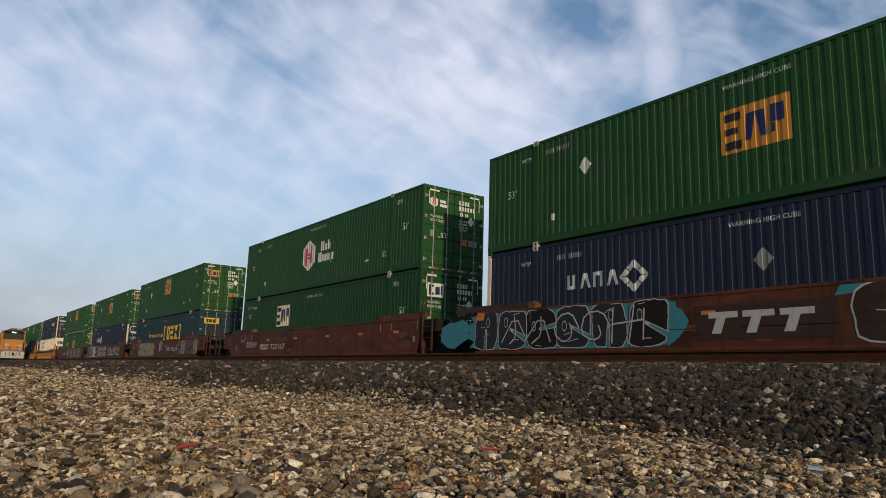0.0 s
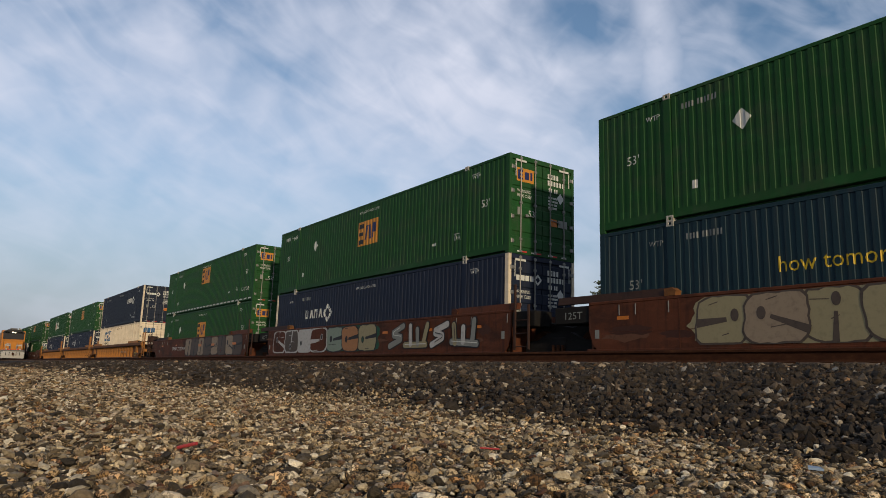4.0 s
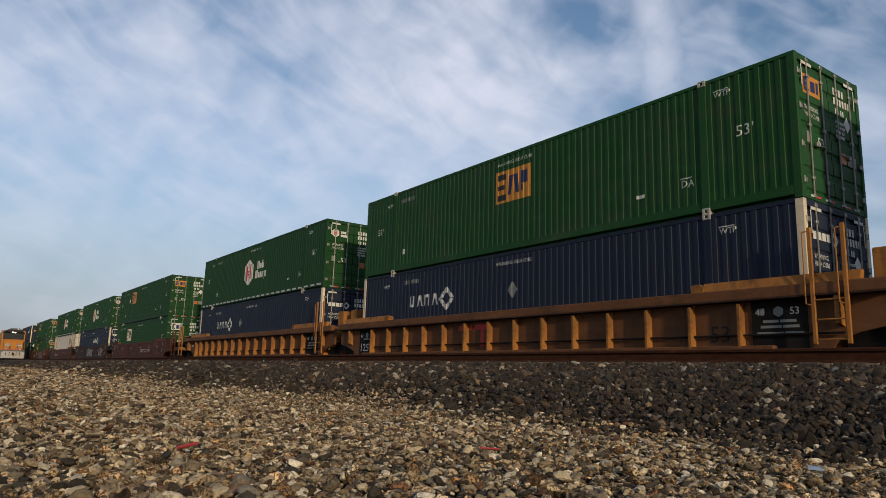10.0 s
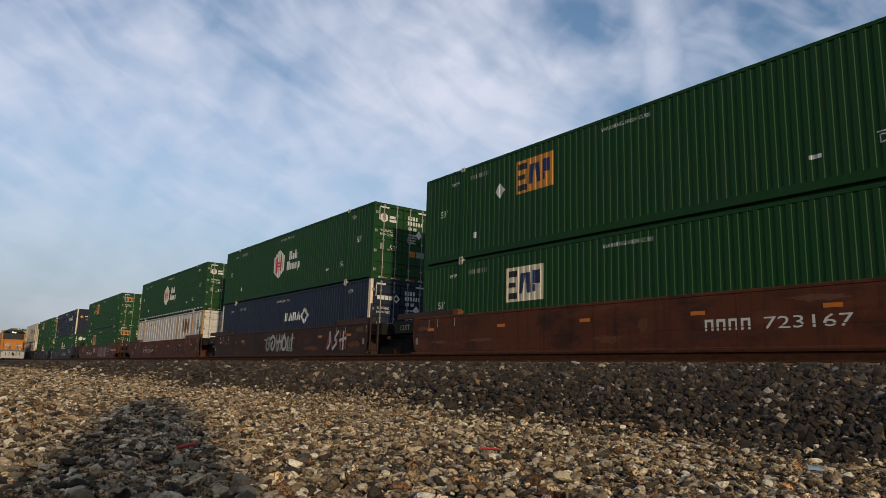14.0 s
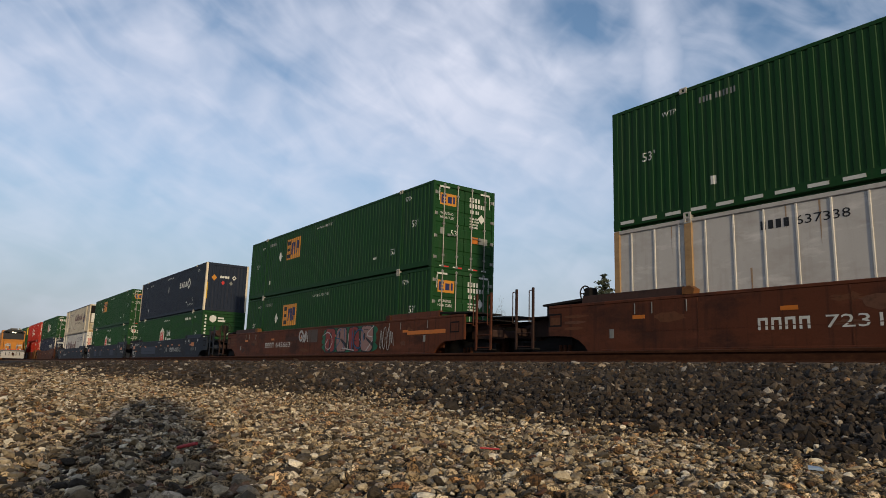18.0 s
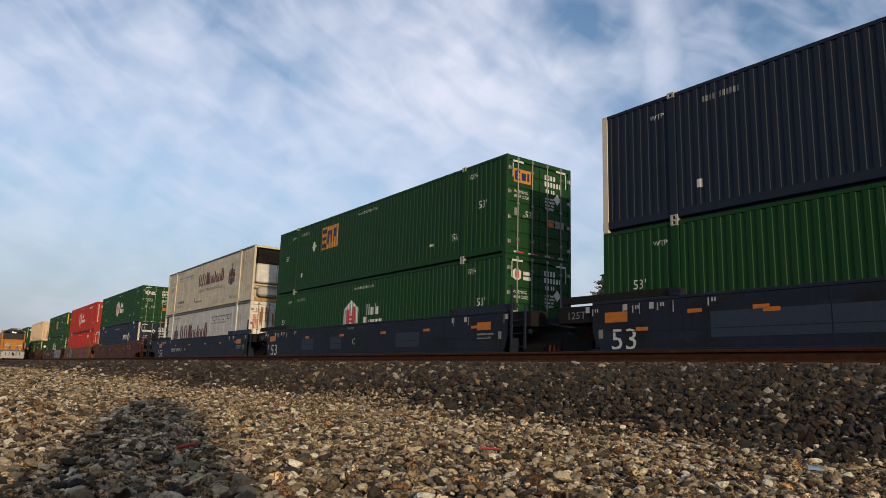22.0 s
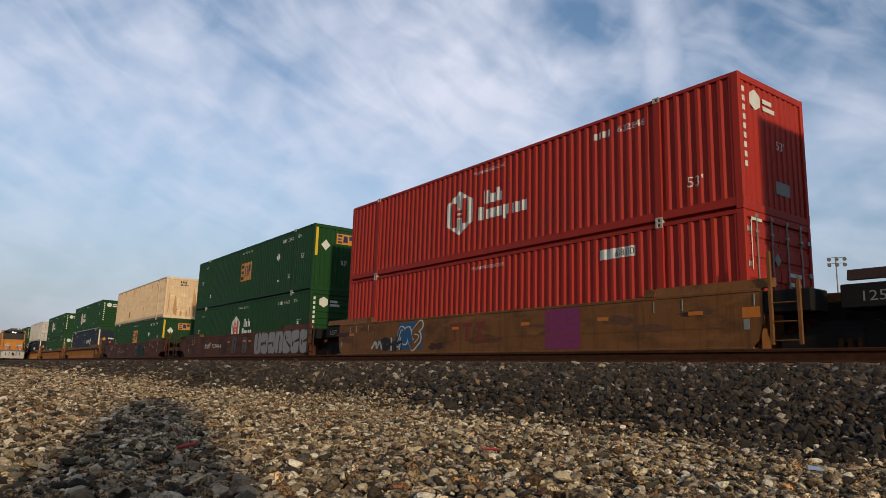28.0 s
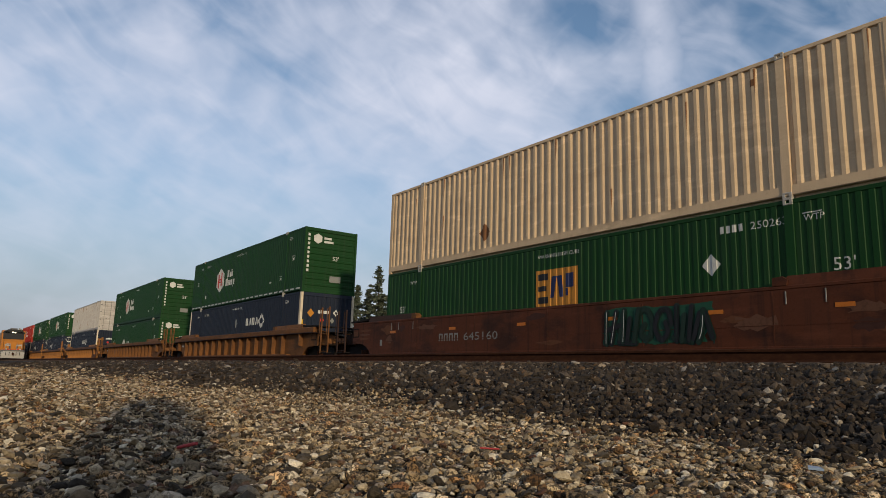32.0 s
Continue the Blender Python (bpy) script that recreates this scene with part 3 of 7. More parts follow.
def casting():
    """A lifting casting with its oval hole."""
    g = Geo()
    g.box(-0.09, 0.09, -0.078, 0.075, 0.0, 0.035, 0.008).box(-0.09, 0.09, -0.078, 0.075, 0.095, 0.132, 0.008)
    g.box(-0.09, -0.035, -0.078, 0.075, 0.03, 0.10, 0.004).box(0.035, 0.09, -0.078, 0.075, 0.03, 0.10, 0.004)
    return g.box(-0.05, 0.05, 0.0, 0.06, 0.03, 0.10)


def corrugated_wall(x0, x1, ribs):
    pts, g = rib_points(x0, x1, ribs), Geo()
    z0, z1 = BAND - 0.03, H53 - 0.08
    for (a, da), (b, db) in zip(pts, pts[1:]):
        g.add([(a, da + 0.006, z0), (b, db + 0.006, z0), (b, db + 0.006, z1), (a, da + 0.006, z1)], [(0, 1, 2, 3)])
    g.add([(x0, 0.06, z0), (x1, 0.06, z0), (x1, 0.06, z1), (x0, 0.06, z1)], [(3, 2, 1, 0)])
    return g


def roof_sheet(cl, cr):
    g, x, up = Geo(), -HX + 0.05, 0
    while x < HX - 0.05:
        g.box(x, min(x + 0.30, HX - 0.05), -HY + 0.06, HY - 0.06, H53 - 0.05, H53 - (0.012 if up % 2 else 0.024))
        x, up = x + 0.30, up + 1
    return g


def front_panel(kind):
    """A closed end of ribbed sheet, upright or lying ribs."""
    if kind == "lying":
        pts = [(HX - 0.09, 0.1), (HX - 0.05, 0.1)]
        for i in range(9):
            z = 0.30 + i * 0.28
            pts += [(HX - 0.050, z), (HX - 0.024, z + 0.03), (HX - 0.024, z + 0.10), (HX - 0.050, z + 0.13)]
        return Geo().prism(pts + [(HX - 0.05, H53 - 0.1), (HX - 0.09, H53 - 0.1)], -HY + 0.1, HY - 0.1, "y")
    pts = [(HX - 0.09, -HY + 0.1), (HX - 0.05, -HY + 0.1)]
    for i in range(11):
        y = -HY + 0.14 + i * 0.2135
        pts += [(HX - 0.050, y), (HX - 0.024, y + 0.02), (HX - 0.024, y + 0.11), (HX - 0.050, y + 0.13)]
    return Geo().prism(pts + [(HX - 0.05, HY - 0.1), (HX - 0.09, HY - 0.1)], 0.1, H53 - 0.1, "z")


def doors(c, mat):
    part("door_header", shared("door_header", mat, lambda: Geo().box(HX - 0.14, HX - 0.005, -HY + 0.108, HY - 0.108, H53 - 0.15, H53 - 0.004, 0.012)), c)
    part("door_sill", shared("door_sill", mat, lambda: Geo().box(HX - 0.14, HX - 0.005, -HY + 0.108, HY - 0.108, 0.0, 0.14, 0.012)), c)

    def leaf():
        w, pts = HY - 0.115, [(HX - 0.085, 0.15), (HX - 0.045, 0.15)]
        for z in (0.20, 0.64, 1.08, 1.52, 1.96, 2.36):
            pts += [(HX - 0.045, z), (HX - 0.022, z + 0.03), (HX - 0.022, z + 0.29), (HX - 0.045, z + 0.32)]
        pts += [(HX - 0.045, H53 - 0.16), (HX - 0.085, H53 - 0.16)]
        return Geo().prism(pts, 0.012, w, "y")

    def rod():
        g = Geo().rod((0, 0, 0.05), (0, 0, H53 - 0.04), 0.019, 8)
        for z in (0.05, 0.40, 1.45, 2.45, H53 - 0.13):
            g.box(-0.035, 0.024, -0.05, 0.05, z, z + 0.07, 0.008)
        return g

    def handle():
        return Geo().rod((0, 0, 0), (0, 0.36, -0.03), 0.014, 6).box(-0.025, 0.025, 0.30, 0.40, -0.06, 0.02, 0.006)

    def hinge():
        return Geo().box(-0.02, 0.028, -0.06, 0.05, -0.05, 0.05, 0.01).rod((0.02, 0.05, -0.06), (0.02, 0.05, 0.06), 0.016, 6)

    for s in (-1, 1):
        turn = (lambda y, z: pose(0, y, z)) if s > 0 else (lambda y, z: Matrix.Diagonal((1, -1, 1, 1)) @ pose(0, y, z))
        d = part("door", shared("door", mat, leaf), c, turn(0, 0))
        for y in (0.30, 0.86):
            part("locking_rod", shared("locking_rod", STEEL, rod), d, pose(HX - 0.005, y, 0), "galvanised locking rod")
        part("door_handle", shared("door_handle", STEEL, handle), d, pose(HX + 0.012, 0.30, 1.15))
        for z in (0.35, 1.05, 1.80, 2.50):
            part("hinge", shared("hinge", STEEL, hinge), d, pose(HX - 0.012, HY - 0.12, z))


def u_of(r):
    """Along the container, from metres ahead of its +x end."""
    return r + HX


def block_logo(c, r, z, size, ground, ink, ink2, ribbed=True):
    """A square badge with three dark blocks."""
    u, h = u_of(r), size
    fy = -HY + (0.006 if ribbed else 0.03)
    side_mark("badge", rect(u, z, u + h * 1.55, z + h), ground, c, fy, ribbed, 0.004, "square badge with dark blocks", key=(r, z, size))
    side_mark("badge_block", rect(u + 0.10 * h, z + 0.08 * h, u + 0.48 * h, z + 0.26 * h) + rect(u + 0.10 * h, z + 0.42 * h, u + 0.40 * h, z + 0.56 * h) + rect(u + 0.10 * h, z + 0.72 * h, u + 0.48 * h, z + 0.90 * h), ink, c, fy, ribbed, 0.009, key=(r, z, size))
    side_mark("badge_block", fan((u + 0.56 * h, z + 0.22 * h), (u + 0.70 * h, z + 0.22 * h), (u + 0.80 * h, z + 0.80 * h), (u + 0.60 * h, z + 0.80 * h)) + fan((u + 0.90 * h, z + 0.22 * h), (u + 1.04 * h, z + 0.22 * h), (u + 1.0 * h, z + 0.80 * h), (u + 0.80 * h, z + 0.80 * h)), ink2, c, fy, ribbed, 0.009, key=(r, z, size, "b"))
    side_mark("badge_block", rect(u + 1.12 * h, z + 0.24 * h, u + 1.22 * h, z + 0.44 * h) + rect(u + 1.12 * h, z + 0.46 * h, u + 1.42 * h, z + 0.84 * h), ink2, c, fy, ribbed, 0.009, key=(r, z, size, "c"))


def hex_logo(c, r, z, white=True, red=CRIMSON, tall=1.38, wide=1.18, point_low=True):
    """A white hexagon with a coloured frame inside, and two lines of writing as bars."""
    u, fy = u_of(r), -HY + 0.006
    side_mark("hexagon_badge", hexagon(u, z, wide, tall), WHITE, c, fy, True, 0.004, "white hexagonal badge", key=(r, z))
    w = wide * 0.30
    side_mark("badge_block", rect(u - w * 0.92, z - 0.31 * tall, u - w * 0.38, z + 0.25 * tall) + rect(u + w * 0.38, z - 0.25 * tall, u + w * 0.92, z + 0.31 * tall)
              + rect(u - w * 0.34, z + 0.0, u + w * 0.34, z + 0.09) + rect(u - w * 0.34, z - 0.15, u + w * 0.34, z - 0.07), red, c, fy, True, 0.012, key=(r, z))
    side_mark("badge_line", rect(u - w * 1.22, z - 0.24 * tall, u - w * 1.12, z + 0.24 * tall) + rect(u + w * 1.12, z - 0.24 * tall, u + w * 1.22, z + 0.24 * tall)
              + rect(u - w * 0.05, z + 0.16, u + w * 0.05, z + 0.40 * tall) + rect(u - w * 0.05, z - 0.40 * tall, u + w * 0.05, z - 0.2), GREY_MARK, c, fy, True, 0.012, key=(r, z))
    b = u + 0.95
    t = []
    for x, w, y0, y1 in ((0.20, 0.10, 0.06, 0.46), (0.36, 0.10, 0.06, 0.46), (0.53, 0.22, 0.06, 0.33), (0.83, 0.24, 0.06, 0.33), (0.83, 0.09, 0.33, 0.46), (0.0, 0.28, -0.40, 0.0), (0.36, 0.12, -0.40, -0.11), (0.55, 0.23, -0.40, -0.11), (0.84, 0.23, -0.40, -0.11), (1.13, 0.23, -0.40, -0.11), (1.13, 0.09, -0.52, -0.40)):
        t += rect(b + x, z + y0, b + x + w, z + y1)
    side_mark("writing_bar", t, WHITE, c, fy, True, 0.004, key=(r, z))


def ring_logo(c, r, z, mat=WHITE, k=1.0, ribbed=True):
    """Bars of a wordmark followed by a hollow rhombus."""
    u, fy = u_of(r), -HY + (0.006 if ribbed else 0.03)
    h = 0.36 * k
    t = []
    for i, w in enumerate((0.26, 0.36, 0.30, 0.30)):
        x = u + 0.42 * k * i
        if i % 2 == 0:
            t += rect(x, z, x + 0.09 * k, z + h) + rect(x + w * k - 0.09 * k, z, x + w * k, z + h) + rect(x, z if i == 0 else z + h * 0.75, x + w * k, z + h * 0.25 if i == 0 else z + h)
        else:
            t += fan((x, z), (x + 0.1 * k, z), (x + 0.22 * k, z + h), (x + 0.12 * k, z + h)) + fan((x + 0.26 * k, z), (x + 0.36 * k, z), (x + 0.24 * k, z + h), (x + 0.14 * k, z + h))
    side_mark("wordmark_bar", t, mat, c, fy, ribbed, key=(r, z, k))
    cu, cv = u + 2.05 * k, z + h * 0.45
    o = [(cu, cv - 0.38 * k), (cu + 0.42 * k, cv), (cu, cv + 0.38 * k), (cu - 0.42 * k, cv)]
    i = [(cu, cv - 0.20 * k), (cu + 0.22 * k, cv), (cu, cv + 0.20 * k), (cu - 0.22 * k, cv)]
    lerp = lambda p, q, s: (p[0] + (q[0] - p[0]) * s, p[1] + (q[1] - p[1]) * s)
    t = []
    for j in range(4):
        n = (j + 1) % 4
        for s0, s1 in ((0.03, 0.47), (0.53, 0.97)):
            t += fan(lerp(o[j], o[n], s0), lerp(o[j], o[n], s1), lerp(i[j], i[n], s1), lerp(i[j], i[n], s0))
    side_mark("rhombus_mark", t, mat, c, fy, ribbed, key=(r, z, k))


def small_marks(c, ink=WHITE, diamond=-12.43, diamond_mat=WHITE, number_r=-13.8, ribbed=True, caution_r=-8.65, lengths=True, digits=None, len_z=None):
    fy = -HY + (0.006 if ribbed else 0.03)
    m = lambda name, tris, mat=ink, **k: side_mark(name, tris, mat, c, fy, ribbed, **k)
    if lengths:
        m("length_mark", words("53'", u_of(-1.25), 1.48, 0.24), key="right")
        m("length_mark", words("53'", u_of(-15.3), len_z or 1.50, 0.22), key=("left", len_z))
    m("caution_writing", words("WARNING HIGH CUBE", u_of(caution_r), 2.55, 0.10, 1.45), key=(caution_r,))
    if digits:
        m("owner_bar", bars(u_of(number_r), 2.44, 0.15, (0.09, 0.09, 0.09, 0.09), 0.3))
        m("container_number", words(digits, u_of(number_r + 0.66), 2.44, 0.15, 0.72))
    else:
        m("number_bar", code_bars(u_of(number_r), 2.45, 0.13), GREY_MARK if ink is WHITE else ink, key=(number_r,))
    m("lift_mark", words("WTP", u_of(-1.72), 2.44, 0.12) + rect(u_of(-1.74), 2.58, u_of(-1.38), 2.60), key="w")
    m("lift_mark", words("WTP", u_of(-14.75), 2.40, 0.12), key="w2")
    m("lift_mark", words("DA", u_of(-2.56), 0.68, 0.16) + rect(u_of(-2.6), 0.87, u_of(-2.3), 0.89), key="d")
    m("small_plate", rect(u_of(-3.75), 0.66, u_of(-3.52), 0.74), key="p")
    m("small_plate", rect(u_of(-13.6), 0.62, u_of(-13.48), 0.80), key="q")
    if diamond is not None:
        m("placard", rhomb(u_of(diamond), 1.84, 0.42, 0.46), diamond_mat, label="blank placard set on its corner", key=(diamond,))


def dashes(c):
    """White reflector dashes along the bottom rail."""
    me = shared("reflector_dash", WHITE, lambda: Geo().box(-0.19, 0.19, -0.006, 0.0, -0.035, 0.035))
    for i in range(26):
        part("reflector_dash", me, c, pose(-HX + 0.4 + i * 0.613, -HY - 0.001, 0.17))


def end_marks_doors(c, badge, ink=WHITE):
    fx = HX - 0.02
    if badge == "gold":
        end_mark("badge", rect(-1.02, 2.12, -0.36, 2.52), GOLD, c, fx, key="gold")
        end_mark("badge_block", rect(-0.98, 2.18, -0.90, 2.46) + rect(-0.9, 2.18, -0.78, 2.24) + rect(-0.9, 2.29, -0.80, 2.35) + rect(-0.9, 2.40, -0.78, 2.46) + rect(-0.72, 2.2, -0.55, 2.42) + rect(-0.5, 2.2, -0.42, 2.44), INK, c, fx, 0.007, key="gold")
    elif badge == "white":
        end_mark("badge", rect(-1.02, 2.02, -0.36, 2.48), WHITE, c, fx, key="white")
        end_mark("badge_block", rect(-0.96, 2.08, -0.87, 2.42) + rect(-0.87, 2.08, -0.76, 2.16) + rect(-0.87, 2.34, -0.76, 2.42) + rect(-0.70, 2.1, -0.52, 2.36) + rect(-0.48, 2.1, -0.41, 2.40), INK, c, fx, 0.007, key="white")
    elif badge == "hex":
        end_mark("hexagon_badge", hexagon(-0.86, 2.34, 0.32, 0.38), WHITE, c, fx, key="hex")
        end_mark("badge_block", rect(-0.93, 2.24, -0.89, 2.44) + rect(-0.83, 2.24, -0.79, 2.44) + rect(-0.9, 2.32, -0.82, 2.36), CRIMSON, c, fx, 0.007, key="hex")
        end_mark("writing_bar", rect(-0.62, 2.34, -0.36, 2.44) + rect(-0.62, 2.20, -0.30, 2.30), WHITE, c, fx, key="hex")
    elif badge == "ring":
        end_mark("writing_bar", bars(-1.0, 2.16, 0.15, (0.12, 0.16, 0.14, 0.14), 0.2), WHITE, c, fx, key="ring")
        end_mark("rhombus_mark", frame_shape([(-0.18, 2.06), (-0.02, 2.23), (-0.18, 2.40), (-0.34, 2.23)], [(-0.18, 2.14), (-0.1, 2.23), (-0.18, 2.32), (-0.26, 2.23)]), WHITE, c, fx, key="ring")
    end_mark("number_bar", code_bars(0.20, 2.40, 0.15, (4,), 0.8) + code_bars(0.20, 2.20, 0.15, (6,), 0.8) + code_bars(0.24, 2.00, 0.12, (2, 2), 0.7)
             + code_bars(0.22, 1.80, 0.06, (5, 4)) + code_bars(0.22, 1.70, 0.06, (4, 6)) + code_bars(0.22, 1.60, 0.06, (6, 3)) + code_bars(0.22, 1.50, 0.06, (4, 5)), ink, c, fx, key="num")
    end_mark("caution_writing", words("WARNING", -1.0, 1.80, 0.09, 0.52) + words("HIGH CUBE", -1.0, 1.66, 0.09, 0.56), ink, c, fx, key="cau")
    end_mark("length_mark", words("53'", -0.56, 1.12, 0.20), ink, c, fx, key="len")
    end_mark("placard", rhomb(0.72, 1.86, 0.30, 0.34), WHITE, c, fx, 0.007, key="pla")
    end_mark("seal_plate", rect(-0.98, 1.14, -0.82, 1.36), GREY_MARK, c, fx, key="seal")
    end_mark("orange_plate", rect(0.34, 0.98, 0.58, 1.20), ORANGE, c, fx, 0.006, key="or")
    end_mark("grey_plate", rect(0.62, 0.98, 1.0, 1.20), GREY_MARK, c, fx, 0.006, key="gr")
    for s in (-1, 1):
        end_mark("reflector_strip", rect(s * 0.86 - 0.20, 2.70, s * 0.86 + 0.20, 2.76), WHITE, c, HX - 0.003, key=("r1", s))
        end_mark("reflector_strip", rect(s * 1.065 - 0.015, 2.25, s * 1.065 + 0.015, 2.69), WHITE, c, HX - 0.003, key=("r2", s))
    for i, y in enumerate((-1.0, -0.45, 0.2, 0.75)):
        end_mark("reflector_strip", rect(y, 0.06, y + 0.2, 0.10), WHITE, c, HX - 0.003, key=("r3", i))
        if i != 3:
            end_mark("red_reflector", rect(y + 0.2, 0.06, y + 0.38, 0.10), CRIMSON, c, HX - 0.003, key=("r4", i))


def end_marks_front(c, badge):
    fx = HX - 0.024
    if badge == "gold":
        end_mark("badge", rect(-0.22, 2.12, 0.62, 2.58), GOLD, c, fx, key="fgold")
        end_mark("badge_block", rect(-0.16, 2.17, 0.06, 2.25) + rect(-0.16, 2.31, 0.02, 2.38) + rect(-0.16, 2.45, 0.06, 2.53) + fan((0.10, 2.22), (0.34, 2.22), (0.31, 2.50), (0.13, 2.50)) + rect(0.40, 2.34, 0.56, 2.52), INK, c, fx, 0.007, key="fgold")
        end_mark("placard", rhomb(-0.72, 2.0, 0.44, 0.48), WHITE, c, fx, 0.007, key="fpl")
        end_mark("caution_strip", rect(-1.22, 1.5, -1.10, 2.74), LEMON, c, HX - 0.0, 0.006, key="fst")
        end_mark("caution_strip", rect(1.10, 1.5, 1.22, 2.74), LEMON, c, HX - 0.0, 0.006, key="fst2")
        end_mark("length_mark", words("53'", 0.05, 1.20, 0.20), WHITE, c, fx, key="fl")
        end_mark("number_bar", sum((rect(1.02, 2.3 - 0.17 * i, 1.10, 2.42 - 0.17 * i) for i in range(8)), []), WHITE, c, fx, key="fnb")
    elif badge == "hex":
        end_mark("hexagon_badge", hexagon(-0.66, 2.42, 0.40, 0.46), WHITE, c, fx, key="fhex")
        end_mark("writing_bar", rect(-0.36, 2.42, 0.0, 2.52) + rect(-0.36, 2.26, 0.10, 2.36), WHITE, c, fx, key="fhex")
        end_mark("number_bar", sum((rect(-1.14, 2.5 - 0.2 * i, -1.04, 2.62 - 0.2 * i) for i in range(9)), []), WHITE, c, fx, key="fhn")
        end_mark("length_mark", words("53'", 0.1, 1.50, 0.20), WHITE, c, fx, key="fhl")
        end_mark("grey_plate", rect(0.0, 0.52, 0.55, 0.80), GREY_MARK, c, fx, 0.006, key="fhg")
    elif badge == "ring":
        end_mark("writing_bar", bars(-0.45, 2.0, 0.14, (0.1, 0.14, 0.12, 0.12), 0.2), WHITE, c, fx, key="fring")
        end_mark("rhombus_mark", frame_shape([(0.42, 1.92), (0.56, 2.07), (0.42, 2.22), (0.28, 2.07)], [(0.42, 2.0), (0.49, 2.07), (0.42, 2.14), (0.35, 2.07)]), WHITE, c, fx, key="fring")
        end_mark("placard", rhomb(-0.8, 2.0, 0.34, 0.38), GOLD, c, fx, 0.007, key="frp")
        end_mark("placard", rhomb(-0.25, 1.72, 0.22, 0.26), CRIMSON, c, fx, 0.007, key="frp2")
        end_mark("placard", rhomb(0.25, 1.72, 0.22, 0.26), GREY_MARK, c, fx, 0.007, key="frp3")


def new_container(label):
    return thing("container", label, "container", "containers on the train")


def badge_box(logo_r, tint=GREEN, end="doors", ground=GOLD, dashed=False, logo_z=None, num=-13.8, diamond=-12.43, digits=None, len_z=None):
    c = new_container("green corrugated container with a %s square badge%s" % ("golden" if ground is GOLD else "white", " and white dashes" if dashed else ""))
    container_shell(c, tint, tint, near_end=end)
    block_logo(c, logo_r, 1.58 if logo_z is None else logo_z, 0.94, PALE_BADGE if ground is WHITE else ground, CHAR, INK)
    small_marks(c, number_r=num, diamond=diamond, digits=digits, len_z=len_z)
    if dashed:
        dashes(c)
    (end_marks_doors(c, "gold" if ground is GOLD else "white") if end == "doors" else end_marks_front(c, "gold"))
    return c


def hex_box(tint=GREEN, end="doors", dashed=False, logo_r=-8.73, num=-13.8, logo_z=1.5, digits=None):
    c = new_container("green corrugated container with a white hexagon badge%s" % (" and white dashes" if dashed else ""))
    container_shell(c, tint, tint, near_end=end, front="lying")
    hex_logo(c, logo_r, logo_z)
    small_marks(c, number_r=num, diamond=None, digits=digits)
    if dashed:
        dashes(c)
    (end_marks_doors(c, "hex") if end == "doors" else end_marks_front(c, "hex"))
    return c


def ring_box(tint=NAVY, white_posts=True, end="doors", logo_r=-13.05, diamond=-7.96, logo_z=1.66, top_r=-14.0):
    c = new_container("dark blue corrugated container with a white rhombus%s" % (" and white posts" if white_posts else ""))
    container_shell(c, tint, BONE if white_posts else tint, near_end=end, ends_mat=tint)
    ring_logo(c, logo_r, logo_z)
    small_marks(c, diamond=diamond, diamond_mat=GREY_MARK, number_r=-13.4, lengths=False)
    side_mark("lift_writing", words("TOP LIFT ONLY", u_of(top_r), 0.42, 0.15, 1.2), WHITE, c, -HY + 0.006, True, key=("top", top_r))
    (end_marks_doors(c, "ring") if end == "doors" else end_marks_front(c, "ring"))
    if end != "doors":
        end_mark("caution_strip", rect(-1.21, 0.7, -1.15, 1.7), LEMON, c, HX + 0.002, key="rst")
    return c


def blue_gold_box():
    c = new_container("blue-green corrugated container with bold yellow lettering bars")
    container_shell(c, TEAL, TEAL)
    fy = -HY + 0.006
    side_mark("bracket_mark", rect(u_of(-7.80), 1.27, u_of(-7.67), 2.25) + rect(u_of(-7.67), 2.13, u_of(-7.42), 2.25) + rect(u_of(-7.67), 1.27, u_of(-7.42), 1.39), LEMON, c, fy, True)
    side_mark("bracket_mark", rect(u_of(-4.03), 1.27, u_of(-3.90), 2.25) + rect(u_of(-4.28), 2.13, u_of(-4.03), 2.25) + rect(u_of(-4.28), 1.27, u_of(-4.03), 1.39), LEMON, c, fy, True)
    z0, z1 = 1.32, 2.21
    side_mark("letter_block", frame_shape([(u_of(-7.08), z0), (u_of(-6.36), z0), (u_of(-6.36), z1), (u_of(-7.08), z1)], [(u_of(-6.86), z0 + 0.2), (u_of(-6.56), z0 + 0.2), (u_of(-6.56), z1 - 0.2), (u_of(-6.86), z1 - 0.2)]), LEMON, c, fy, True)
    side_mark("letter_block", rect(u_of(-6.20), z0, u_of(-5.52), z0 + 0.22) + rect(u_of(-6.20), z1 - 0.22, u_of(-5.52), z1) + rect(u_of(-6.20), 1.65, u_of(-5.52), 1.88), LEMON, c, fy, True)
    side_mark("letter_block", fan((u_of(-5.36), z0), (u_of(-4.44), z0), (u_of(-4.90), 1.765)) + fan((u_of(-5.36), z1), (u_of(-4.90), 1.765), (u_of(-4.44), z1)), LEMON, c, fy, True)
    side_mark("slogan", words("how tomorrow moves", u_of(-11.85), 1.55, 0.30, 3.7), LEMON, c, fy, True)
    small_marks(c, diamond=None, ink=GREY_MARK)
    fx = HX - 0.02
    end_mark("badge", rect(-1.0, 2.15, -0.1, 2.5), LEMON, c, fx)
    end_mark("badge_block", bars(-0.9, 2.22, 0.2, (0.16, 0.16, 0.18), 0.2), CHAR, c, fx, 0.007)
    return c


STREAK = plain("brown rust run", (0.20, 0.095, 0.04), 0.7, worn=0.5)


PALE_STREAK = plain("pale rust run", (0.30, 0.20, 0.12), 0.7, worn=0.4)


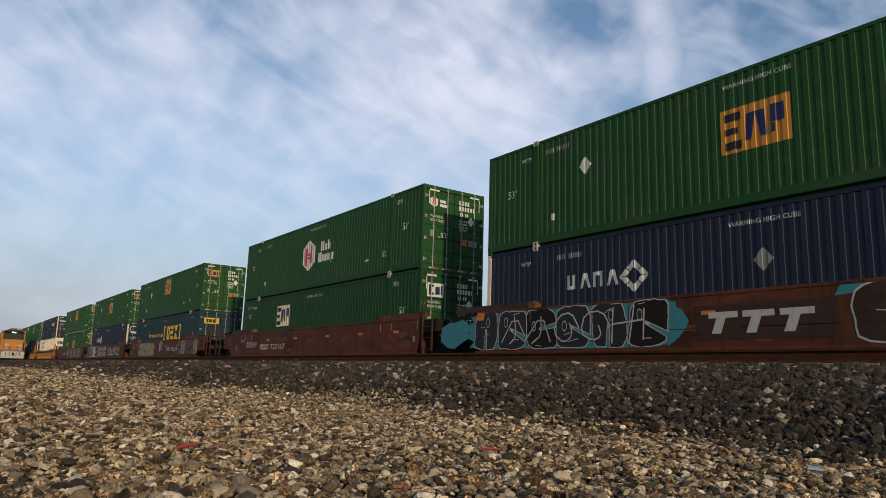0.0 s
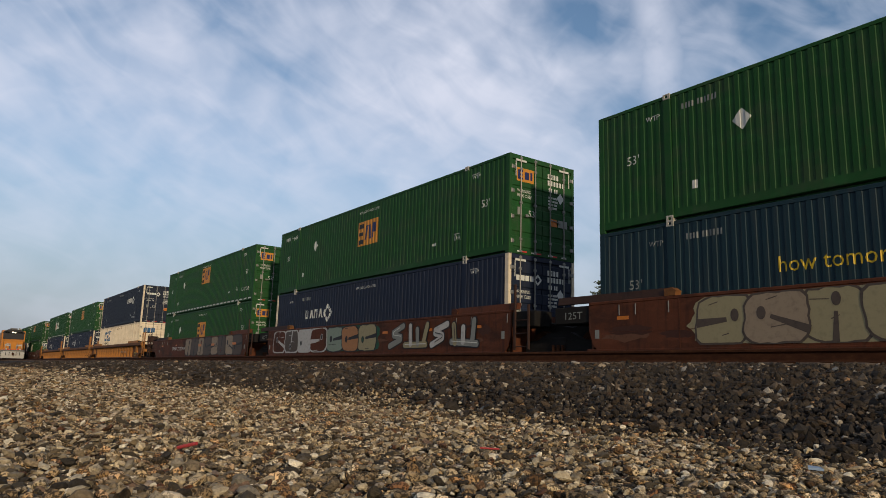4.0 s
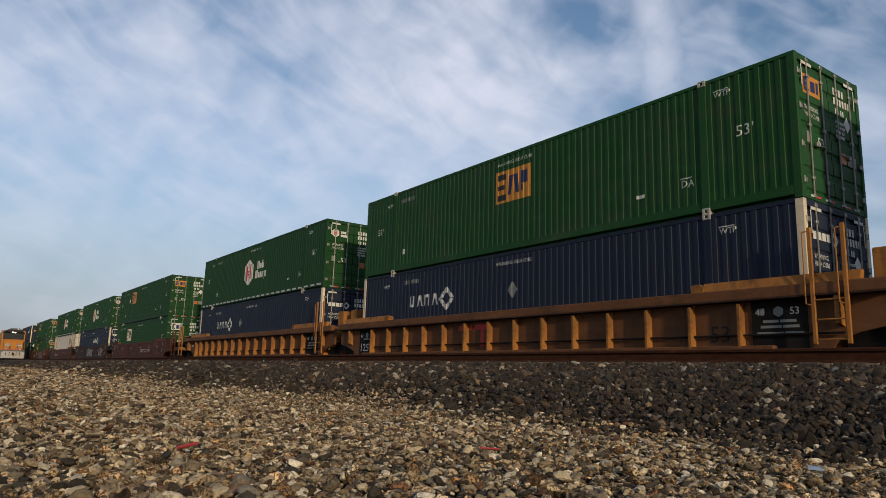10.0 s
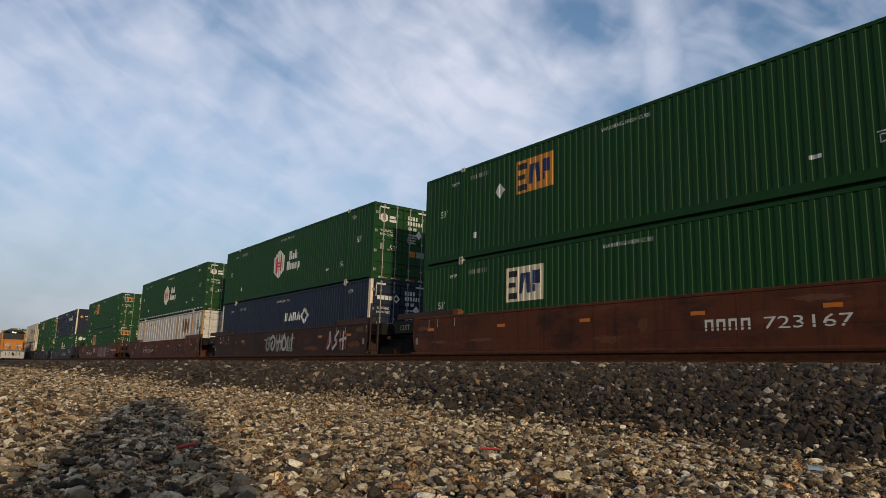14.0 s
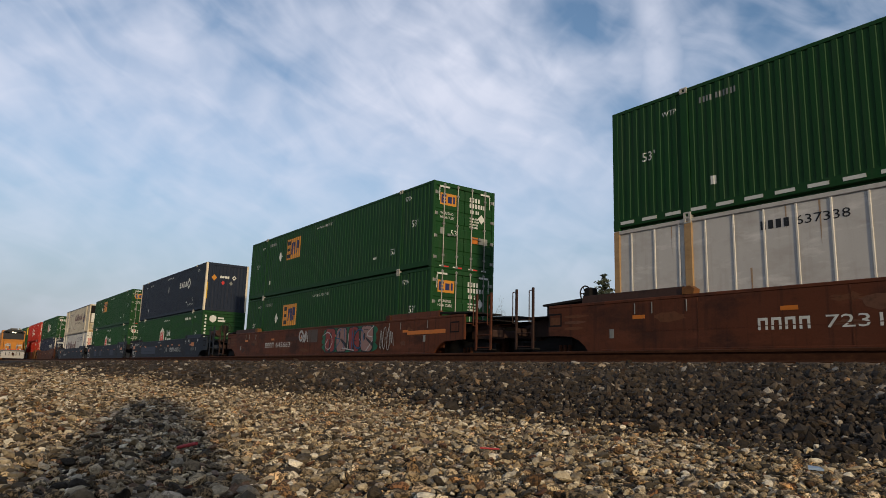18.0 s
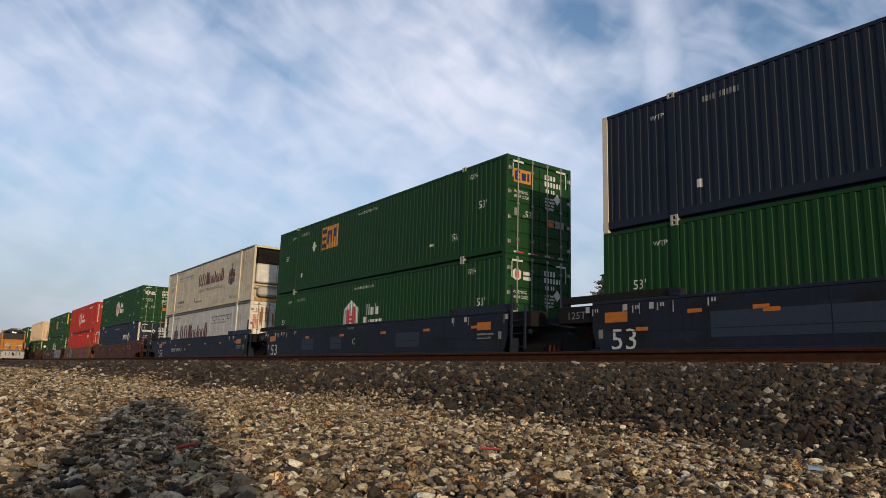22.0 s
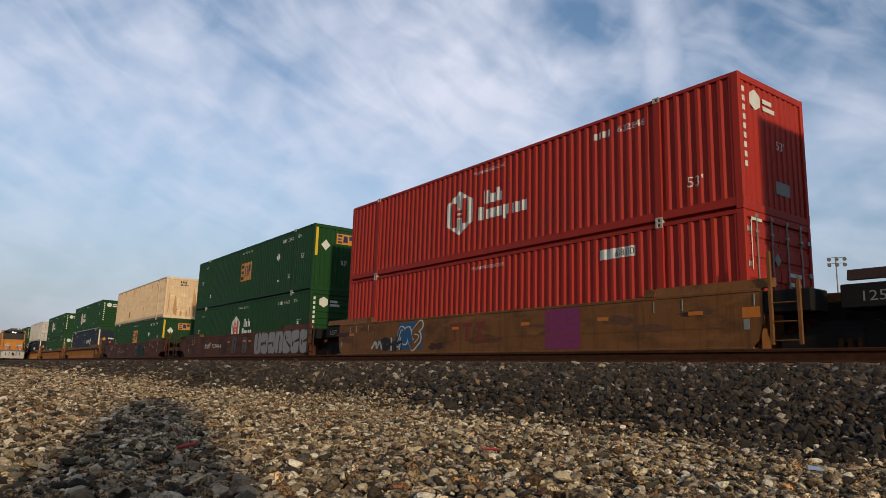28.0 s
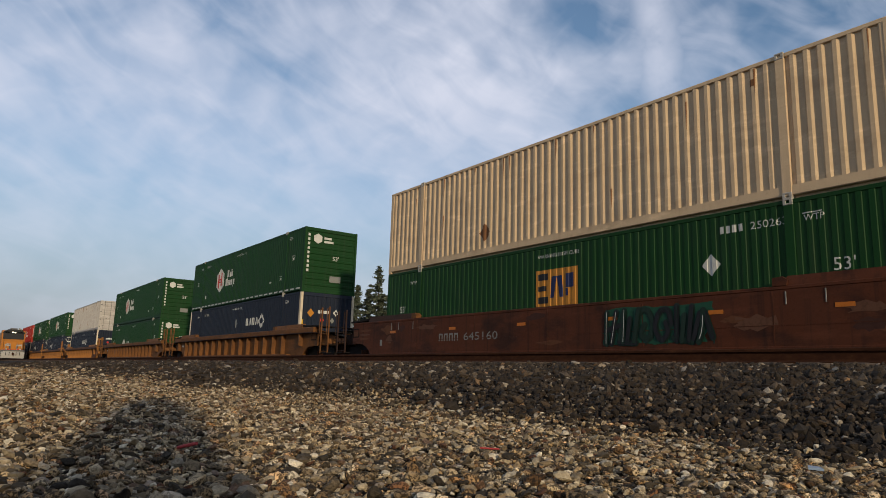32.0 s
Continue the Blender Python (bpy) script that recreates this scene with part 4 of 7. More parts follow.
def streaks(c, count, seed, r0, r1, ribbed, longest=0.9, mat=None):
    """Thin rust runs hanging from the rails and seams."""
    rnd = random.Random(seed)
    step = RIBS[STYLE.get(c.name, "fine")][0]
    for i in range(count):
        u = u_of(rnd.uniform(r0, r1))
        if ribbed:
            u = (math.floor(u / step) + 0.28) * step
        if abs(abs(u) - POST40) < 0.2:
            continue
        w, top = rnd.uniform(0.008, 0.022), rnd.choice((H53 - 0.1, H53 - 0.1, rnd.uniform(1.0, 2.6)))
        low = max(0.3, top - longest * rnd.uniform(0.3, 1.6))
        side_mark("rust_run", fan((u - w, top), (u + w, top), (u + w * 0.7, (top + low) / 2), (u, low), (u - w * 0.5, (top + low) / 2)), mat or STREAK, c, -HY + (0.006 if ribbed else 0.03), ribbed, 0.003)


def bone_box():
    c = new_container("stained white corrugated container with large blue letter bars")
    container_shell(c, BONE, BONE, ribs="deep")
    fy = -HY + 0.006
    u, z = u_of(-13.65), 1.66
    o = lambda x: frame_shape([(x, z + 0.2), (x + 0.2, z), (x + 0.72, z), (x + 0.9, z + 0.2), (x + 0.9, z + 0.66), (x + 0.72, z + 0.86), (x + 0.2, z + 0.86), (x, z + 0.66)],
                              [(x + 0.22, z + 0.28), (x + 0.28, z + 0.22), (x + 0.62, z + 0.22), (x + 0.7, z + 0.28), (x + 0.7, z + 0.58), (x + 0.62, z + 0.64), (x + 0.28, z + 0.64), (x + 0.22, z + 0.58)])
    side_mark("letter_block", o(u), SKYBLUE, c, fy, True)
    side_mark("letter_block", rect(u + 0.98, z, u + 1.62, z + 0.22) + rect(u + 0.98, z + 0.64, u + 1.62, z + 0.86) + rect(u + 0.98, z + 0.32, u + 1.62, z + 0.54), SKYBLUE, c, fy, True)
    side_mark("letter_block", fan((u + 1.68, z), (u + 2.58, z), (u + 2.13, z + 0.45)) + fan((u + 1.68, z + 0.90), (u + 2.13, z + 0.45), (u + 2.62, z + 0.90)), SKYBLUE, c, fy, True)
    side_mark("side_writing", words("INTERMODAL", u, 1.34, 0.22, 2.45), CHAR, c, fy, True)
    side_mark("caution_writing", words("WARNING HIGH CUBE", u_of(-8.66), 2.56, 0.11, 1.45), CHAR, c, fy, True)
    streaks(c, 26, 71, -15.8, -0.3, True, 0.3)
    fx = HX - 0.02
    end_mark("letter_block", bars(-1.0, 2.12, 0.34, (0.24, 0.24, 0.28), 0.12), SKYBLUE, c, fx)
    end_mark("writing_bar", bars(-0.96, 2.06, 0.06, (0.3, 0.3), 0.3), CHAR, c, fx)
    return c


RUSTY_POST = paint("rust-stained cream post paint", (0.30, 0.19, 0.09), dirt=(0.12, 0.06, 0.025), amount=0.6, rust=0.5)


def panel_box():
    """Flat sheets between narrow posts."""
    c = new_container("grey-white flat-panelled container with a brown badge and rust stains")
    container_shell(c, GREYWHITE, RUSTY_POST, ribbed="flat", lift_mat=RUSTY_POST)
    rib = shared("panel_post", REEFER_LOW, lambda: Geo().box(-0.022, 0.022, 0.012, 0.04, BAND - 0.02, H53 - 0.08, 0.008))
    for i in range(25):
        x = u_of(-0.62 - i * 0.627)
        if abs(abs(x) - POST40) > 0.12:
            part("panel_post", rib, c, pose(x, -HY, 0))
    streaks(c, 16, 91, -15.9, -0.3, False, 0.8, PALE_STREAK)
    stain = plain("rust-stained panel paint", (0.36, 0.275, 0.17), 0.6, worn=0.4)
    side_mark("stained_panel", rect(u_of(-5.62), 0.26, u_of(-5.06), 2.8), stain, c, -HY + 0.03, False)
    side_mark("badge", rect(u_of(-4.1), 1.66, u_of(-2.74), 2.52), plain("brown sign paint", (0.25, 0.11, 0.03), 0.6, worn=0.4), c, -HY + 0.03, False)
    side_mark("badge_block", rect(u_of(-4.0), 1.78, u_of(-3.88), 2.4) + rect(u_of(-3.9), 1.78, u_of(-3.62), 1.9) + rect(u_of(-3.9), 2.28, u_of(-3.62), 2.4) + rect(u_of(-3.55), 1.85, u_of(-3.2), 2.3) + rect(u_of(-3.1), 1.85, u_of(-2.86), 2.34), CHAR, c, -HY + 0.03, False, 0.007)
    side_mark("owner_bar", bars(u_of(-12.6), 2.40, 0.17, (0.10, 0.10, 0.10, 0.10), 0.3), CHAR, c, -HY + 0.03, False)
    side_mark("container_number", words("637338", u_of(-11.92), 2.40, 0.17, 0.95), CHAR, c, -HY + 0.03, False)
    side_mark("length_mark", words("53/102", u_of(-7.5), 2.52, 0.16), CHAR, c, -HY + 0.03, False)
    side_mark("tag_scrawl", fan((u_of(-1.05), 2.26), (u_of(-0.78), 2.28), (u_of(-0.75), 2.36), (u_of(-1.0), 2.33)) + rect(u_of(-1.0), 1.86, u_of(-0.93), 2.2) + fan((u_of(-1.0), 1.76), (u_of(-0.6), 1.8), (u_of(-0.62), 1.92), (u_of(-0.95), 1.88)) + rect(u_of(-0.82), 1.9, u_of(-0.76), 2.2), CHAR, c, -HY + 0.03, False)
    return c


def red_box(end, logo):
    c = new_container("red corrugated steel container%s, slightly grimy" % (" with a white hexagon badge" if logo else ""))
    container_shell(c, RED, RED, near_end=end, ribs="deep")
    fy = -HY + 0.006
    if logo:
        hex_logo(c, -9.3, 1.52, red=RED, wide=1.28)
        side_mark("writing_bar", bars(u_of(-6.9), 1.10, 0.3, (0.1, 0.2, 0.18), 0.25), WHITE, c, fy, True)
        side_mark("owner_bar", bars(u_of(-3.84), 2.40, 0.16, (0.09, 0.09, 0.09, 0.09), 0.3), WHITE, c, fy, True)
        side_mark("container_number", words("632848", u_of(-3.1), 2.40, 0.16, 0.78), WHITE, c, fy, True)
    else:
        side_mark("number_plate_ground", rect(u_of(-3.72), 2.28, u_of(-2.68), 2.52), WHITE, c, fy, True)
        side_mark("container_number", words("638130", u_of(-3.25), 2.32, 0.16, 0.54), CHAR, c, fy, True, 0.007)
    side_mark("length_mark", words("53'", u_of(-1.25), 0.66, 0.24), WHITE, c, fy, True)
    side_mark("caution_writing", words("WARNING HIGH CUBE", u_of(-8.65), 2.55, 0.10, 1.45), WHITE, c, fy, True)
    if end == "front":
        end_marks_front(c, "hex")
    else:
        end_mark("length_mark", words("53'", -0.95, 0.90, 0.17), WHITE, c, HX - 0.02)
        end_mark("caution_bar", bars(0.3, 1.7, 0.08, (0.3, 0.2), 0.4) + bars(0.3, 1.5, 0.08, (0.22, 0.24), 0.4), WHITE, c, HX - 0.02)
        end_mark("placard", rhomb(-0.1, 2.0, 0.26, 0.3), GREY_MARK, c, HX - 0.02)
        end_mark("reflector_strip", rect(-1.08, 1.7, -1.05, 2.7), WHITE, c, HX - 0.003)
        end_mark("reflector_strip", rect(-1.06, 2.70, -0.66, 2.76), WHITE, c, HX - 0.003)
    return c


def cream_box(end="front", white=False):
    mat = GREYWHITE if white else CREAM
    c = new_container("%s corrugated container with a small rusty placard" % ("grey-white" if white else "cream"))
    container_shell(c, mat, mat, near_end=end, ribs="deep")
    streaks(c, 14, 95, -15.9, -0.3, True, 0.5)
    rust = plain("rusty brown plate", (0.17, 0.075, 0.03), 0.7, worn=0.5)
    side_mark("placard", rhomb(u_of(-10.9), 0.72, 0.5, 0.54), rust, c, -HY + 0.006, True)
    side_mark("placard", rect(u_of(-2.62), 2.44, u_of(-2.5), 2.58), rust, c, -HY + 0.006, True)
    if end == "front":
        end_mark("placard", rhomb(-0.55, 0.62, 0.36, 0.42), rust, c, HX - 0.024)
        end_mark("number_bar", code_bars(-0.32, 2.50, 0.15, (4,), 0.8) + code_bars(-0.32, 2.32, 0.12, (6,), 0.8), CHAR, c, HX - 0.024)
        streak = plain("brown rust streak", (0.34, 0.20, 0.09), 0.7, worn=0.4)
        for i, (y, za, zb, w) in enumerate(((-0.66, 0.30, 1.75, 0.13), (-0.50, 0.2, 0.95, 0.06), (0.62, 0.7, 2.3, 0.09), (0.70, 0.25, 1.9, 0.14), (0.9, 0.2, 1.1, 0.08), (0.2, 0.15, 0.7, 0.07), (-1.05, 0.4, 1.9, 0.05), (-0.2, 0.2, 0.6, 0.10), (0.42, 0.2, 1.0, 0.06))):
            end_mark("rust_stain", fan((y, za), (y + w, za - 0.05), (y + w * 1.4, (za + zb) / 2), (y + w * 0.6, zb), (y - w * 0.2, (za + zb) / 2)), streak, c, HX - 0.0235, 0.005, key=("str", i))
    return c


TAUPE_INK = plain("dull bronze emblem paint", (0.12, 0.085, 0.045), 0.6)
VIOLET = plain("blue-violet sign paint", (0.03, 0.03, 0.11), 0.55)


RAIL_GREY = plain("dull grey roof rail", (0.10, 0.10, 0.105), 0.6, worn=0.5)


def reefer_box(unit_right, upper):
    body = REEFER if upper else REEFER_LOW
    c = new_container("white smooth-sided refrigerated container with dark red lettering bars")
    cut_r, cut_l = (0.14, 0.0) if unit_right else (0.0, 0.75)
    container_shell(c, body, body, ribbed="flat", near_end="none" if unit_right else "doors", cut_right=cut_r, cut_left=cut_l, top_mat=RAIL_GREY)
    fy = -HY + 0.03
    seam = shared("panel_seam", body, lambda: Geo().box(-0.006, 0.006, 0.026, 0.034, BAND, H53 - 0.1))
    for i in range(12):
        x = -HX + 1.2 + i * 1.23
        if abs(abs(x) - POST40) > 0.12:
            part("panel_seam", seam, c, pose(x, -HY, 0))
    if unit_right:
        xw = HX - 0.62
        part("end_wall", Geo().box(xw - 0.05, xw, -HY + 0.06, HY - 0.06, 0.1, H53 - 0.06).mesh("end_wall", REEFER), c)
        un = part("cooling_unit", Geo().box(xw, xw + 0.54, -1.06, 1.02, 0.98, 1.98, 0.06).mesh("cooling_unit", REEFER_LOW), c, label="white cooling unit cover")
        part("grille", Geo().prism([(xw, 1.98), (xw + 0.56, 1.98), (xw + 0.56, 2.55), (xw + 0.46, 2.74), (xw, 2.78)], -1.06, 1.02, "y").mesh("grille", BLACK), un, label="black louvred grille")
        for i in range(6):
            part("louvre", shared("louvre", BLACK, lambda: Geo().box(0, 0.03, -0.98, 0.94, 0, 0.035, 0.008)), un, pose(xw + 0.555, 0, 2.04 + i * 0.085))
        part("cover_joint", Geo().box(xw + 0.54, xw + 0.546, -0.01, 0.01, 1.02, 1.94).mesh("cover_joint", CHAR), un)
        part("latch", Geo().box(xw + 0.54, xw + 0.56, 0.45, 0.6, 1.2, 1.34, 0.01).mesh("latch", CHAR), un)
        part("fuel_tank", Geo().box(xw, xw + 0.48, -0.85, 0.75, 0.30, 0.80, 0.10).mesh("fuel_tank", GREYWHITE), c)
        part("end_header", Geo().box(HX - 0.1, HX - 0.005, -HY + 0.11, HY - 0.11, H53 - 0.12, H53 - 0.004, 0.012).mesh("end_header", REEFER), c)
        part("end_sill", Geo().box(HX - 0.14, HX - 0.005, -HY + 0.11, HY - 0.11, 0.0, 0.2, 0.012).mesh("end_sill", RUSTY_POST), c)
        part("cross_rail", Geo().box(HX - 0.10, HX - 0.04, -HY + 0.11, HY - 0.11, 0.82, 0.90, 0.012).mesh("cross_rail", REEFER), c)
        for s in (-1, 1):
            part("brace", Geo().rod((xw, s * (HY - 0.08), 1.5), (HX - 0.08, s * (HY - 0.06), 2.6), 0.022, 6).mesh("brace", STEEL), c)
            part("brace", Geo().rod((xw, s * (HY - 0.08), 1.5), (HX - 0.08, s * (HY - 0.06), 0.4), 0.022, 6).mesh("brace", STEEL), c)
            part("brace", Geo().rod((xw, s * (HY - 0.08), 1.5), (HX - 0.08, s * (HY - 0.06), 1.52), 0.022, 6).mesh("brace", STEEL), c)
    else:
        for s in (-1, 1):
            part("brace", Geo().rod((-HX + 0.75, s * (HY - 0.08), 0.4), (-HX + 0.08, s * (HY - 0.06), 2.4), 0.022, 6).mesh("brace", STEEL), c)
        rnd, stain, film = random.Random(5), [], []
        for i in range(46):
            y, top, w = rnd.uniform(-1.10, 1.10), rnd.uniform(0.5, 2.75), rnd.uniform(0.012, 0.06)
            low = max(0.16, top - rnd.uniform(0.25, 1.3))
            (stain if i % 2 else film).extend(fan((y - w, top), (y + w, top), (y + w * 0.8, (top + low) / 2), (y, low), (y - w * 0.7, (top + low) / 2)))
        end_mark("rust_stain", stain, STREAK, c, HX - 0.02, 0.006)
        end_mark("rust_stain", film, PALE_STREAK, c, HX - 0.02, 0.002)
        red_rows = [q for i in range(7) for q in code_bars(-1.12, 2.16 - 0.10 * i, 0.07, (5,), 0.9)]
        end_mark("red_writing_bar", red_rows, CRIMSON, c, HX - 0.02, 0.010)
    m = lambda name, tris, mat: side_mark(name, tris, mat, c, fy, False)
    # wordmark as heavy bars with pointed heads
    u, z, k = u_of(-9.2 if upper else -12.19), (1.46 if upper else 1.20), (0.875 if upper else 1.04)
    t, x = [], u
    for w, h, s in ((0.58, 0.86, 2), (0.13, 0.14, 0), (0.62, 0.86, 2), (0.13, 0.14, 0), (0.62, 0.90, 3), (0.48, 0.56, 2), (0.46, 0.56, 2), (0.24, 0.86, 1), (0.46, 0.56, 2), (0.48, 0.56, 2), (0.48, 0.86, 2)):
        w, h, q = w * k, h * k, (0.19 if h > 0.7 else 0.15) * k
        if s == 0:
            t += rhomb(x + w / 2, z + h / 2, w * 1.2, h * 1.3)
        else:
            tops = []
            for i in range(max(1, s)):
                x0 = x + (w - q) * i / max(1, s - 1) if s > 1 else x
                zh = h - (0.10 * k if i % 2 else 0.0)
                t += fan((x0, z + 0.10 * k), (x0 + q * 0.55, z - 0.02 * k), (x0 + q * 1.15, z + 0.10 * k), (x0 + q, z + zh - 0.12 * k), (x0 + q * 0.45, z + zh), (x0 - q * 0.15, z + zh - 0.10 * k))
                tops.append((x0 + q * 0.5, z + zh - 0.06 * k))
            for (xa, za), (xb, zb) in zip(tops, tops[1:]):
                t += stroke([(xa, za), ((xa + xb) / 2, za + 0.05 * k), (xb, zb)], 0.07 * k) + stroke([(xa, z + 0.05 * k), (xb, z + 0.11 * k)], 0.05 * k)
        x += w + 0.055 * k
    streaks(c, 12, 72 + upper, -16.0, -0.9, False, 0.7, PALE_STREAK)
    streaks(c, 9, 82 + upper, -2.6, -0.9, False, 1.6, PALE_STREAK)
    m("wordmark_bar", t, OXBLOOD)
    if upper:
        m("slogan", words("GLOBAL TRANSPORTATION", u_of(-8.97), 1.09, 0.17, 4.15), CHAR)
        m("writing_bar", bars(u_of(-9.6), 0.52, 0.10, (0.7, 0.5), 0.5), plain("faded red writing paint", (0.30, 0.12, 0.09), 0.6))
        m("lift_writing", words("TOP LIFT ONLY", u_of(-3.47), 0.34, 0.13, 1.2), CHAR)
        m("placard", rhomb(u_of(-9.81), 0.66, 0.3, 0.34), GREY_MARK)
        m("site_writing_bar", code_bars(u_of(-13.5), 0.68, 0.16, (13,), 0.7), CHAR)
        m("lift_writing", words("TOP LIFT ONLY", u_of(-13.9), 0.40, 0.18, 1.5), CHAR)
        m("length_mark", words("53 ft", u_of(-15.4), 1.98, 0.26), CHAR)
        m("length_mark", words("XHC", u_of(-15.4), 1.62, 0.26), CHAR)
        m("stack_writing", words("STACK LIMIT 3 HIGH", u_of(-13.95), 2.60, 0.11, 1.5), GREY_MARK)
        m("brand_bar", glyph_frames(u_of(-13.45), 2.12, 0.24, 9, 0.36), VIOLET)
        crest(c, u_of(-3.27), 1.62, fy)
    else:
        m("brand_bar", glyph_frames(u_of(-6.11), 2.14, 0.26, 9, 0.385), VIOLET)
        m("writing_bar", code_bars(u_of(-6.11), 1.97, 0.09, (11, 10, 7), 0.95), GREY_MARK)
        m("stack_writing", words("STACK LIMIT 3 HIGH", u_of(-13.95), 2.56, 0.12, 1.5), CHAR)
        m("tare_writing", words("TARE WEIGHT", u_of(-15.3), 1.75, 0.13, 0.75), CHAR)
        m("lift_mark", words("WTP", u_of(-14.8), 2.42, 0.14), CHAR)
        crest(c, u_of(-13.2), 1.5, fy)
    return c


def glyph_frames(u, v, h, count, pitch):
    """A wordmark of wide thin signs, as broken hollow frames."""
    t, e = [], h * 0.17
    for i in range(count):
        x, w = u + i * pitch, pitch * 0.80
        t += rect(x, v + h - e, x + w, v + h)
        if i % 2:
            t += rect(x, v, x + e, v + h - e) + rect(x, v, x + w, v + e) + rect(x + w - e, v + h * 0.5, x + w, v + h - e)
        else:
            t += rect(x + w * 0.5 - e / 2, v, x + w * 0.5 + e / 2, v + h - e)
    return t


def crest(c, u, z, fy):
    """A heraldic shield as plain coloured shapes."""
    s = lambda name, t, mat, lift=0.004: side_mark(name, t, mat, c, fy, False, lift)
    s("crest_mantle", fan((u, z - 0.62), (u + 0.42, z - 0.40), (u + 0.50, z + 0.10), (u + 0.30, z + 0.34), (u - 0.30, z + 0.34), (u - 0.50, z + 0.10), (u - 0.42, z - 0.40)), GREY_MARK)
    s("crest_shield", fan((u, z - 0.55), (u + 0.27, z - 0.30), (u + 0.30, z + 0.16), (u - 0.30, z + 0.16), (u - 0.27, z - 0.30)), INK, 0.007)
    for k in range(3):
        for e in (-1, 1):
            s("crest_shape", rect(u + e * 0.13 - 0.09, z - 0.28 + 0.14 * k, u + e * 0.13 + 0.09, z - 0.19 + 0.14 * k), GOLD if k % 2 else TAUPE_INK, 0.010)
    s("crest_helm", fan((u - 0.13, z + 0.16), (u + 0.13, z + 0.16), (u + 0.15, z + 0.36), (u, z + 0.44), (u - 0.15, z + 0.36)), CHAR, 0.008)
    s("crest_plume", fan((u - 0.10, z + 0.42), (u + 0.10, z + 0.42), (u + 0.18, z + 0.62), (u + 0.02, z + 0.70), (u - 0.14, z + 0.60)), GREY_MARK, 0.008)
    for e in (-1, 1):
        s("crest_beast", fan((u + e * 0.34, z - 0.42), (u + e * 0.46, z - 0.40), (u + e * 0.50, z + 0.06), (u + e * 0.42, z + 0.32), (u + e * 0.30, z + 0.26), (u + e * 0.36, z)), BRICK_INK, 0.008)
        s("crest_paw", stroke([(u + e * 0.40, z + 0.14), (u + e * 0.22, z + 0.24)], 0.07), GOLD, 0.012)
        s("crest_scroll", stroke([(u, z - 0.60), (u + e * 0.22, z - 0.54), (u + e * 0.44, z - 0.42)], 0.09), PALE_BADGE, 0.012)

# ---- well cars ----
CY = 1.54                                      # half the width of a car
TR = TRAIN_RAIL


# strokes of no alphabet: a spiral, an arrow head, a comb, a wave, a bolt, a drop, a hook, slabs
GLYPHS = [[[(0.9, 0.5), (0.7, 0.95), (0.2, 0.9), (0.05, 0.4), (0.4, 0.05), (0.75, 0.25), (0.55, 0.58)]], [[(0.05, 0.1), (0.5, 0.98), (0.95, 0.15)], [(0.5, 0.9), (0.52, 0.3), (0.3, 0.05)]],
          [[(0.05, 0.12), (0.95, 0.05)], [(0.2, 0.1), (0.12, 0.95)], [(0.5, 0.1), (0.52, 0.75)], [(0.8, 0.1), (0.9, 1.0)]], [[(0.0, 0.2), (0.25, 0.95), (0.45, 0.1), (0.7, 0.95), (1.0, 0.25)]],
          [[(0.75, 1.0), (0.15, 0.62), (0.8, 0.48), (0.2, 0.0)]], [[(0.5, 1.0), (0.15, 0.5), (0.3, 0.05), (0.75, 0.08), (0.88, 0.5), (0.55, 0.95)]],
          [[(0.05, 0.8), (0.5, 1.0), (0.92, 0.6), (0.6, 0.08), (0.15, 0.25), (0.4, 0.55)]], [[(0.15, 0.0), (0.1, 0.95)], [(0.5, 0.05), (0.62, 1.0)], [(0.9, 0.05), (0.98, 0.9)], [(0.1, 0.5), (0.95, 0.62)]]]


def stroke(pts, w):
    """A thick line as triangles, with round joints."""
    out = []
    for (x0, y0), (x1, y1) in zip(pts, pts[1:]):
        d = math.hypot(x1 - x0, y1 - y0) or 1
        nx, ny = -(y1 - y0) / d * w / 2, (x1 - x0) / d * w / 2
        out += fan((x0 + nx, y0 + ny), (x0 - nx, y0 - ny), (x1 - nx, y1 - ny), (x1 + nx, y1 + ny))
    for x, y in pts:
        out += fan(*[(x + w / 2 * math.cos(math.pi * k / 6), y + w / 2 * math.sin(math.pi * k / 6)) for k in range(12)])
    return out


def bent(pts):
    """Corners of a line cut once, so that it curves."""
    if len(pts) < 3:
        return pts
    out = [pts[0]]
    for a, b in zip(pts, pts[1:]):
        out += [(a[0] * 0.75 + b[0] * 0.25, a[1] * 0.75 + b[1] * 0.25), (a[0] * 0.25 + b[0] * 0.75, a[1] * 0.25 + b[1] * 0.75)]
    return out + [pts[-1]]


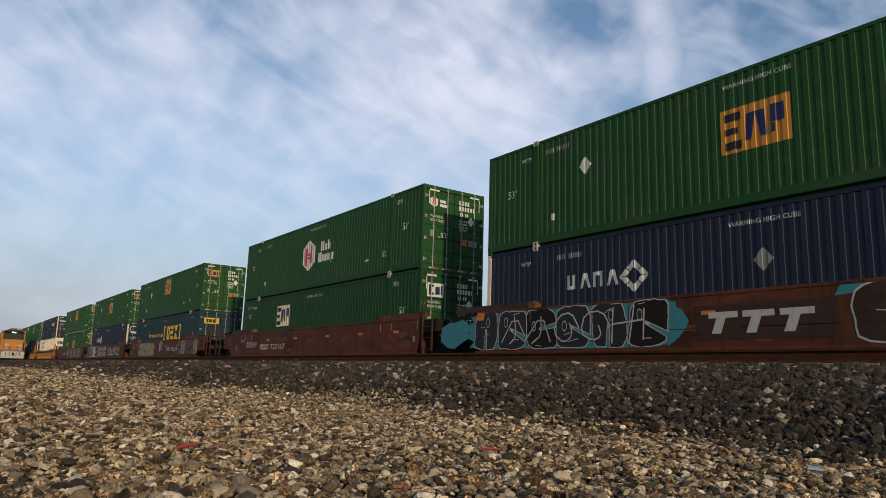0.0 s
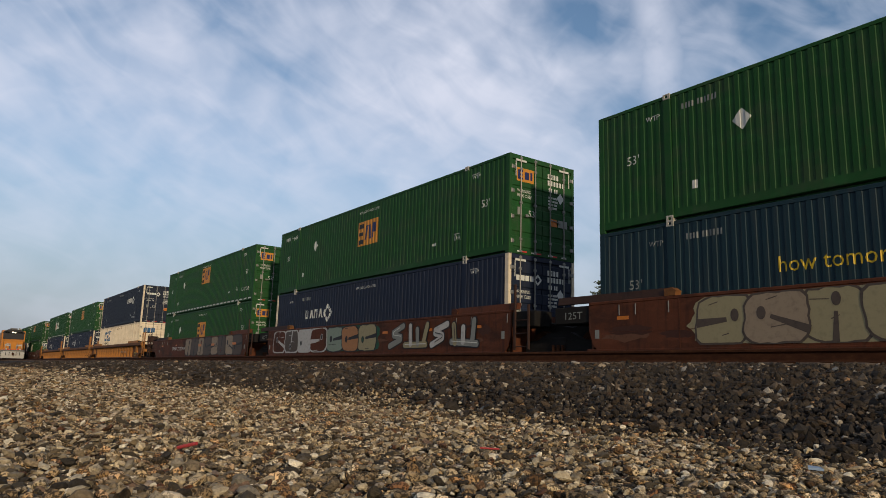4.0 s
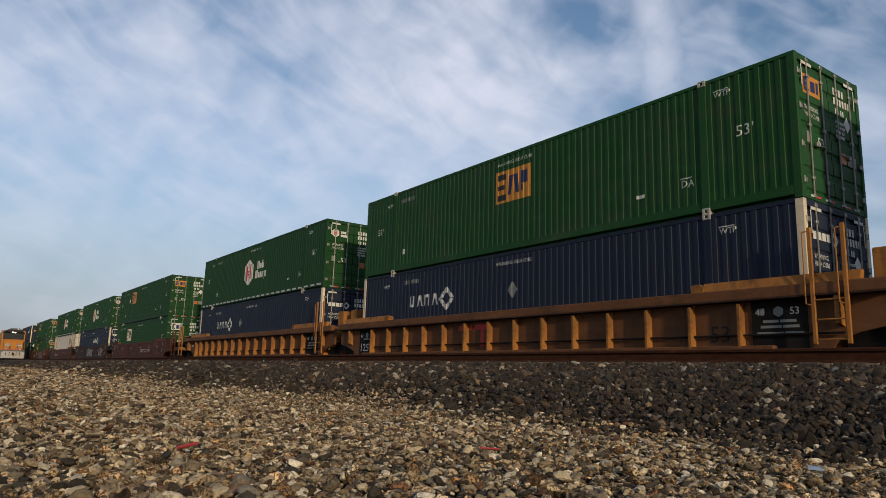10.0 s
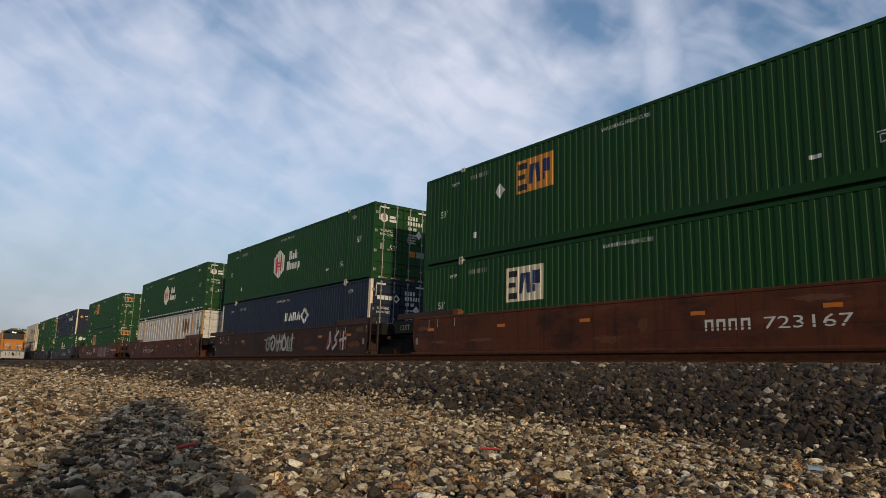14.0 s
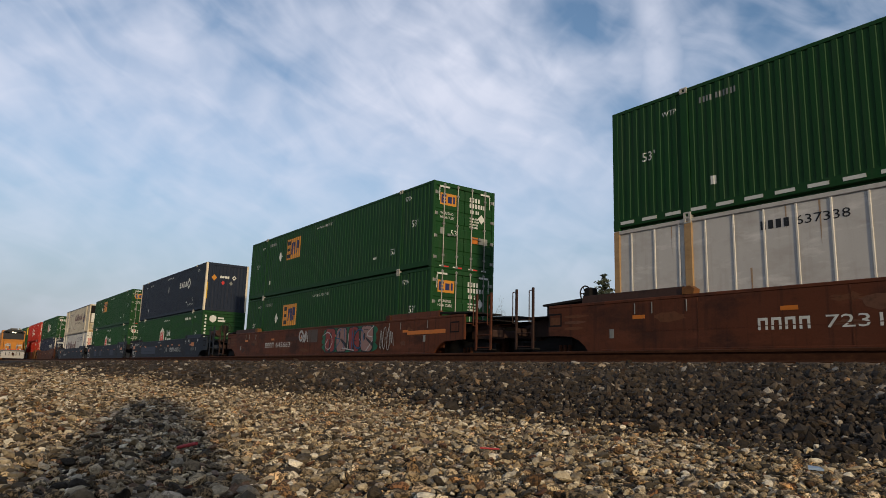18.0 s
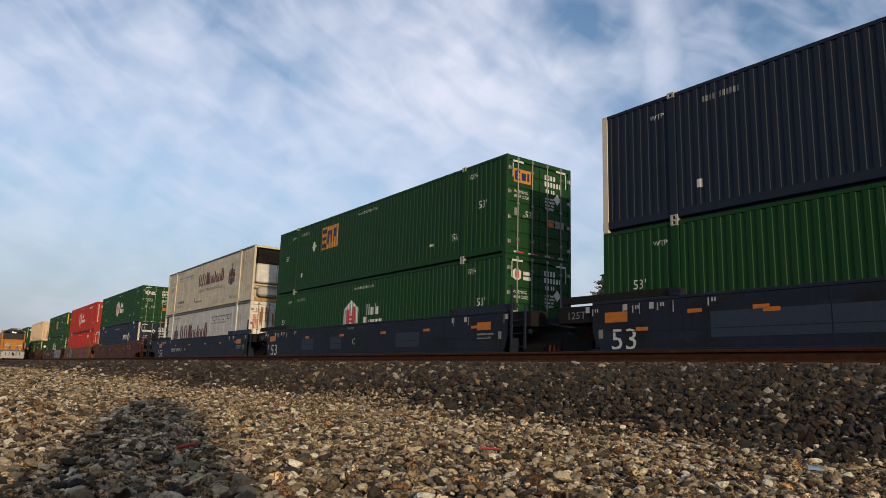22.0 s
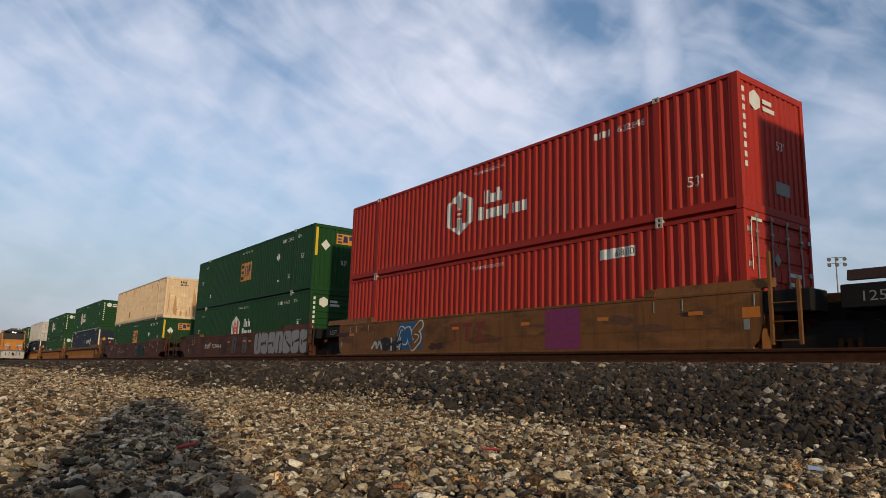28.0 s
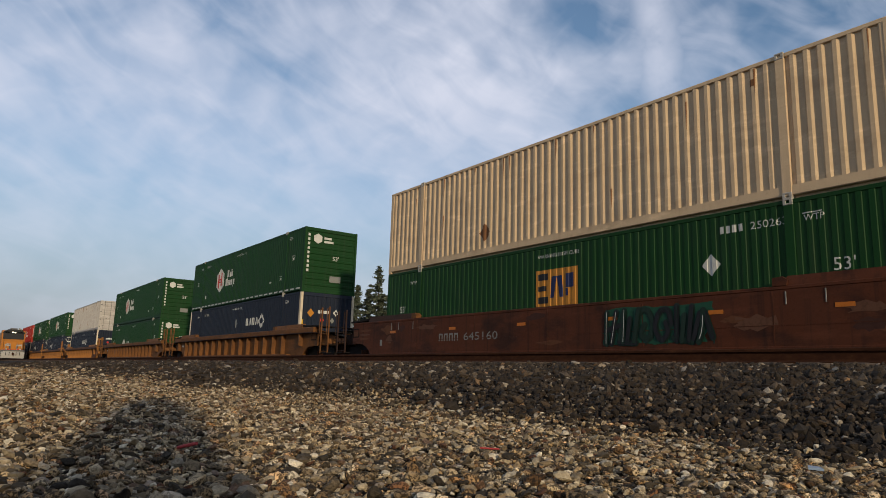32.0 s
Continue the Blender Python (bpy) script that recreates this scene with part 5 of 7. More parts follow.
def spray(car, r0, r1, z0, z1, fill, edge, seed, count=6, back=None, y=-CY, thick=0.22):
    """Sprayed strokes that cannot be read, outlined, in a leaning row."""
    rnd = random.Random(seed)
    if back:
        pts, n = [], 40
        for i in range(n):
            a = 2 * math.pi * i / n
            k = rnd.uniform(0.86, 1.04)
            cu, cz = math.cos(a), math.sin(a)
            q = max(abs(cu), abs(cz))
            pts.append((u_of((r0 + r1) / 2) + (r1 - r0) / 2 * 1.03 * k * cu / q ** 0.9, (z0 + z1) / 2 + (z1 - z0) / 2 * min(1.0, k) * cz / q ** 0.9))
        mid = (u_of((r0 + r1) / 2), (z0 + z1) / 2)
        flat_mark(car, "spray_ground", [(mid, pts[i], pts[(i + 1) % n]) for i in range(n)], back, y, 0.004)
    w, h = (r1 - r0) / count, z1 - z0
    for i in range(count):
        glyph = GLYPHS[rnd.randrange(len(GLYPHS))]
        t = min(w, h) * thick
        lean, dy = rnd.uniform(-0.12, 0.2), rnd.uniform(0.0, 0.08) * h
        lines = []
        for line in glyph:
            q = []
            for gx, gy in line:
                gx, gy = gx + rnd.uniform(-0.07, 0.07), gy + rnd.uniform(-0.06, 0.06)
                zz = min(z1 - t * 0.5, max(z0 + t * 0.5, z0 + t * 0.5 + gy * (h - t) - dy))
                q.append((u_of(r0 + w * (i + 0.04)) + gx * (w * 1.12 - t * 0.3) + lean * (gy - 0.5) * h * 0.6, zz))
            lines.append(bent(q))
        flat_mark(car, "spray_outline", sum((stroke(q, t * 1.22 + 0.03) for q in lines), []), edge, y, 0.006 + 0.007 * (i % 2))
        for j, q in enumerate(lines):
            flat_mark(car, "spray_letter", stroke(q, t), fill if not isinstance(fill, tuple) else fill[(i + j) % len(fill)], y=y, lift=0.022 + 0.007 * (i % 2) + 0.003 * j)
        for q in lines[:2]:
            k = rnd.randrange(0, max(1, len(q) - 3))
            flat_mark(car, "spray_line", stroke([(px + t * 0.12, pz + t * 0.1) for px, pz in q[k:k + 4]], t * 0.13), edge if rnd.random() < 0.6 else WHITE, y=y, lift=0.040)
        if rnd.random() < 0.5:
            xd = lines[0][-1][0]
            flat_mark(car, "spray_drip", rect(xd, z0, xd + 0.03, lines[0][-1][1]), edge, y, 0.0055)


BEIGE = plain("soiled beige spray paint", (0.215, 0.165, 0.115), 0.6, worn=0.4)
ROSE_GREY = plain("rosy grey spray paint", (0.22, 0.13, 0.115), 0.6, worn=0.4)
DULL_SILVER = plain("dull silver spray paint", (0.20, 0.19, 0.175), 0.5, worn=0.4)
TAUPE = plain("brown-grey spray paint", (0.062, 0.047, 0.038), 0.6, worn=0.4)


def blocks(car, r0, r1, z0, z1, fills, edge, seed, count, hole=None, back=None, rim=0.035, y=-CY, fat=0.54, void=None):
    """A row of fat sprayed shapes of no alphabet, each with an outline, a notch and a hole."""
    rnd = random.Random(seed)
    w, h = (r1 - r0) / count, z1 - z0
    if back:
        pts, n = [], 36
        for i in range(n):
            a = 2 * math.pi * i / n
            q = max(abs(math.cos(a)), abs(math.sin(a))) ** 0.92
            k = rnd.uniform(0.93, 1.03)
            pts.append((u_of((r0 + r1) / 2) + ((r1 - r0) / 2 + 0.25) * k * math.cos(a) / q, (z0 + z1) / 2 + h / 2 * min(1.0, k) * math.sin(a) / q))
        mid = (u_of((r0 + r1) / 2), (z0 + z1) / 2)
        flat_mark(car, "spray_ground", [(mid, pts[i], pts[(i + 1) % n]) for i in range(n)], back, y, 0.004)
    for i in range(count):
        cu, cz = u_of(r0 + w * (i + 0.5)), (z0 + z1) / 2
        lean, n = rnd.uniform(-0.16, 0.16), 28
        wide = w * rnd.uniform(fat - 0.04, fat + 0.04)

        def body(grow, seed_shape):
            r = random.Random(seed_shape)
            out = []
            for k in range(n):
                a = 2 * math.pi * k / n
                q = (abs(math.cos(a)) ** 5 + abs(math.sin(a)) ** 5) ** 0.2
                j = r.uniform(0.94, 1.03)
                zz = min(h / 2, max(-h / 2, (h / 2 * 0.97 + grow) * math.sin(a) / q * j))
                out.append((cu + (wide + grow) * math.cos(a) / q * j + lean * zz, cz + zz))
            return out
        key = rnd.randrange(9999)
        lift = 0.006 + 0.010 * (i % 2)
        flat_mark(car, "spray_outline", fan(*body(rim, key)), edge, y, lift)
        flat_mark(car, "spray_letter", fan(*body(-rim * 0.4, key)), fills[i % len(fills)], y, lift + 0.004)
        # a notch from one side and a hole
        side = rnd.choice(((1, 0.15), (-1, -0.1), (0.1, 1), (-0.05, -1), (1, -0.5)))
        tip = (cu - side[0] * wide * 0.15, cz - side[1] * h * 0.06)
        foot = (cu + side[0] * wide * 1.02, cz + side[1] * h * 0.5)
        d = (-(foot[1] - tip[1]), foot[0] - tip[0])
        k = rnd.uniform(0.055, 0.095) * h / max(0.1, math.hypot(*d))
        flat_mark(car, "spray_notch", fan((tip[0] - d[0] * k * 0.5, tip[1] - d[1] * k * 0.5), (foot[0] - d[0] * k, foot[1] - d[1] * k), (foot[0] + d[0] * k, foot[1] + d[1] * k), (tip[0] + d[0] * k * 0.5, tip[1] + d[1] * k * 0.5)), edge, y, lift + 0.007)
        if void:
            top = (tip[0] * 0.80 + foot[0] * 0.20, tip[1] * 0.80 + foot[1] * 0.20)
            flat_mark(car, "spray_notch", fan((top[0] - d[0] * k * 0.32, top[1] - d[1] * k * 0.32), (foot[0] - d[0] * k * 0.78, foot[1] - d[1] * k * 0.78), (foot[0] + d[0] * k * 0.78, foot[1] + d[1] * k * 0.78), (top[0] + d[0] * k * 0.32, top[1] + d[1] * k * 0.32)), void, y, lift + 0.0085)
        hx, hz = cu - side[0] * wide * 0.42 + rnd.uniform(-0.05, 0.05), cz - side[1] * h * 0.22 + rnd.uniform(-0.08, 0.12) * h
        oval = lambda m: fan(*[(hx + wide * 0.15 * m * math.cos(2 * math.pi * q / 14) + 0.10 * (hz - cz), hz + h * 0.13 * m * math.sin(2 * math.pi * q / 14)) for q in range(14)])
        flat_mark(car, "spray_hole", oval(1.0), edge, y, lift + 0.008)
        if hole and (edge is SILVER or i % 3 == 2):
            flat_mark(car, "spray_hole", oval(0.6 if edge is not SILVER else 0.80), hole, y, lift + 0.0095)
        for q in range(2):
            zz = cz + rnd.uniform(-0.42, 0.42) * h
            a = cu + rnd.uniform(-0.8, 0.2) * wide
            flat_mark(car, "spray_line", stroke([(a, zz), (a + wide * rnd.uniform(0.2, 0.6), zz + rnd.uniform(-0.03, 0.06))], 0.018), edge, y, lift + 0.006)


def flat_mark(car, name, tris, mat, y=-CY, lift=0.004, key=None, label=""):
    def build():
        g = Geo()
        if name == "spray_patch":
            corners = list(dict.fromkeys(p for t in tris for p in t))
            g.add([(u, y - lift, z - TR) for u, z in corners], [tuple(corners.index(p) for p in t) for t in tris])
            return g
        for k, t in enumerate(tris):
            g.add([(u, y - lift - 0.00003 * (k % 997), z - TR) for u, z in t], [(0, 1, 2)])
        return g
    me = shared((name, key), mat, build) if key is not None else build().mesh(name, mat)
    return part(name, me, car, label=label, kind="stuff" if name in SMALL else "")


def wheel_mesh():
    g = Geo()
    n, prof = 28, [(0.0, 0.09), (0.30, 0.075), (0.34, 0.05), (0.418, 0.05), (0.418, -0.05), (0.452, -0.055), (0.452, -0.082), (0.34, -0.075), (0.30, -0.03), (0.0, -0.04)]
    for i in range(n):
        a, b = 2 * math.pi * i / n, 2 * math.pi * (i + 1) / n
        for (r0, t0), (r1, t1) in zip(prof, prof[1:]):
            q = [(r0 * math.cos(a), -t0, r0 * math.sin(a)), (r1 * math.cos(a), -t1, r1 * math.sin(a)), (r1 * math.cos(b), -t1, r1 * math.sin(b)), (r0 * math.cos(b), -t0, r0 * math.sin(b))]
            g.add(q, [(0, 1, 2, 3)])
    return g


WHEELSETS = []


def truck(car, x, mat=BLACK):
    """Two wheelsets in cast side frames."""
    t = part("truck", shared("truck", BLACK, lambda: Geo().box(-0.25, 0.25, -1.1, 1.1, 0.36, 0.66, 0.03).box(-0.35, 0.35, -0.4, 0.4, 0.6, 0.80, 0.03)), car, pose(x, 0, 0), "black four-wheel truck under the car")
    frame_pts = [(-1.22, 0.30), (-0.72, 0.22), (-0.45, 0.12), (0.45, 0.12), (0.72, 0.22), (1.22, 0.30), (1.22, 0.56), (0.78, 0.60), (0.40, 0.78), (-0.40, 0.78), (-0.78, 0.60), (-1.22, 0.56)]
    for s in (-1, 1):
        part("side_frame", shared("side_frame", BLACK, lambda: Geo().prism(frame_pts, -0.07, 0.07, "y")), t, pose(0, s * 1.0, 0))
        for i in (-1, 0, 1):
            part("spring", shared("spring", RAIL, lambda: Geo().rod((0, 0, 0.18), (0, 0, 0.46), 0.055, 8)), t, pose(i * 0.16, s * 1.09, 0))
    for s in (-1, 1):
        def axle():
            g = Geo().rod((0, -1.05, 0), (0, 1.05, 0), 0.075, 8)
            w = wheel_mesh()
            g.add([(a, b - 0.755, c) for a, b, c in w.v], w.f)
            return g.add([(a, -b + 0.755, c) for a, b, c in w.v], [q[::-1] for q in w.f])
        WHEELSETS.append((s, part("wheelset", shared("wheelset", RAIL, axle), t, pose(s * 0.89, 0, 0.42), "worn steel wheels on an axle")))


def ladder(car, x0, x1, z0, z1, mat, handrail=True, tall=None):
    """Two grab posts with rungs between them, standing out from the side."""
    y = -CY - 0.03
    for i, x in enumerate((x0, x1)):
        top = z1 if tall is None or i == 0 else tall
        part("grab_post", Geo().box(x - 0.035, x + 0.035, y - 0.02, y + 0.03, z0, top, 0.008).mesh("grab_post", mat), car)
        if handrail:
            part("handrail", Geo().rod((x - 0.11, y - 0.03, top - 0.08), (x - 0.11, y - 0.03, z0 + 0.7), 0.013, 6).rod((x - 0.11, y - 0.03, top - 0.08), (x, y, top - 0.06), 0.013, 6)
                 .rod((x - 0.11, y - 0.03, z0 + 0.7), (x, y, z0 + 0.66), 0.013, 6).mesh("handrail", mat), car)
    for z in (z0 + 0.08, z0 + 0.42, z0 + 0.76):
        part("rung", Geo().rod((x0, y, z), (x1, y, z), 0.014, 6).mesh("rung", mat), car)


def brake_wheel(car, x, z, y=-0.75, r=0.27):
    bw = part("brake_wheel", Geo().ring((x, 0, z), (1, 0, 0), r, 0.018, 24, 6).rod((x - 0.05, 0, z), (x + 0.03, 0, z), 0.045, 10).mesh("brake_wheel", BLACK), car, pose(0, y, 0), "round spoked hand brake wheel")
    for i in range(6):
        a = math.pi * i / 3
        part("spoke", Geo().rod((x, 0, z), (x, r * math.cos(a), z + r * math.sin(a)), 0.013, 6).mesh("spoke", BLACK), bw)
    s = -1 if x > 0 else 1
    part("brake_housing", Geo().box(min(x + s * 0.05, x + s * 0.28), max(x + s * 0.05, x + s * 0.28), y - 0.14, y + 0.14, z - 0.26, z + 0.14, 0.04).mesh("brake_housing", BLACK), car)
    part("brake_stand", Geo().box(x + s * 0.16 - 0.05, x + s * 0.16 + 0.05, y - 0.06, y + 0.06, 1.70 - TR, z - 0.2, 0.01).mesh("brake_stand", BLACK), car)


def well_car(style, body, right_coupled, left_coupled, label):
    car = thing("well_car", label, "rail car", "well cars of the train")
    ribbed = style == "ribbed"
    er = (1.98 if ribbed else 2.12) if right_coupled else (1.45 if ribbed else 0.40)
    el = (2.15 if ribbed else 1.89) if left_coupled else (1.45 if ribbed else 0.14)
    xr, xl = HX + er, -HX - el
    z = lambda w: w - TR

    def half(ext, coup):
        """The end of a side from its foot to its top: metres beyond the container, height."""
        if coup:
            return [(0.55, 0.76), (0.70, 0.95), (0.90, 1.10), (1.15, 1.19), (ext, 1.23), (ext, 1.86), (ext - 0.03, 1.92), (ext - 0.10, 1.945)]
        if ribbed:
            return [(0.30, 0.76), (0.45, 0.98), (0.80, 1.10), (ext, 1.24), (ext, 1.94)]
        return [(ext - 0.35, 0.76), (ext - 0.12, 0.98), (ext, 1.30), (ext, 1.94)]
    outline = [(HX + a, z(b)) for a, b in half(er, right_coupled)] + [(-HX - a, z(b)) for a, b in half(el, left_coupled)[::-1]]
    for s in (-1, 1):
        flip = Matrix.Identity(4) if s < 0 else Matrix.Diagonal((1, -1, 1, 1))
        depth = -1.36 if ribbed else -CY
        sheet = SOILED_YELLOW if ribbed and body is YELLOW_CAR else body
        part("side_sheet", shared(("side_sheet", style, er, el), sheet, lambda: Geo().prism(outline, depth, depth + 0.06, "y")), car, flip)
        if ribbed:
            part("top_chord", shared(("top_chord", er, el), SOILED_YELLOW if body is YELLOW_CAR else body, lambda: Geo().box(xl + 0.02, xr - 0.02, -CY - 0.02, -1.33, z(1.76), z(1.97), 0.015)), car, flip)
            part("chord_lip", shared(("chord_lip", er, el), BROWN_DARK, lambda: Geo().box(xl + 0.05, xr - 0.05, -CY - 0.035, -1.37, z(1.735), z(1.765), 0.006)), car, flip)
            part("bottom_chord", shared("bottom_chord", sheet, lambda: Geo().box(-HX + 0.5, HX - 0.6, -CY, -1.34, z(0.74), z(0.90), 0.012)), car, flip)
            me = shared("side_rib", body, lambda: Geo().prism([(-1.36, z(0.86)), (-CY - 0.005, z(0.86)), (-CY - 0.005, z(1.68)), (-1.36, z(1.76))], -0.026, 0.026, "x"))
            for i in range(14):
                part("side_rib", me, car, flip @ pose(HX - 1.25 - i * 1.065, 0, 0))
            if left_coupled:
                part("side_rib", me, car, flip @ pose(-HX + 0.22, 0, 0))
            for x in (HX + 0.55, -HX - (1.30 if left_coupled else 0.55)):
                part("end_rib", shared("end_rib", body, lambda: Geo().prism([(-1.36, z(1.2)), (-CY - 0.005, z(1.25)), (-CY - 0.005, z(1.76)), (-1.36, z(1.76))], -0.04, 0.04, "x")), car, flip @ pose(x, 0, 0))
        else:
            part("top_chord", shared(("top_chord_smooth", er, el), body, lambda: Geo().box(xl + 0.01, xr - 0.01, -CY - 0.012, -1.40, z(1.89), z(1.962), 0.012)), car, flip)
            part("bottom_chord", shared("bottom_chord_smooth", body, lambda: Geo().box(-HX - 0.2, HX + 0.2, -CY - 0.010, -1.40, z(0.74), z(0.88), 0.012)), car, flip)
        # guard plates over the ends of the well
        for e, ext in ((1, er), (-1, el)):
            reach = 0.80 if (right_coupled, left_coupled)[e < 0] else (0.95 if ribbed else (0.60 if e > 0 else 1.15))
            x0, x1 = HX - 1.98, HX + reach
            g = Geo().prism([(-CY + 0.01, z(1.963)), (-1.40, z(1.963)), (-1.36, z(2.14)), (-CY + 0.05, z(2.14))], x0, x1, "x")
            part("guard_plate", shared(("guard_plate", e, reach), BROWN_DARK if body is BROWN and e < 0 else (BLACK if body is BLUE_CAR and e < 0 else body), lambda: g), car, flip if e > 0 else Matrix.Diagonal((-1, 1, 1, 1)) @ flip)
            cone = shared("guide_casting", TAN_CAR if body is BROWN and e < 0 else body, lambda: Geo().prism([(-0.13, 0.0), (0.13, 0.0), (0.15, 0.10), (0.05, 0.17), (-0.13, 0.15)], -CY - 0.02, -1.36, "y"))
            part("guide_casting", cone, car, flip @ pose(e * (HX - 2.1), 0, z(1.963)))
    part("floor", shared("car_floor", BLACK, lambda: Geo().box(-HX - 0.2, HX + 0.2, -1.34, 1.34, z(0.64), z(0.715))), car)
    for e, ext, coup in ((1, er, right_coupled), (-1, el, left_coupled)):
        m = Matrix.Identity(4) if e > 0 else Matrix.Diagonal((-1, 1, 1, 1))
        part("bulkhead", shared("bulkhead", body, lambda: Geo().box(HX + 0.16, HX + 0.24, -1.34, 1.34, z(0.72), z(1.90))), car, m)
        if coup:
            part("draft_sill", shared("draft_sill", BLACK, lambda: Geo().prism([(HX + 0.24, z(1.12)), (HX + 3.3, z(1.16)), (HX + 3.3, z(1.56)), (HX + 2.3, z(1.66)), (HX + 0.24, z(1.86))], -0.62, 0.62, "y")), car, m, "sooty black end sill")
            posts = ((HX + 2.70, HX + 3.33) if e > 0 else (-HX - 3.06, -HX - 2.43))
            far = max(abs(posts[0]), abs(posts[1]))
            for s in (-1, 1):
                mm = m if s < 0 else m @ Matrix.Diagonal((1, -1, 1, 1))
                part("end_frame", shared(("end_frame", ext, far), BROWN_DARK if body is BROWN else body, lambda: Geo().prism([(HX + ext - 0.1, z(1.25)), (far + 0.06, z(1.22)), (far + 0.06, z(1.52)), (HX + ext + 0.25, z(1.80)), (HX + ext - 0.1, z(1.86))], -1.18, -1.12, "y")), car, mm)
                part("end_platform", shared(("end_platform", ext, far), BLACK, lambda: Geo().box(HX + ext - 0.06, far + 0.10, -1.44, -0.62, z(1.70), z(1.735), 0.008)), car, mm, "black open-grid end platform")
                part("cover_plate", shared(("cover_plate", ext), BLACK, lambda: Geo().prism([(HX + 0.82, z(2.03)), (HX + ext + 0.26, z(1.975)), (HX + ext + 0.26, z(2.02)), (HX + 0.82, z(2.09))], -1.50, -0.35, "y")), car, mm, "sooty black cover plate")
                part("plate_bracket", shared(("plate_bracket", ext), BLACK, lambda: Geo().box(HX + ext + 0.14, HX + ext + 0.20, -1.40, -1.34, z(1.73), z(1.99))), car, mm)
            part("draft_gear", shared("draft_gear", BLACK, lambda: Geo().box(HX + 2.2, HX + 3.55, -0.55, 0.55, z(0.80), z(1.20), 0.04)), car, m)
            part("end_beam", shared(("end_beam", far), BROWN_DARK if body is BROWN else body, lambda: Geo().box(far - 0.06, far + 0.06, -CY + 0.0, CY - 0.0, z(1.26), z(1.46), 0.015)), car, m)
            part("step_bar", shared(("step_bar", far), BLACK, lambda: Geo().box(far - 0.70, far + 0.05, -CY - 0.035, -CY + 0.16, z(0.90), z(0.94), 0.008)), car, m)
            part("side_hatch", shared(("side_hatch", ribbed), BLACK, lambda: Geo().add([(-0.22, -0.008, 0), (0.22, -0.008, 0), (0.22, -0.008, 0.32), (-0.22, -0.008, 0.32), (-0.18, -0.008, 0.04), (0.18, -0.008, 0.04), (0.18, -0.008, 0.28), (-0.18, -0.008, 0.28)],
                 [(0, 1, 5, 4), (1, 2, 6, 5), (2, 3, 7, 6), (3, 0, 4, 7)])), car, pose(e * (HX + 1.66), -1.36 if ribbed else -CY, z(1.44)))
            part("coupler", shared("coupler", RAIL, lambda: Geo().box(HX + 3.3, HX + 3.62, -0.09, 0.09, z(1.30), z(1.46), 0.02).prism([(HX + 3.58, -0.2), (HX + 3.76, -0.16), (HX + 3.70, 0.18), (HX + 3.56, 0.16)], z(1.22), z(1.54), "z")), car, m, "rusty knuckle coupler")
            part("air_hose", shared("air_hose", BLACK, lambda: Geo().rod((HX + 3.0, -0.45, z(1.15)), (HX + 3.4, -0.5, z(0.78)), 0.025, 6).rod((HX + 3.4, -0.5, z(0.78)), (HX + 3.68, -0.35, z(0.82)), 0.025, 6)), car, m)
            if ribbed and e < 0:
                part("valve_box", shared("valve_box", BROWN_DARK, lambda: Geo().box(-HX - 1.50, -HX - 0.72, -0.85, -0.25, z(1.98), z(2.40), 0.03)), car)
                part("brake_cylinder", shared("brake_cylinder", TAN_CAR, lambda: Geo().rod((-HX - 2.75, -1.0, z(1.86)), (-HX - 2.20, -1.0, z(1.86)), 0.17, 14).rod((-HX - 2.20, -1.0, z(1.86)), (-HX - 1.7, -1.0, z(1.84)), 0.04, 8)), car)
                part("pipe_bracket", shared("pipe_bracket", YELLOW_CAR, lambda: Geo().box(-HX - 2.98, -HX - 2.86, -1.30, -0.6, z(1.62), z(2.12), 0.02)), car)
                flat_mark(car, "notice_plate", rect(-HX - 1.02, 1.44, -HX - 0.62, 1.55), SILVER, -1.36, key="end")
                flat_mark(car, "round_mark", hexagon(-HX + 0.66, 1.24, 0.15, 0.16), GREY_MARK, -1.36, key="end")
            truck(car, e * (HX + 1.75))
            ladder(car, *posts, z(0.90), z(2.70 if ribbed else 2.48), BROWN_DARK if e < 0 and body is BROWN else body, True)
        else:
            part("joint_sill", shared("joint_sill", BLACK, lambda: Geo().prism([(HX + 0.24, z(1.0)), (HX + 1.66, z(1.1)), (HX + 1.66, z(1.5)), (HX + 0.24, z(1.74))], -0.5, 0.5, "y")), car, m)
            if ribbed and e > 0:
                part("air_pipe", shared("air_pipe", BLACK, lambda: Geo().rod((HX - 15.0, -1.42, z(1.10)), (HX + 0.6, -1.42, z(1.10)), 0.022, 6)), car, m)
            if ribbed:
                part("end_box", shared(("end_box", ribbed), body, lambda: Geo().box(HX + 0.95, HX + 1.42, -1.02, -0.52, z(1.5), z(2.56), 0.02)), car, m)
            else:
                for s in (-1, 1):
                    mm = m if s < 0 else m @ Matrix.Diagonal((1, -1, 1, 1))
                    part("end_box", shared(("end_box", ext), BLACK, lambda: Geo().box(HX + ext + 0.002, HX + 1.28, -CY + 0.03, -0.9, z(1.49), z(1.90), 0.02)), car, mm, "sooty black box over the joint")
                if e < 0:
                    flat_mark(car, "data_mark", words("125T", -HX - 0.92, 1.60, 0.17, 0.55), GREY_MARK, -CY + 0.03, key="joint")
            if e > 0:
                truck(car, HX + 1.70)
                if ribbed:
                    ladder(car, HX + 0.18, HX + 0.74, z(0.90), z(2.95), body, True)
                else:
                    ladder(car, HX + 0.58, HX + 1.10, z(0.90), z(2.62), BROWN_DARK if body is BROWN else body, False, z(2.06))
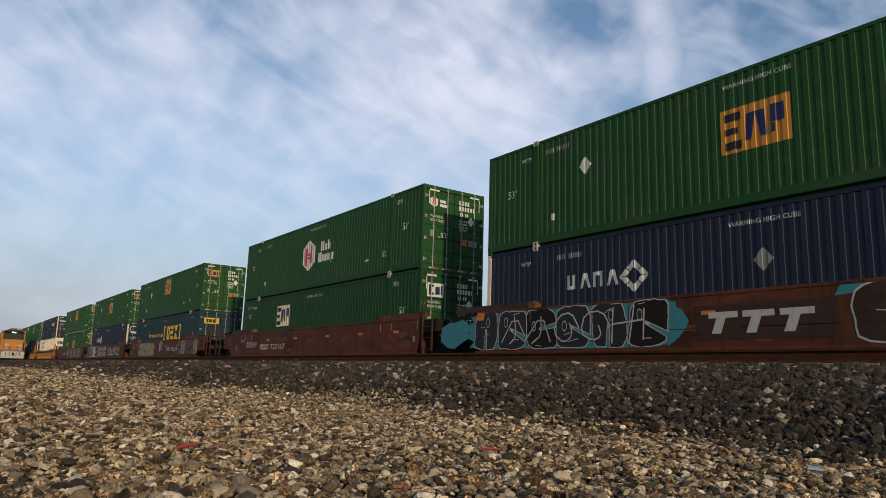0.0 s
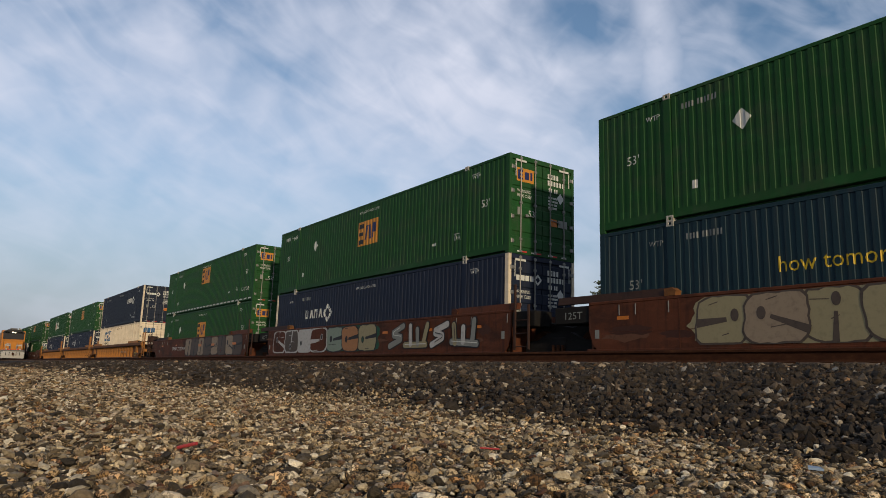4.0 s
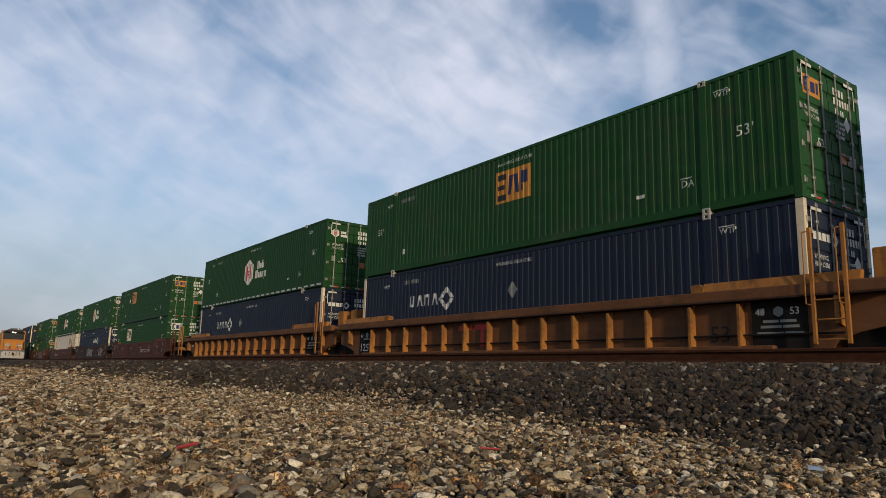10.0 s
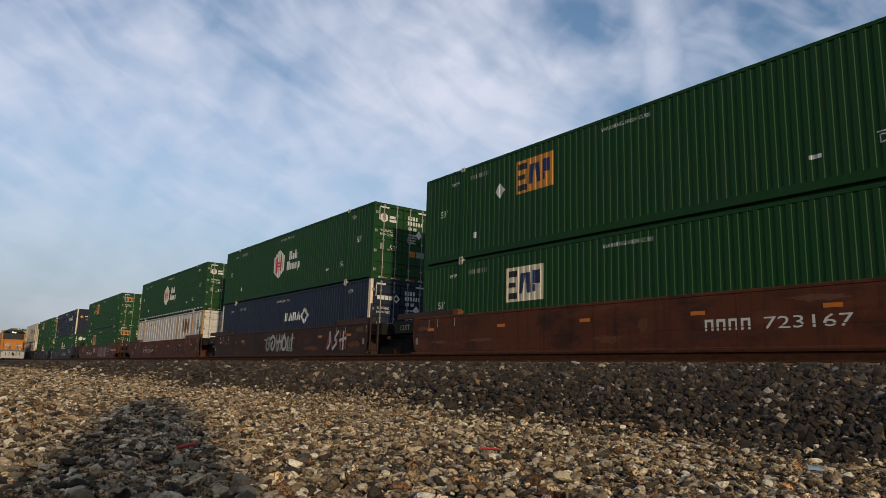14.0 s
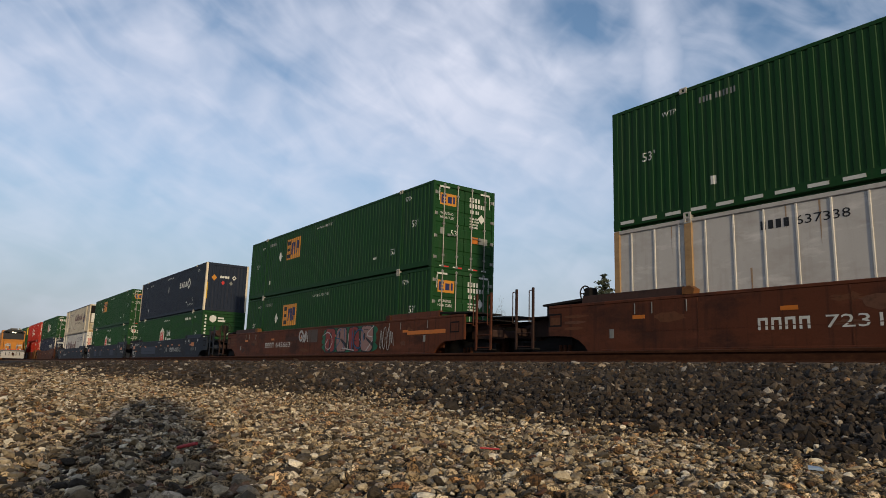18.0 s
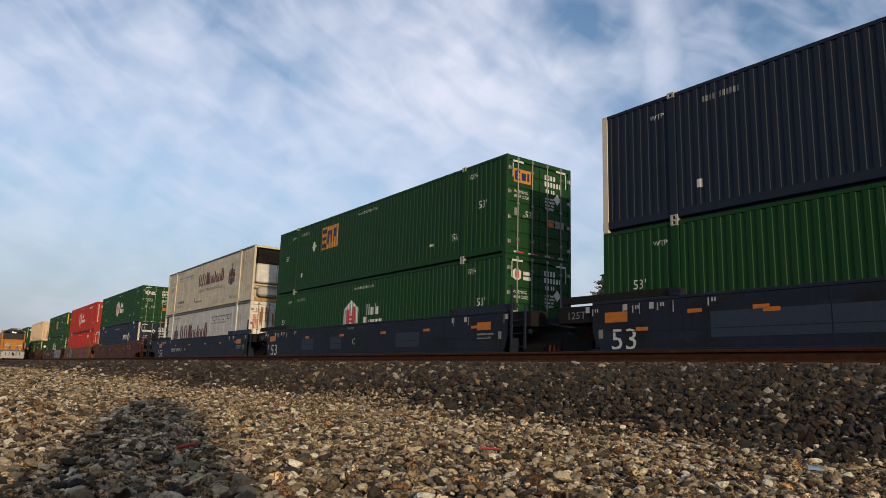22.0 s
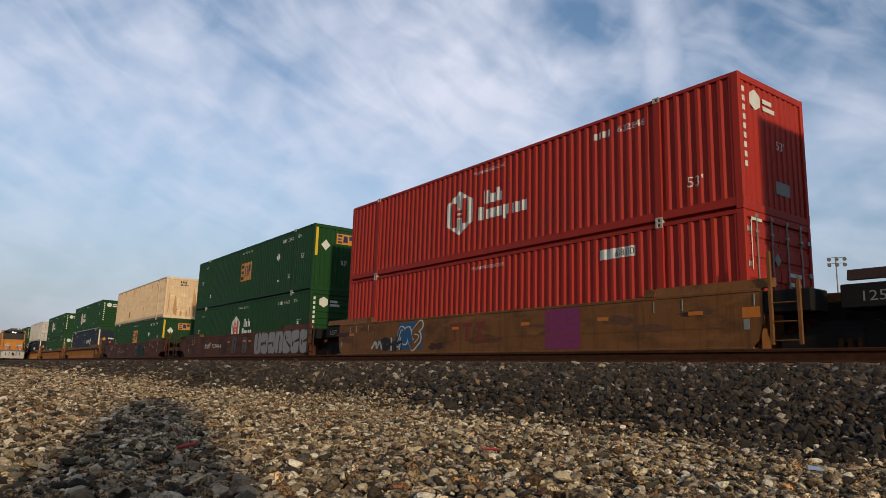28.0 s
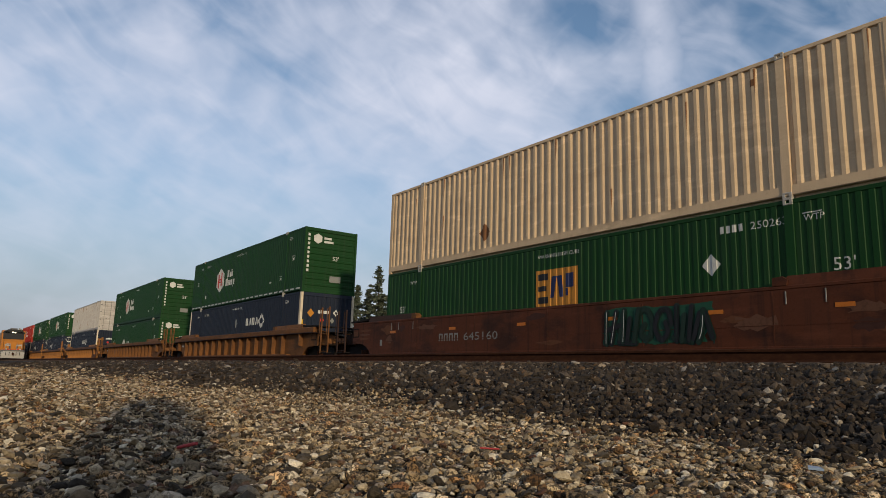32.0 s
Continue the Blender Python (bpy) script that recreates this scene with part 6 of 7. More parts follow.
    if not ribbed:
        tab = shared("seam_tab", STEEL, lambda: Geo().box(-0.012, 0.012, -0.012, 0.0, -0.12, 0.12, 0.003))
        for r in (-15.4, -14.95, -14.1, -2.0, -1.3, 0.25):
            part("seam_tab", tab, car, pose(u_of(r), -CY, z(1.74)))
        note = shared("tag_plate", GREY_MARK, lambda: Geo().box(-0.06, 0.06, -0.006, 0.0, -0.10, 0.10))
        for r, zz in ((-16.05, 1.22), (0.08, 1.30)):
            part("tag_plate", note, car, pose(u_of(r), -CY, z(zz)))
        part("side_weld", shared("side_weld", body, lambda: Geo().box(-HX + 0.4, HX - 0.4, -CY - 0.006, -CY, z(1.245), z(1.262))), car)
        for i in range(5):
            part("side_seam", shared("side_seam", body, lambda: Geo().box(-0.012, 0.012, -CY - 0.005, -CY, z(0.88), z(1.89))), car, pose(-HX + 2.3 + i * 2.9, 0, 0))
    me = shared("orange_reflector", ORANGE, lambda: Geo().box(-0.16, 0.16, -0.006, 0.0, -0.04, 0.04))
    for r in (-1.0, -3.4, -6.0, -9.0, -12.0, -15.3):
        if not ribbed and not (body is BLUE_CAR and r == -15.3):
            part("orange_reflector", me, car, pose(u_of(r), -CY - 0.003, z(1.56)))
    return car


RUST_PATCH = plain("worn orange-brown rust", (0.088, 0.034, 0.014), 0.75, worn=0.5)
DUST_PATCH = plain("pale dusty brown film", (0.092, 0.042, 0.024), 0.8, worn=0.5)
SOOT_PATCH = plain("dark greasy film", (0.040, 0.015, 0.009), 0.7, worn=0.4)


def weather(car, seed, left_coupled):
    """Ragged rust, dust and grease on a smooth side, most of it towards the ends."""
    rnd = random.Random(900 + seed)
    spots = [(rnd.choice((-15.4, -14.6, -1.6, -0.6)) + rnd.uniform(-0.7, 0.7), rnd.uniform(1.05, 1.75)) for i in range(6)] + [(rnd.uniform(-13.5, -2.5), rnd.uniform(1.0, 1.75)) for i in range(5)]
    for i, (r, zz) in enumerate(spots):
        wide, high, n = rnd.uniform(0.15, 0.75), rnd.uniform(0.05, 0.16), 16
        pts = [(u_of(r) + wide * math.cos(2 * math.pi * q / n) * rnd.uniform(0.55, 1.2), min(1.88, max(0.9, zz + high * math.sin(2 * math.pi * q / n) * rnd.uniform(0.4, 1.3)))) for q in range(n)]
        flat_mark(car, "weather_patch", fan(*pts), (RUST_PATCH, DUST_PATCH, SOOT_PATCH)[i % 3], lift=0.0022 + 0.0001 * i)
    if left_coupled:
        flat_mark(car, "hatch_plate", rect(-HX - 1.82, 1.47, -HX - 1.50, 1.66), RUST_PATCH, lift=0.005, key="hatch")
        for i in range(3):
            flat_mark(car, "rust_run", fan((-HX - 1.35, 1.36 + 0.14 * i), (-HX - 0.95, 1.34 + 0.14 * i), (-HX - 0.70 + 0.08 * i, 1.38 + 0.14 * i), (-HX - 0.9, 1.42 + 0.14 * i), (-HX - 1.34, 1.41 + 0.14 * i)), (RUST_PATCH, DUST_PATCH)[i % 2], lift=0.0034, key=("hatch", i))


def car_number(car, r, zz, digits, h=0.22, mat=WHITE, wide=1.55):
    flat_mark(car, "owner_bar", [q for i in range(4) for q in frame_shape([(u_of(r) + i * 0.255, zz), (u_of(r) + i * 0.255 + 0.19, zz), (u_of(r) + i * 0.255 + 0.19, zz + h), (u_of(r) + i * 0.255, zz + h)], [(u_of(r) + i * 0.255 + 0.05, zz), (u_of(r) + i * 0.255 + 0.14, zz), (u_of(r) + i * 0.255 + 0.14, zz + h - 0.05), (u_of(r) + i * 0.255 + 0.05, zz + h - 0.05)])], mat)
    flat_mark(car, "car_number", words(digits, u_of(r + 1.22), zz, h, wide), mat)


def black_panel(car, r, flip=False, y=-1.36):
    """A black data panel between ribs with white figures."""
    part("data_panel", shared("data_panel", BLACK, lambda: Geo().box(-0.52, 0.52, -CY + 0.16, -CY + 0.19, 0.80 - TR, 1.74 - TR)), car, pose(u_of(r), 0, 0), "black painted data panel")
    yy = -CY + 0.16
    a, b = ("48", "53") if flip else ("53", "48")
    for s, dx in ((a, -0.44), (b, 0.22)):
        flat_mark(car, "length_mark", words(s, u_of(r + dx), 1.46, 0.13), WHITE, yy)
    flat_mark(car, "panel_emblem", hexagon(u_of(r), 1.52, 0.18, 0.2), GREY_MARK, yy)
    if flip:
        flat_mark(car, "panel_bar", bars(u_of(r - 0.3), 1.32, 0.05, (0.3, 0.3), 0.5) + bars(u_of(r - 0.35), 1.22, 0.05, (0.4, 0.3), 0.5) + bars(u_of(r - 0.42), 1.10, 0.05, (0.5, 0.35), 0.5), GREY_MARK, yy)
    else:
        flat_mark(car, "data_mark", words("125T", u_of(r - 0.40), 0.96, 0.26, 0.82), WHITE, yy)
        flat_mark(car, "panel_bar", bars(u_of(r - 0.2), 1.36, 0.05, (0.3, 0.2), 0.5), GREY_MARK, yy)


# ---- the train, from its head (already past) to its tail ----
OFF = [231.09, 211.54, 187.98, 168.56, 149.19, 125.55, 105.95, 86.38, 62.85, 43.30, 23.58, 0.0, -23.60, -43.26, -62.68, -86.48, -105.68, -125.24, -148.94,
       -172.27, -195.83, -219.40, -240.6, -259.8, -278.9, -302.4, -322.0, -341.6]
TRAIN_X = [(0, -230.03), (2, -206.31), (4, -182.74), (6, -159.18), (8, -135.70), (10, -112.02), (12, -88.51), (14, -65.03), (16, -41.60), (18, -17.91), (20, 5.52),
           (22, 28.95), (24, 52.18), (26, 75.31), (28, 98.45), (30, 121.46), (32, 144.56)]
LOW_Z, TOP_Z = 0.704, 3.600
TRAIN = []


def load(i, upper, lower, car):
    for ob, zz in ((upper, TOP_Z), (lower, LOW_Z), (car, TR)):
        ob.location = (TRAIN_X[0][1] + OFF[i] - HX, TRAIN_TRACK, zz)
        TRAIN.append((ob, OFF[i] - HX, zz))


def coupled(i):
    right = i == 0 or OFF[i - 1] - OFF[i] > 21.5
    left = i + 1 >= len(OFF) or OFF[i] - OFF[i + 1] > 21.5
    return right, left


def brown(i, label="oxide brown well car with orange reflectors", body=None):
    car = well_car("smooth", body or BROWN, *coupled(i), label)
    if i < 19:
        weather(car, i, coupled(i)[1])
    return car


def build_train():
    A, B, C = -8.72, -11.75, -8.0
    # 0
    car = brown(0, "brown well car covered in black and turquoise spray paint")
    blocks(car, -16.4, -9.9, 0.90, 1.93, (CHAR, CHAR, BLACK), SILVER, 3, 6, CHAR, back=AQUA, rim=0.018, fat=0.47, void=AQUA)
    spray(car, -15.2, -10.6, 1.0, 1.85, SILVER, CHAR, 6, 5, thick=0.045)
    rough_edge = random.Random(17)
    for r, w in ((-17.3, 0.75), (-9.95, 0.45), (-13.2, 0.3)):
        pts = [(u_of(r) + w * math.cos(0.524 * q) * rough_edge.uniform(0.6, 1.15), 1.42 + 0.50 * math.sin(0.524 * q) * rough_edge.uniform(0.55, 1.0)) for q in range(12)]
        flat_mark(car, "spray_patch", fan(*pts), AQUA, lift=0.0052)
    flat_mark(car, "spray_patch", fan((u_of(-16.35), 1.74), (u_of(-15.95), 1.72), (u_of(-15.9), 1.92), (u_of(-16.2), 1.95)), ORANGE, lift=0.028)
    flat_mark(car, "owner_ground", rect(u_of(-9.3), 1.02, u_of(-6.55), 1.70), BROWN_DARK, lift=0.006)
    flat_mark(car, "owner_bar", sum((fan((u_of(-9.0) + i * 0.72 + 0.06, 1.14), (u_of(-9.0) + i * 0.72 + 0.26, 1.14), (u_of(-9.0) + i * 0.72 + 0.40, 1.52), (u_of(-9.0) + i * 0.72 + 0.20, 1.52)) + rect(u_of(-9.0) + i * 0.72, 1.44, u_of(-9.0) + i * 0.72 + 0.62, 1.56) for i in range(3)), []), SILVER, lift=0.010)
    blocks(car, -6.3, -2.0, 0.90, 1.92, (BROWN_DARK, CHAR, AQUA), SILVER, 4, 3, AQUA, rim=0.025, void=AQUA)
    flat_mark(car, "spray_patch", fan((u_of(-6.6), 1.72), (u_of(-5.2), 1.80), (u_of(-5.3), 1.93), (u_of(-6.5), 1.90)), AQUA, lift=0.005)
    load(0, badge_box(A, GREEN_SUNLIT, logo_z=1.16), ring_box(), car)
    # 1
    car = brown(1)
    car_number(car, -12.87, 1.12, "723167", 0.24)
    flat_mark(car, "length_mark", words("53", u_of(-15.75), 0.94, 0.22), CHAR)
    spray(car, -14.7, -13.3, 1.22, 1.52, SILVER, BROWN, 5, 7, thick=0.16)
    load(1, hex_box(GREEN_SUNLIT), badge_box(-11.8, ground=WHITE, diamond=None, logo_z=1.46, num=-15.57, len_z=1.97), car)
    # 2
    car = brown(2, "brown well car with a khaki spray-painted panel")
    blocks(car, -13.4, -9.2, 0.92, 1.88, (KHAKI, BEIGE, KHAKI), TAUPE, 8, 4, TAUPE, back=KHAKI, rim=0.03)
    spray(car, -7.6, -6.8, 1.2, 1.9, SILVER, BROWN, 9, 3)
    car_number(car, -5.85, 1.24, "732284", 0.21)
    blocks(car, -3.2, 0.9, 0.95, 1.88, (TAUPE, BEIGE, TAUPE), BROWN_DARK, 10, 5, BEIGE)
    load(2, badge_box(A, GREEN_SUNLIT), blue_gold_box(), car)
    # 3
    car = brown(3, "brown well car with pale spray-painted blocks")
    blocks(car, -15.6, -10.4, 0.94, 1.90, (BROWN, TAUPE, SILVER), SILVER, 12, 4, CHAR, back=BROWN, rim=0.05)
    blocks(car, -10.3, -6.6, 0.94, 1.90, (MINT, PEACH, KHAKI), CHAR, 14, 3, JADE, back=JADE)
    spray(car, -5.9, -1.1, 1.0, 1.86, (GREY_MARK, KHAKI, SILVER), CHAR, 13, 4)
    load(3, badge_box(A, GREEN_SUNLIT, logo_z=1.30, num=-15.6, digits="644032"), ring_box(logo_r=-12.99, diamond=None), car)
    # 4
    car = brown(4, "brown well car with a row of grey and white spray-painted letters")
    blocks(car, -9.9, -0.3, 0.90, 1.93, (BEIGE, TAUPE, BEIGE, TAUPE), CHAR, 21, 8, BRICK_INK)
    for r in (-7.3, -5.0, -1.6):
        flat_mark(car, "orange_plate", rect(u_of(r), 1.42, u_of(r + 0.55), 1.54), ORANGE, lift=0.03)
    car_number(car, -12.87, 1.24, "732284", 0.2)
    c = badge_box(A, GREEN_SUNLIT, dashed=True)
    side_mark("lift_writing", words("TOP LIFT ONLY", u_of(-1.75), 0.62, 0.17, 1.2), WHITE, c, -HY + 0.006, True)
    load(4, c, badge_box(A, GREEN_SUNLIT, logo_z=1.22), car)
    # 5 to 7: ribbed yellow cars
    tops = (lambda: ring_box(SLATE, True, logo_r=-5.42, diamond=None, logo_z=1.74, top_r=-3.39), lambda: badge_box(A, GREEN_SUNLIT, diamond=None, logo_z=1.45), lambda: hex_box(dashed=True))
    lows = (bone_box, lambda: ring_box(logo_r=-13.05), lambda: ring_box(logo_r=-13.05, diamond=-9.4))
    for i in (5, 6, 7):
        car = well_car("ribbed", YELLOW_CAR, *coupled(i), "ribbed faded yellow well car with soiled brown panels")
        if i < 7:
            black_panel(car, -15.60)
        if i > 5:
            black_panel(car, -0.55, True)
        flat_mark(car, "length_mark", words("53", u_of(-1.95), 0.98, 0.32), CHAR, -1.36)
        if i == 6:
            for x in (-10.0, -9.2):
                flat_mark(car, "faded_bar", rect(u_of(x), 1.0, u_of(x + 0.14), 1.6) + rect(u_of(x - 0.25), 1.5, u_of(x + 0.4), 1.64), CRIMSON, -1.36)
        if i == 5:
            car_number(car, -4.6, 1.20, "732284", 0.15, GREY_MARK, 0.85)
            flat_mark(car, "notice_plate", rect(u_of(-0.55), 0.95, u_of(-0.12), 1.24), LEMON, -1.36)
            flat_mark(car, "notice_face", rect(u_of(-0.50), 1.0, u_of(-0.17), 1.19), CHAR, -1.36, 0.008)
            flat_mark(car, "round_mark", hexagon(u_of(0.12), 1.16, 0.13, 0.14), GREY_MARK, -1.36)
            brake_wheel(car, HX + 3.55, 2.05 - TR)
            part("valve_box", Geo().box(HX + 1.6, HX + 2.2, -1.0, -0.4, 2.02 - TR, 2.45 - TR, 0.02).mesh("valve_box", BROWN_DARK), car)
        load(i, tops[i - 5](), lows[i - 5](), car)
    # 8 to 10
    car = brown(8)
    car_number(car, -5.85, 1.20, "723167", 0.22)
    load(8, badge_box(B), badge_box(-12.1, ground=WHITE, diamond=None, logo_z=1.50), car)
    car = brown(9, "soiled brown well car with grey spray scrawls", BROWN_DARK)
    spray(car, -9.0, -6.0, 1.0, 1.8, (GREY_MARK, SILVER), CHAR, 31, 5)
    spray(car, -2.8, -1.2, 1.0, 1.8, (PINK, SILVER), CHAR, 32, 3)
    load(9, hex_box(), ring_box(logo_r=-7.6, diamond=None), car)
    car = brown(10)
    car_number(car, -12.6, 1.18, "723167", 0.22, wide=1.5)
    spray(car, -4.4, -2.9, 1.16, 1.50, BROWN, BROWN_DARK, 33, 5)
    brake_wheel(car, -HX - 1.15, 2.26 - TR, -1.0, 0.2)
    load(10, hex_box(dashed=True), panel_box(), car)
    # 11
    car = brown(11, "brown single well car with a green and red spray-painted panel")
    blocks(car, -6.8, -3.0, 0.92, 1.86, (PINK, ROSE_GREY, PINK, ROSE_GREY), CHAR, 41, 4, MALACHITE, back=MALACHITE, fat=0.41)
    spray(car, -6.9, -2.9, 0.95, 1.85, (SILVER, SKYBLUE), CHAR, 44, 5, thick=0.05)
    flat_mark(car, "spray_patch", rect(u_of(-8.35), 1.35, u_of(-7.45), 1.85), TAUPE)
    spray(car, -2.6, -1.7, 0.95, 1.8, SILVER, BROWN, 42, 4, thick=0.12)
    spray(car, -9.2, -8.3, 1.35, 1.95, SILVER, BROWN, 43, 2)
    car_number(car, -12.85, 1.20, "645663", 0.22)
    flat_mark(car, "orange_smear", rect(u_of(-0.9), 1.44, u_of(1.2), 1.56), ORANGE)
    load(11, badge_box(B), badge_box(-11.67, logo_z=1.46), car)
    # 12 to 14: dark blue cars
    for i in (12, 13, 14):
        car = well_car("smooth", BLUE_CAR, *coupled(i), "dark blue-grey well car with orange reflectors")
        flat_mark(car, "length_mark", words("53", u_of(-15.73), 0.86, 0.46, 0.68), WHITE)
        flat_mark(car, "orange_plate", rect(u_of(-15.92), 1.47, u_of(-15.28), 1.70), ORANGE, lift=0.008, key="left")
        for j, (r, zz) in enumerate(((-16.3, 1.64), (-15.15, 1.66), (-14.5, 1.68), (-13.3, 1.70))):
            flat_mark(car, "clearance_mark", rect(u_of(r), zz, u_of(r) + 0.035, zz + 0.16) + code_bars(u_of(r) + 0.08, zz + 0.08, 0.08, (2,), 0.8), SILVER, key=("left", j))
        if i == 12:
            car_number(car, -5.53, 1.18, "888312", 0.25, WHITE, 1.25)
            flat_mark(car, "unit_letter", words("B", u_of(-6.40), 1.17, 0.26), WHITE)
            flat_mark(car, "round_emblem", [((u_of(-6.70) + a * math.cos(k * 0.3927), 1.32 + a * math.sin(k * 0.3927)), (u_of(-6.70) + b * math.cos(k * 0.3927 + w), 1.32 + b * math.sin(k * 0.3927 + w)), (u_of(-6.70) + c2 * math.cos(k * 0.3927 + 0.3927), 1.32 + c2 * math.sin(k * 0.3927 + 0.3927))) for k in range(16) for a, b, c2, w in ((0.15, 0.18, 0.18, 0), (0.15, 0.15, 0.18, 0.3927))], GREY_MARK)
            flat_mark(car, "writing_bar", bars(u_of(-8.23), 1.36, 0.04, (0.22, 0.2, 0.25), 3.0), GREY_MARK)
            flat_mark(car, "writing_bar", bars(u_of(-8.7), 1.80, 0.05, (0.25, 0.5), 0.5), GREY_MARK)
            for r in (-14.9, -13.6, -12.2, -7.82, -5.0):
                part("orange_reflector", shared("orange_reflector", ORANGE, lambda: Geo().box(-0.16, 0.16, -0.006, 0.0, -0.04, 0.04)), car, pose(u_of(r), -CY - 0.003, (1.30 if r == -14.9 else 1.62) - TR))
        else:
            if i == 14:
                car_number(car, -12.9, 1.18, "888312", 0.19, WHITE, 1.1)
            else:
                for r, w in ((-12.5, 1.1), (-9.9, 0.9), (-5.2, 1.4)):
                    flat_mark(car, "patch", rect(u_of(r), 1.06, u_of(r + w), 1.52), plain("worn blue patch", (0.020, 0.028, 0.046), 0.6), lift=0.003)
                flat_mark(car, "writing_bar", code_bars(u_of(-8.5), 1.76, 0.07, (4, 6)), GREY_MARK)
            flat_mark(car, "unit_letter", words("C" if i == 13 else "A", u_of(-8.15 if i == 13 else -9.98), 1.2, 0.22), WHITE)
        for j, r in enumerate((-16.5, -15.4, -14.7, -2.1, -1.5, 0.3)):
            flat_mark(car, "small_plate", rect(u_of(r), 1.72, u_of(r + 0.12), 1.86), SILVER, key=j)
        if i == 12:
            flat_mark(car, "patch", rect(u_of(-13.25), 1.08, u_of(-9.2), 1.58), plain("worn blue patch", (0.022, 0.030, 0.050), 0.6), key=0)
        flat_mark(car, "orange_plate", rect(u_of(-0.9), 1.46, u_of(-0.3), 1.68), ORANGE, key=1)
        flat_mark(car, "writing_bar", bars(u_of(-0.9), 1.32, 0.05, (0.4, 0.3), 0.5) + bars(u_of(-0.9), 1.22, 0.05, (0.6,), 0.5), GREY_MARK, key=2)
        if i == 12:
            brake_wheel(car, HX + 2.85, 2.45 - TR)
            part("air_reservoir", Geo().rod((HX + 1.0, -0.9, 2.20 - TR), (HX + 2.0, -0.9, 2.20 - TR), 0.16, 14).mesh("air_reservoir", BROWN_DARK), car)
        load(i, (lambda: ring_box(SLATE, True, "front", logo_r=-5.5, diamond=-8.22, logo_z=1.72, top_r=-3.45), lambda: badge_box(B), lambda: reefer_box(True, True))[i - 12](),
             (lambda: hex_box(end="front", logo_r=-8.85, num=-3.5, digits="648675"), lambda: hex_box(logo_r=-8.85), lambda: reefer_box(False, False))[i - 12](), car)
    # 15 to 17
    car = brown(15)
    brake_wheel(car, HX + 2.85, 2.45 - TR)
    part("air_reservoir", Geo().rod((HX + 1.0, -0.9, 2.20 - TR), (HX + 2.0, -0.9, 2.20 - TR), 0.16, 14).mesh("air_reservoir", BROWN_DARK), car)
    load(15, hex_box(), ring_box(white_posts=True, logo_r=-5.4, diamond=None), car)
    car = brown(16, "tan ochre well car with blue and plum spray paint", TAN_CAR)
    spray(car, -13.74, -12.0, 0.92, 1.4, (SILVER, CHAR), CHAR, 51, 3)
    spray(car, -12.1, -10.65, 0.95, 1.86, (SKYBLUE, TAN_CAR), WHITE, 55, 2, thick=0.34, back=SKYBLUE)
    flat_mark(car, "plum_patch", rect(u_of(-5.27), 0.9, u_of(-4.1), 1.88), PLUM)
    x, dull = u_of(-9.27), BRICK_INK
    for i in range(2):
        flat_mark(car, "emblem_bar", rect(x + i * 0.58, 1.58, x + i * 0.58 + 0.5, 1.70) + rect(x + i * 0.58 + 0.18, 1.18, x + i * 0.58 + 0.32, 1.58), dull)
    flat_mark(car, "emblem_bar", fan((x + 1.14, 1.18), (x + 1.68, 1.18), (x + 1.41, 1.44)) + fan((x + 1.14, 1.70), (x + 1.41, 1.44), (x + 1.68, 1.70)), dull)
    flat_mark(car, "orange_plate", rect(u_of(0.0), 1.42, u_of(0.36), 1.62), ORANGE)
    load(16, red_box("front", True), red_box("doors", False), car)
    car = brown(17, "brown well car with large silver spray-painted letters")
    blocks(car, -5.35, 0.6, 0.90, 1.93, (DULL_SILVER,), CHAR, 61, 7, BROWN, rim=0.022, void=BROWN, fat=0.50)
    flat_mark(car, "spray_patch", rect(u_of(-3.6), 1.70, u_of(-2.2), 1.90), TAN_CAR, lift=0.005)
    flat_mark(car, "spray_patch", rect(u_of(-0.9), 1.25, u_of(0.9), 1.88), TAN_CAR, lift=0.005)
    blocks(car, -8.5, -6.3, 0.96, 1.82, (TAUPE, BROWN, TAUPE), BROWN_DARK, 62, 3, MOSS)
    flat_mark(car, "orange_plate", rect(u_of(-6.9), 1.52, u_of(-6.45), 1.62), ORANGE, lift=0.03)
    car_number(car, -12.93, 1.28, "727414", 0.22)
    load(17, badge_box(A, end="front", logo_z=1.12, diamond=-3.8, num=-3.4, digits="269306"), hex_box(end="front", logo_r=-8.9, logo_z=1.55, num=-3.4, digits="645556"), car)
    # 18
    car = brown(18, "brown single well car with a dark green spray patch")
    spray(car, -6.2, -3.5, 0.95, 1.80, (MOSS, CHAR), MOSS, 71, 6, back=JADE)
    car_number(car, -12.66, 1.20, "645160", 0.22, GREY_MARK, 1.5)
    load(18, cream_box(), badge_box(A, end="front", diamond=-3.62, num=-3.4, logo_z=1.30, digits="250263"), car)
    # 19 to 22: ribbed cars
    tops = (lambda: hex_box(end="front", dashed=True, logo_r=-11.1), lambda: hex_box(end="front", logo_r=-11.1), lambda: cream_box("doors", True), lambda: hex_box(end="front"))
    lows = (lambda: ring_box(SLATE, True, "front", logo_r=-6.5), lambda: hex_box(end="front", logo_r=-11.1, logo_z=1.0), lambda: ring_box(SLATE, True, "front", logo_r=-8.0), lambda: ring_box(SLATE, False))
    for i in range(19, 23):
        car = well_car("ribbed", TAN_CAR if i < 21 else YELLOW_CAR, *coupled(i), "ribbed brown-yellow well car")
        load(i, tops[i - 19](), lows[i - 19](), car)
    # the far tail
    load(23, hex_box(), ring_box(SLATE, False), well_car("ribbed", YELLOW_CAR, *coupled(23), "ribbed brown-yellow well car"))
    load(24, red_box("front", True), ring_box(), brown(24))
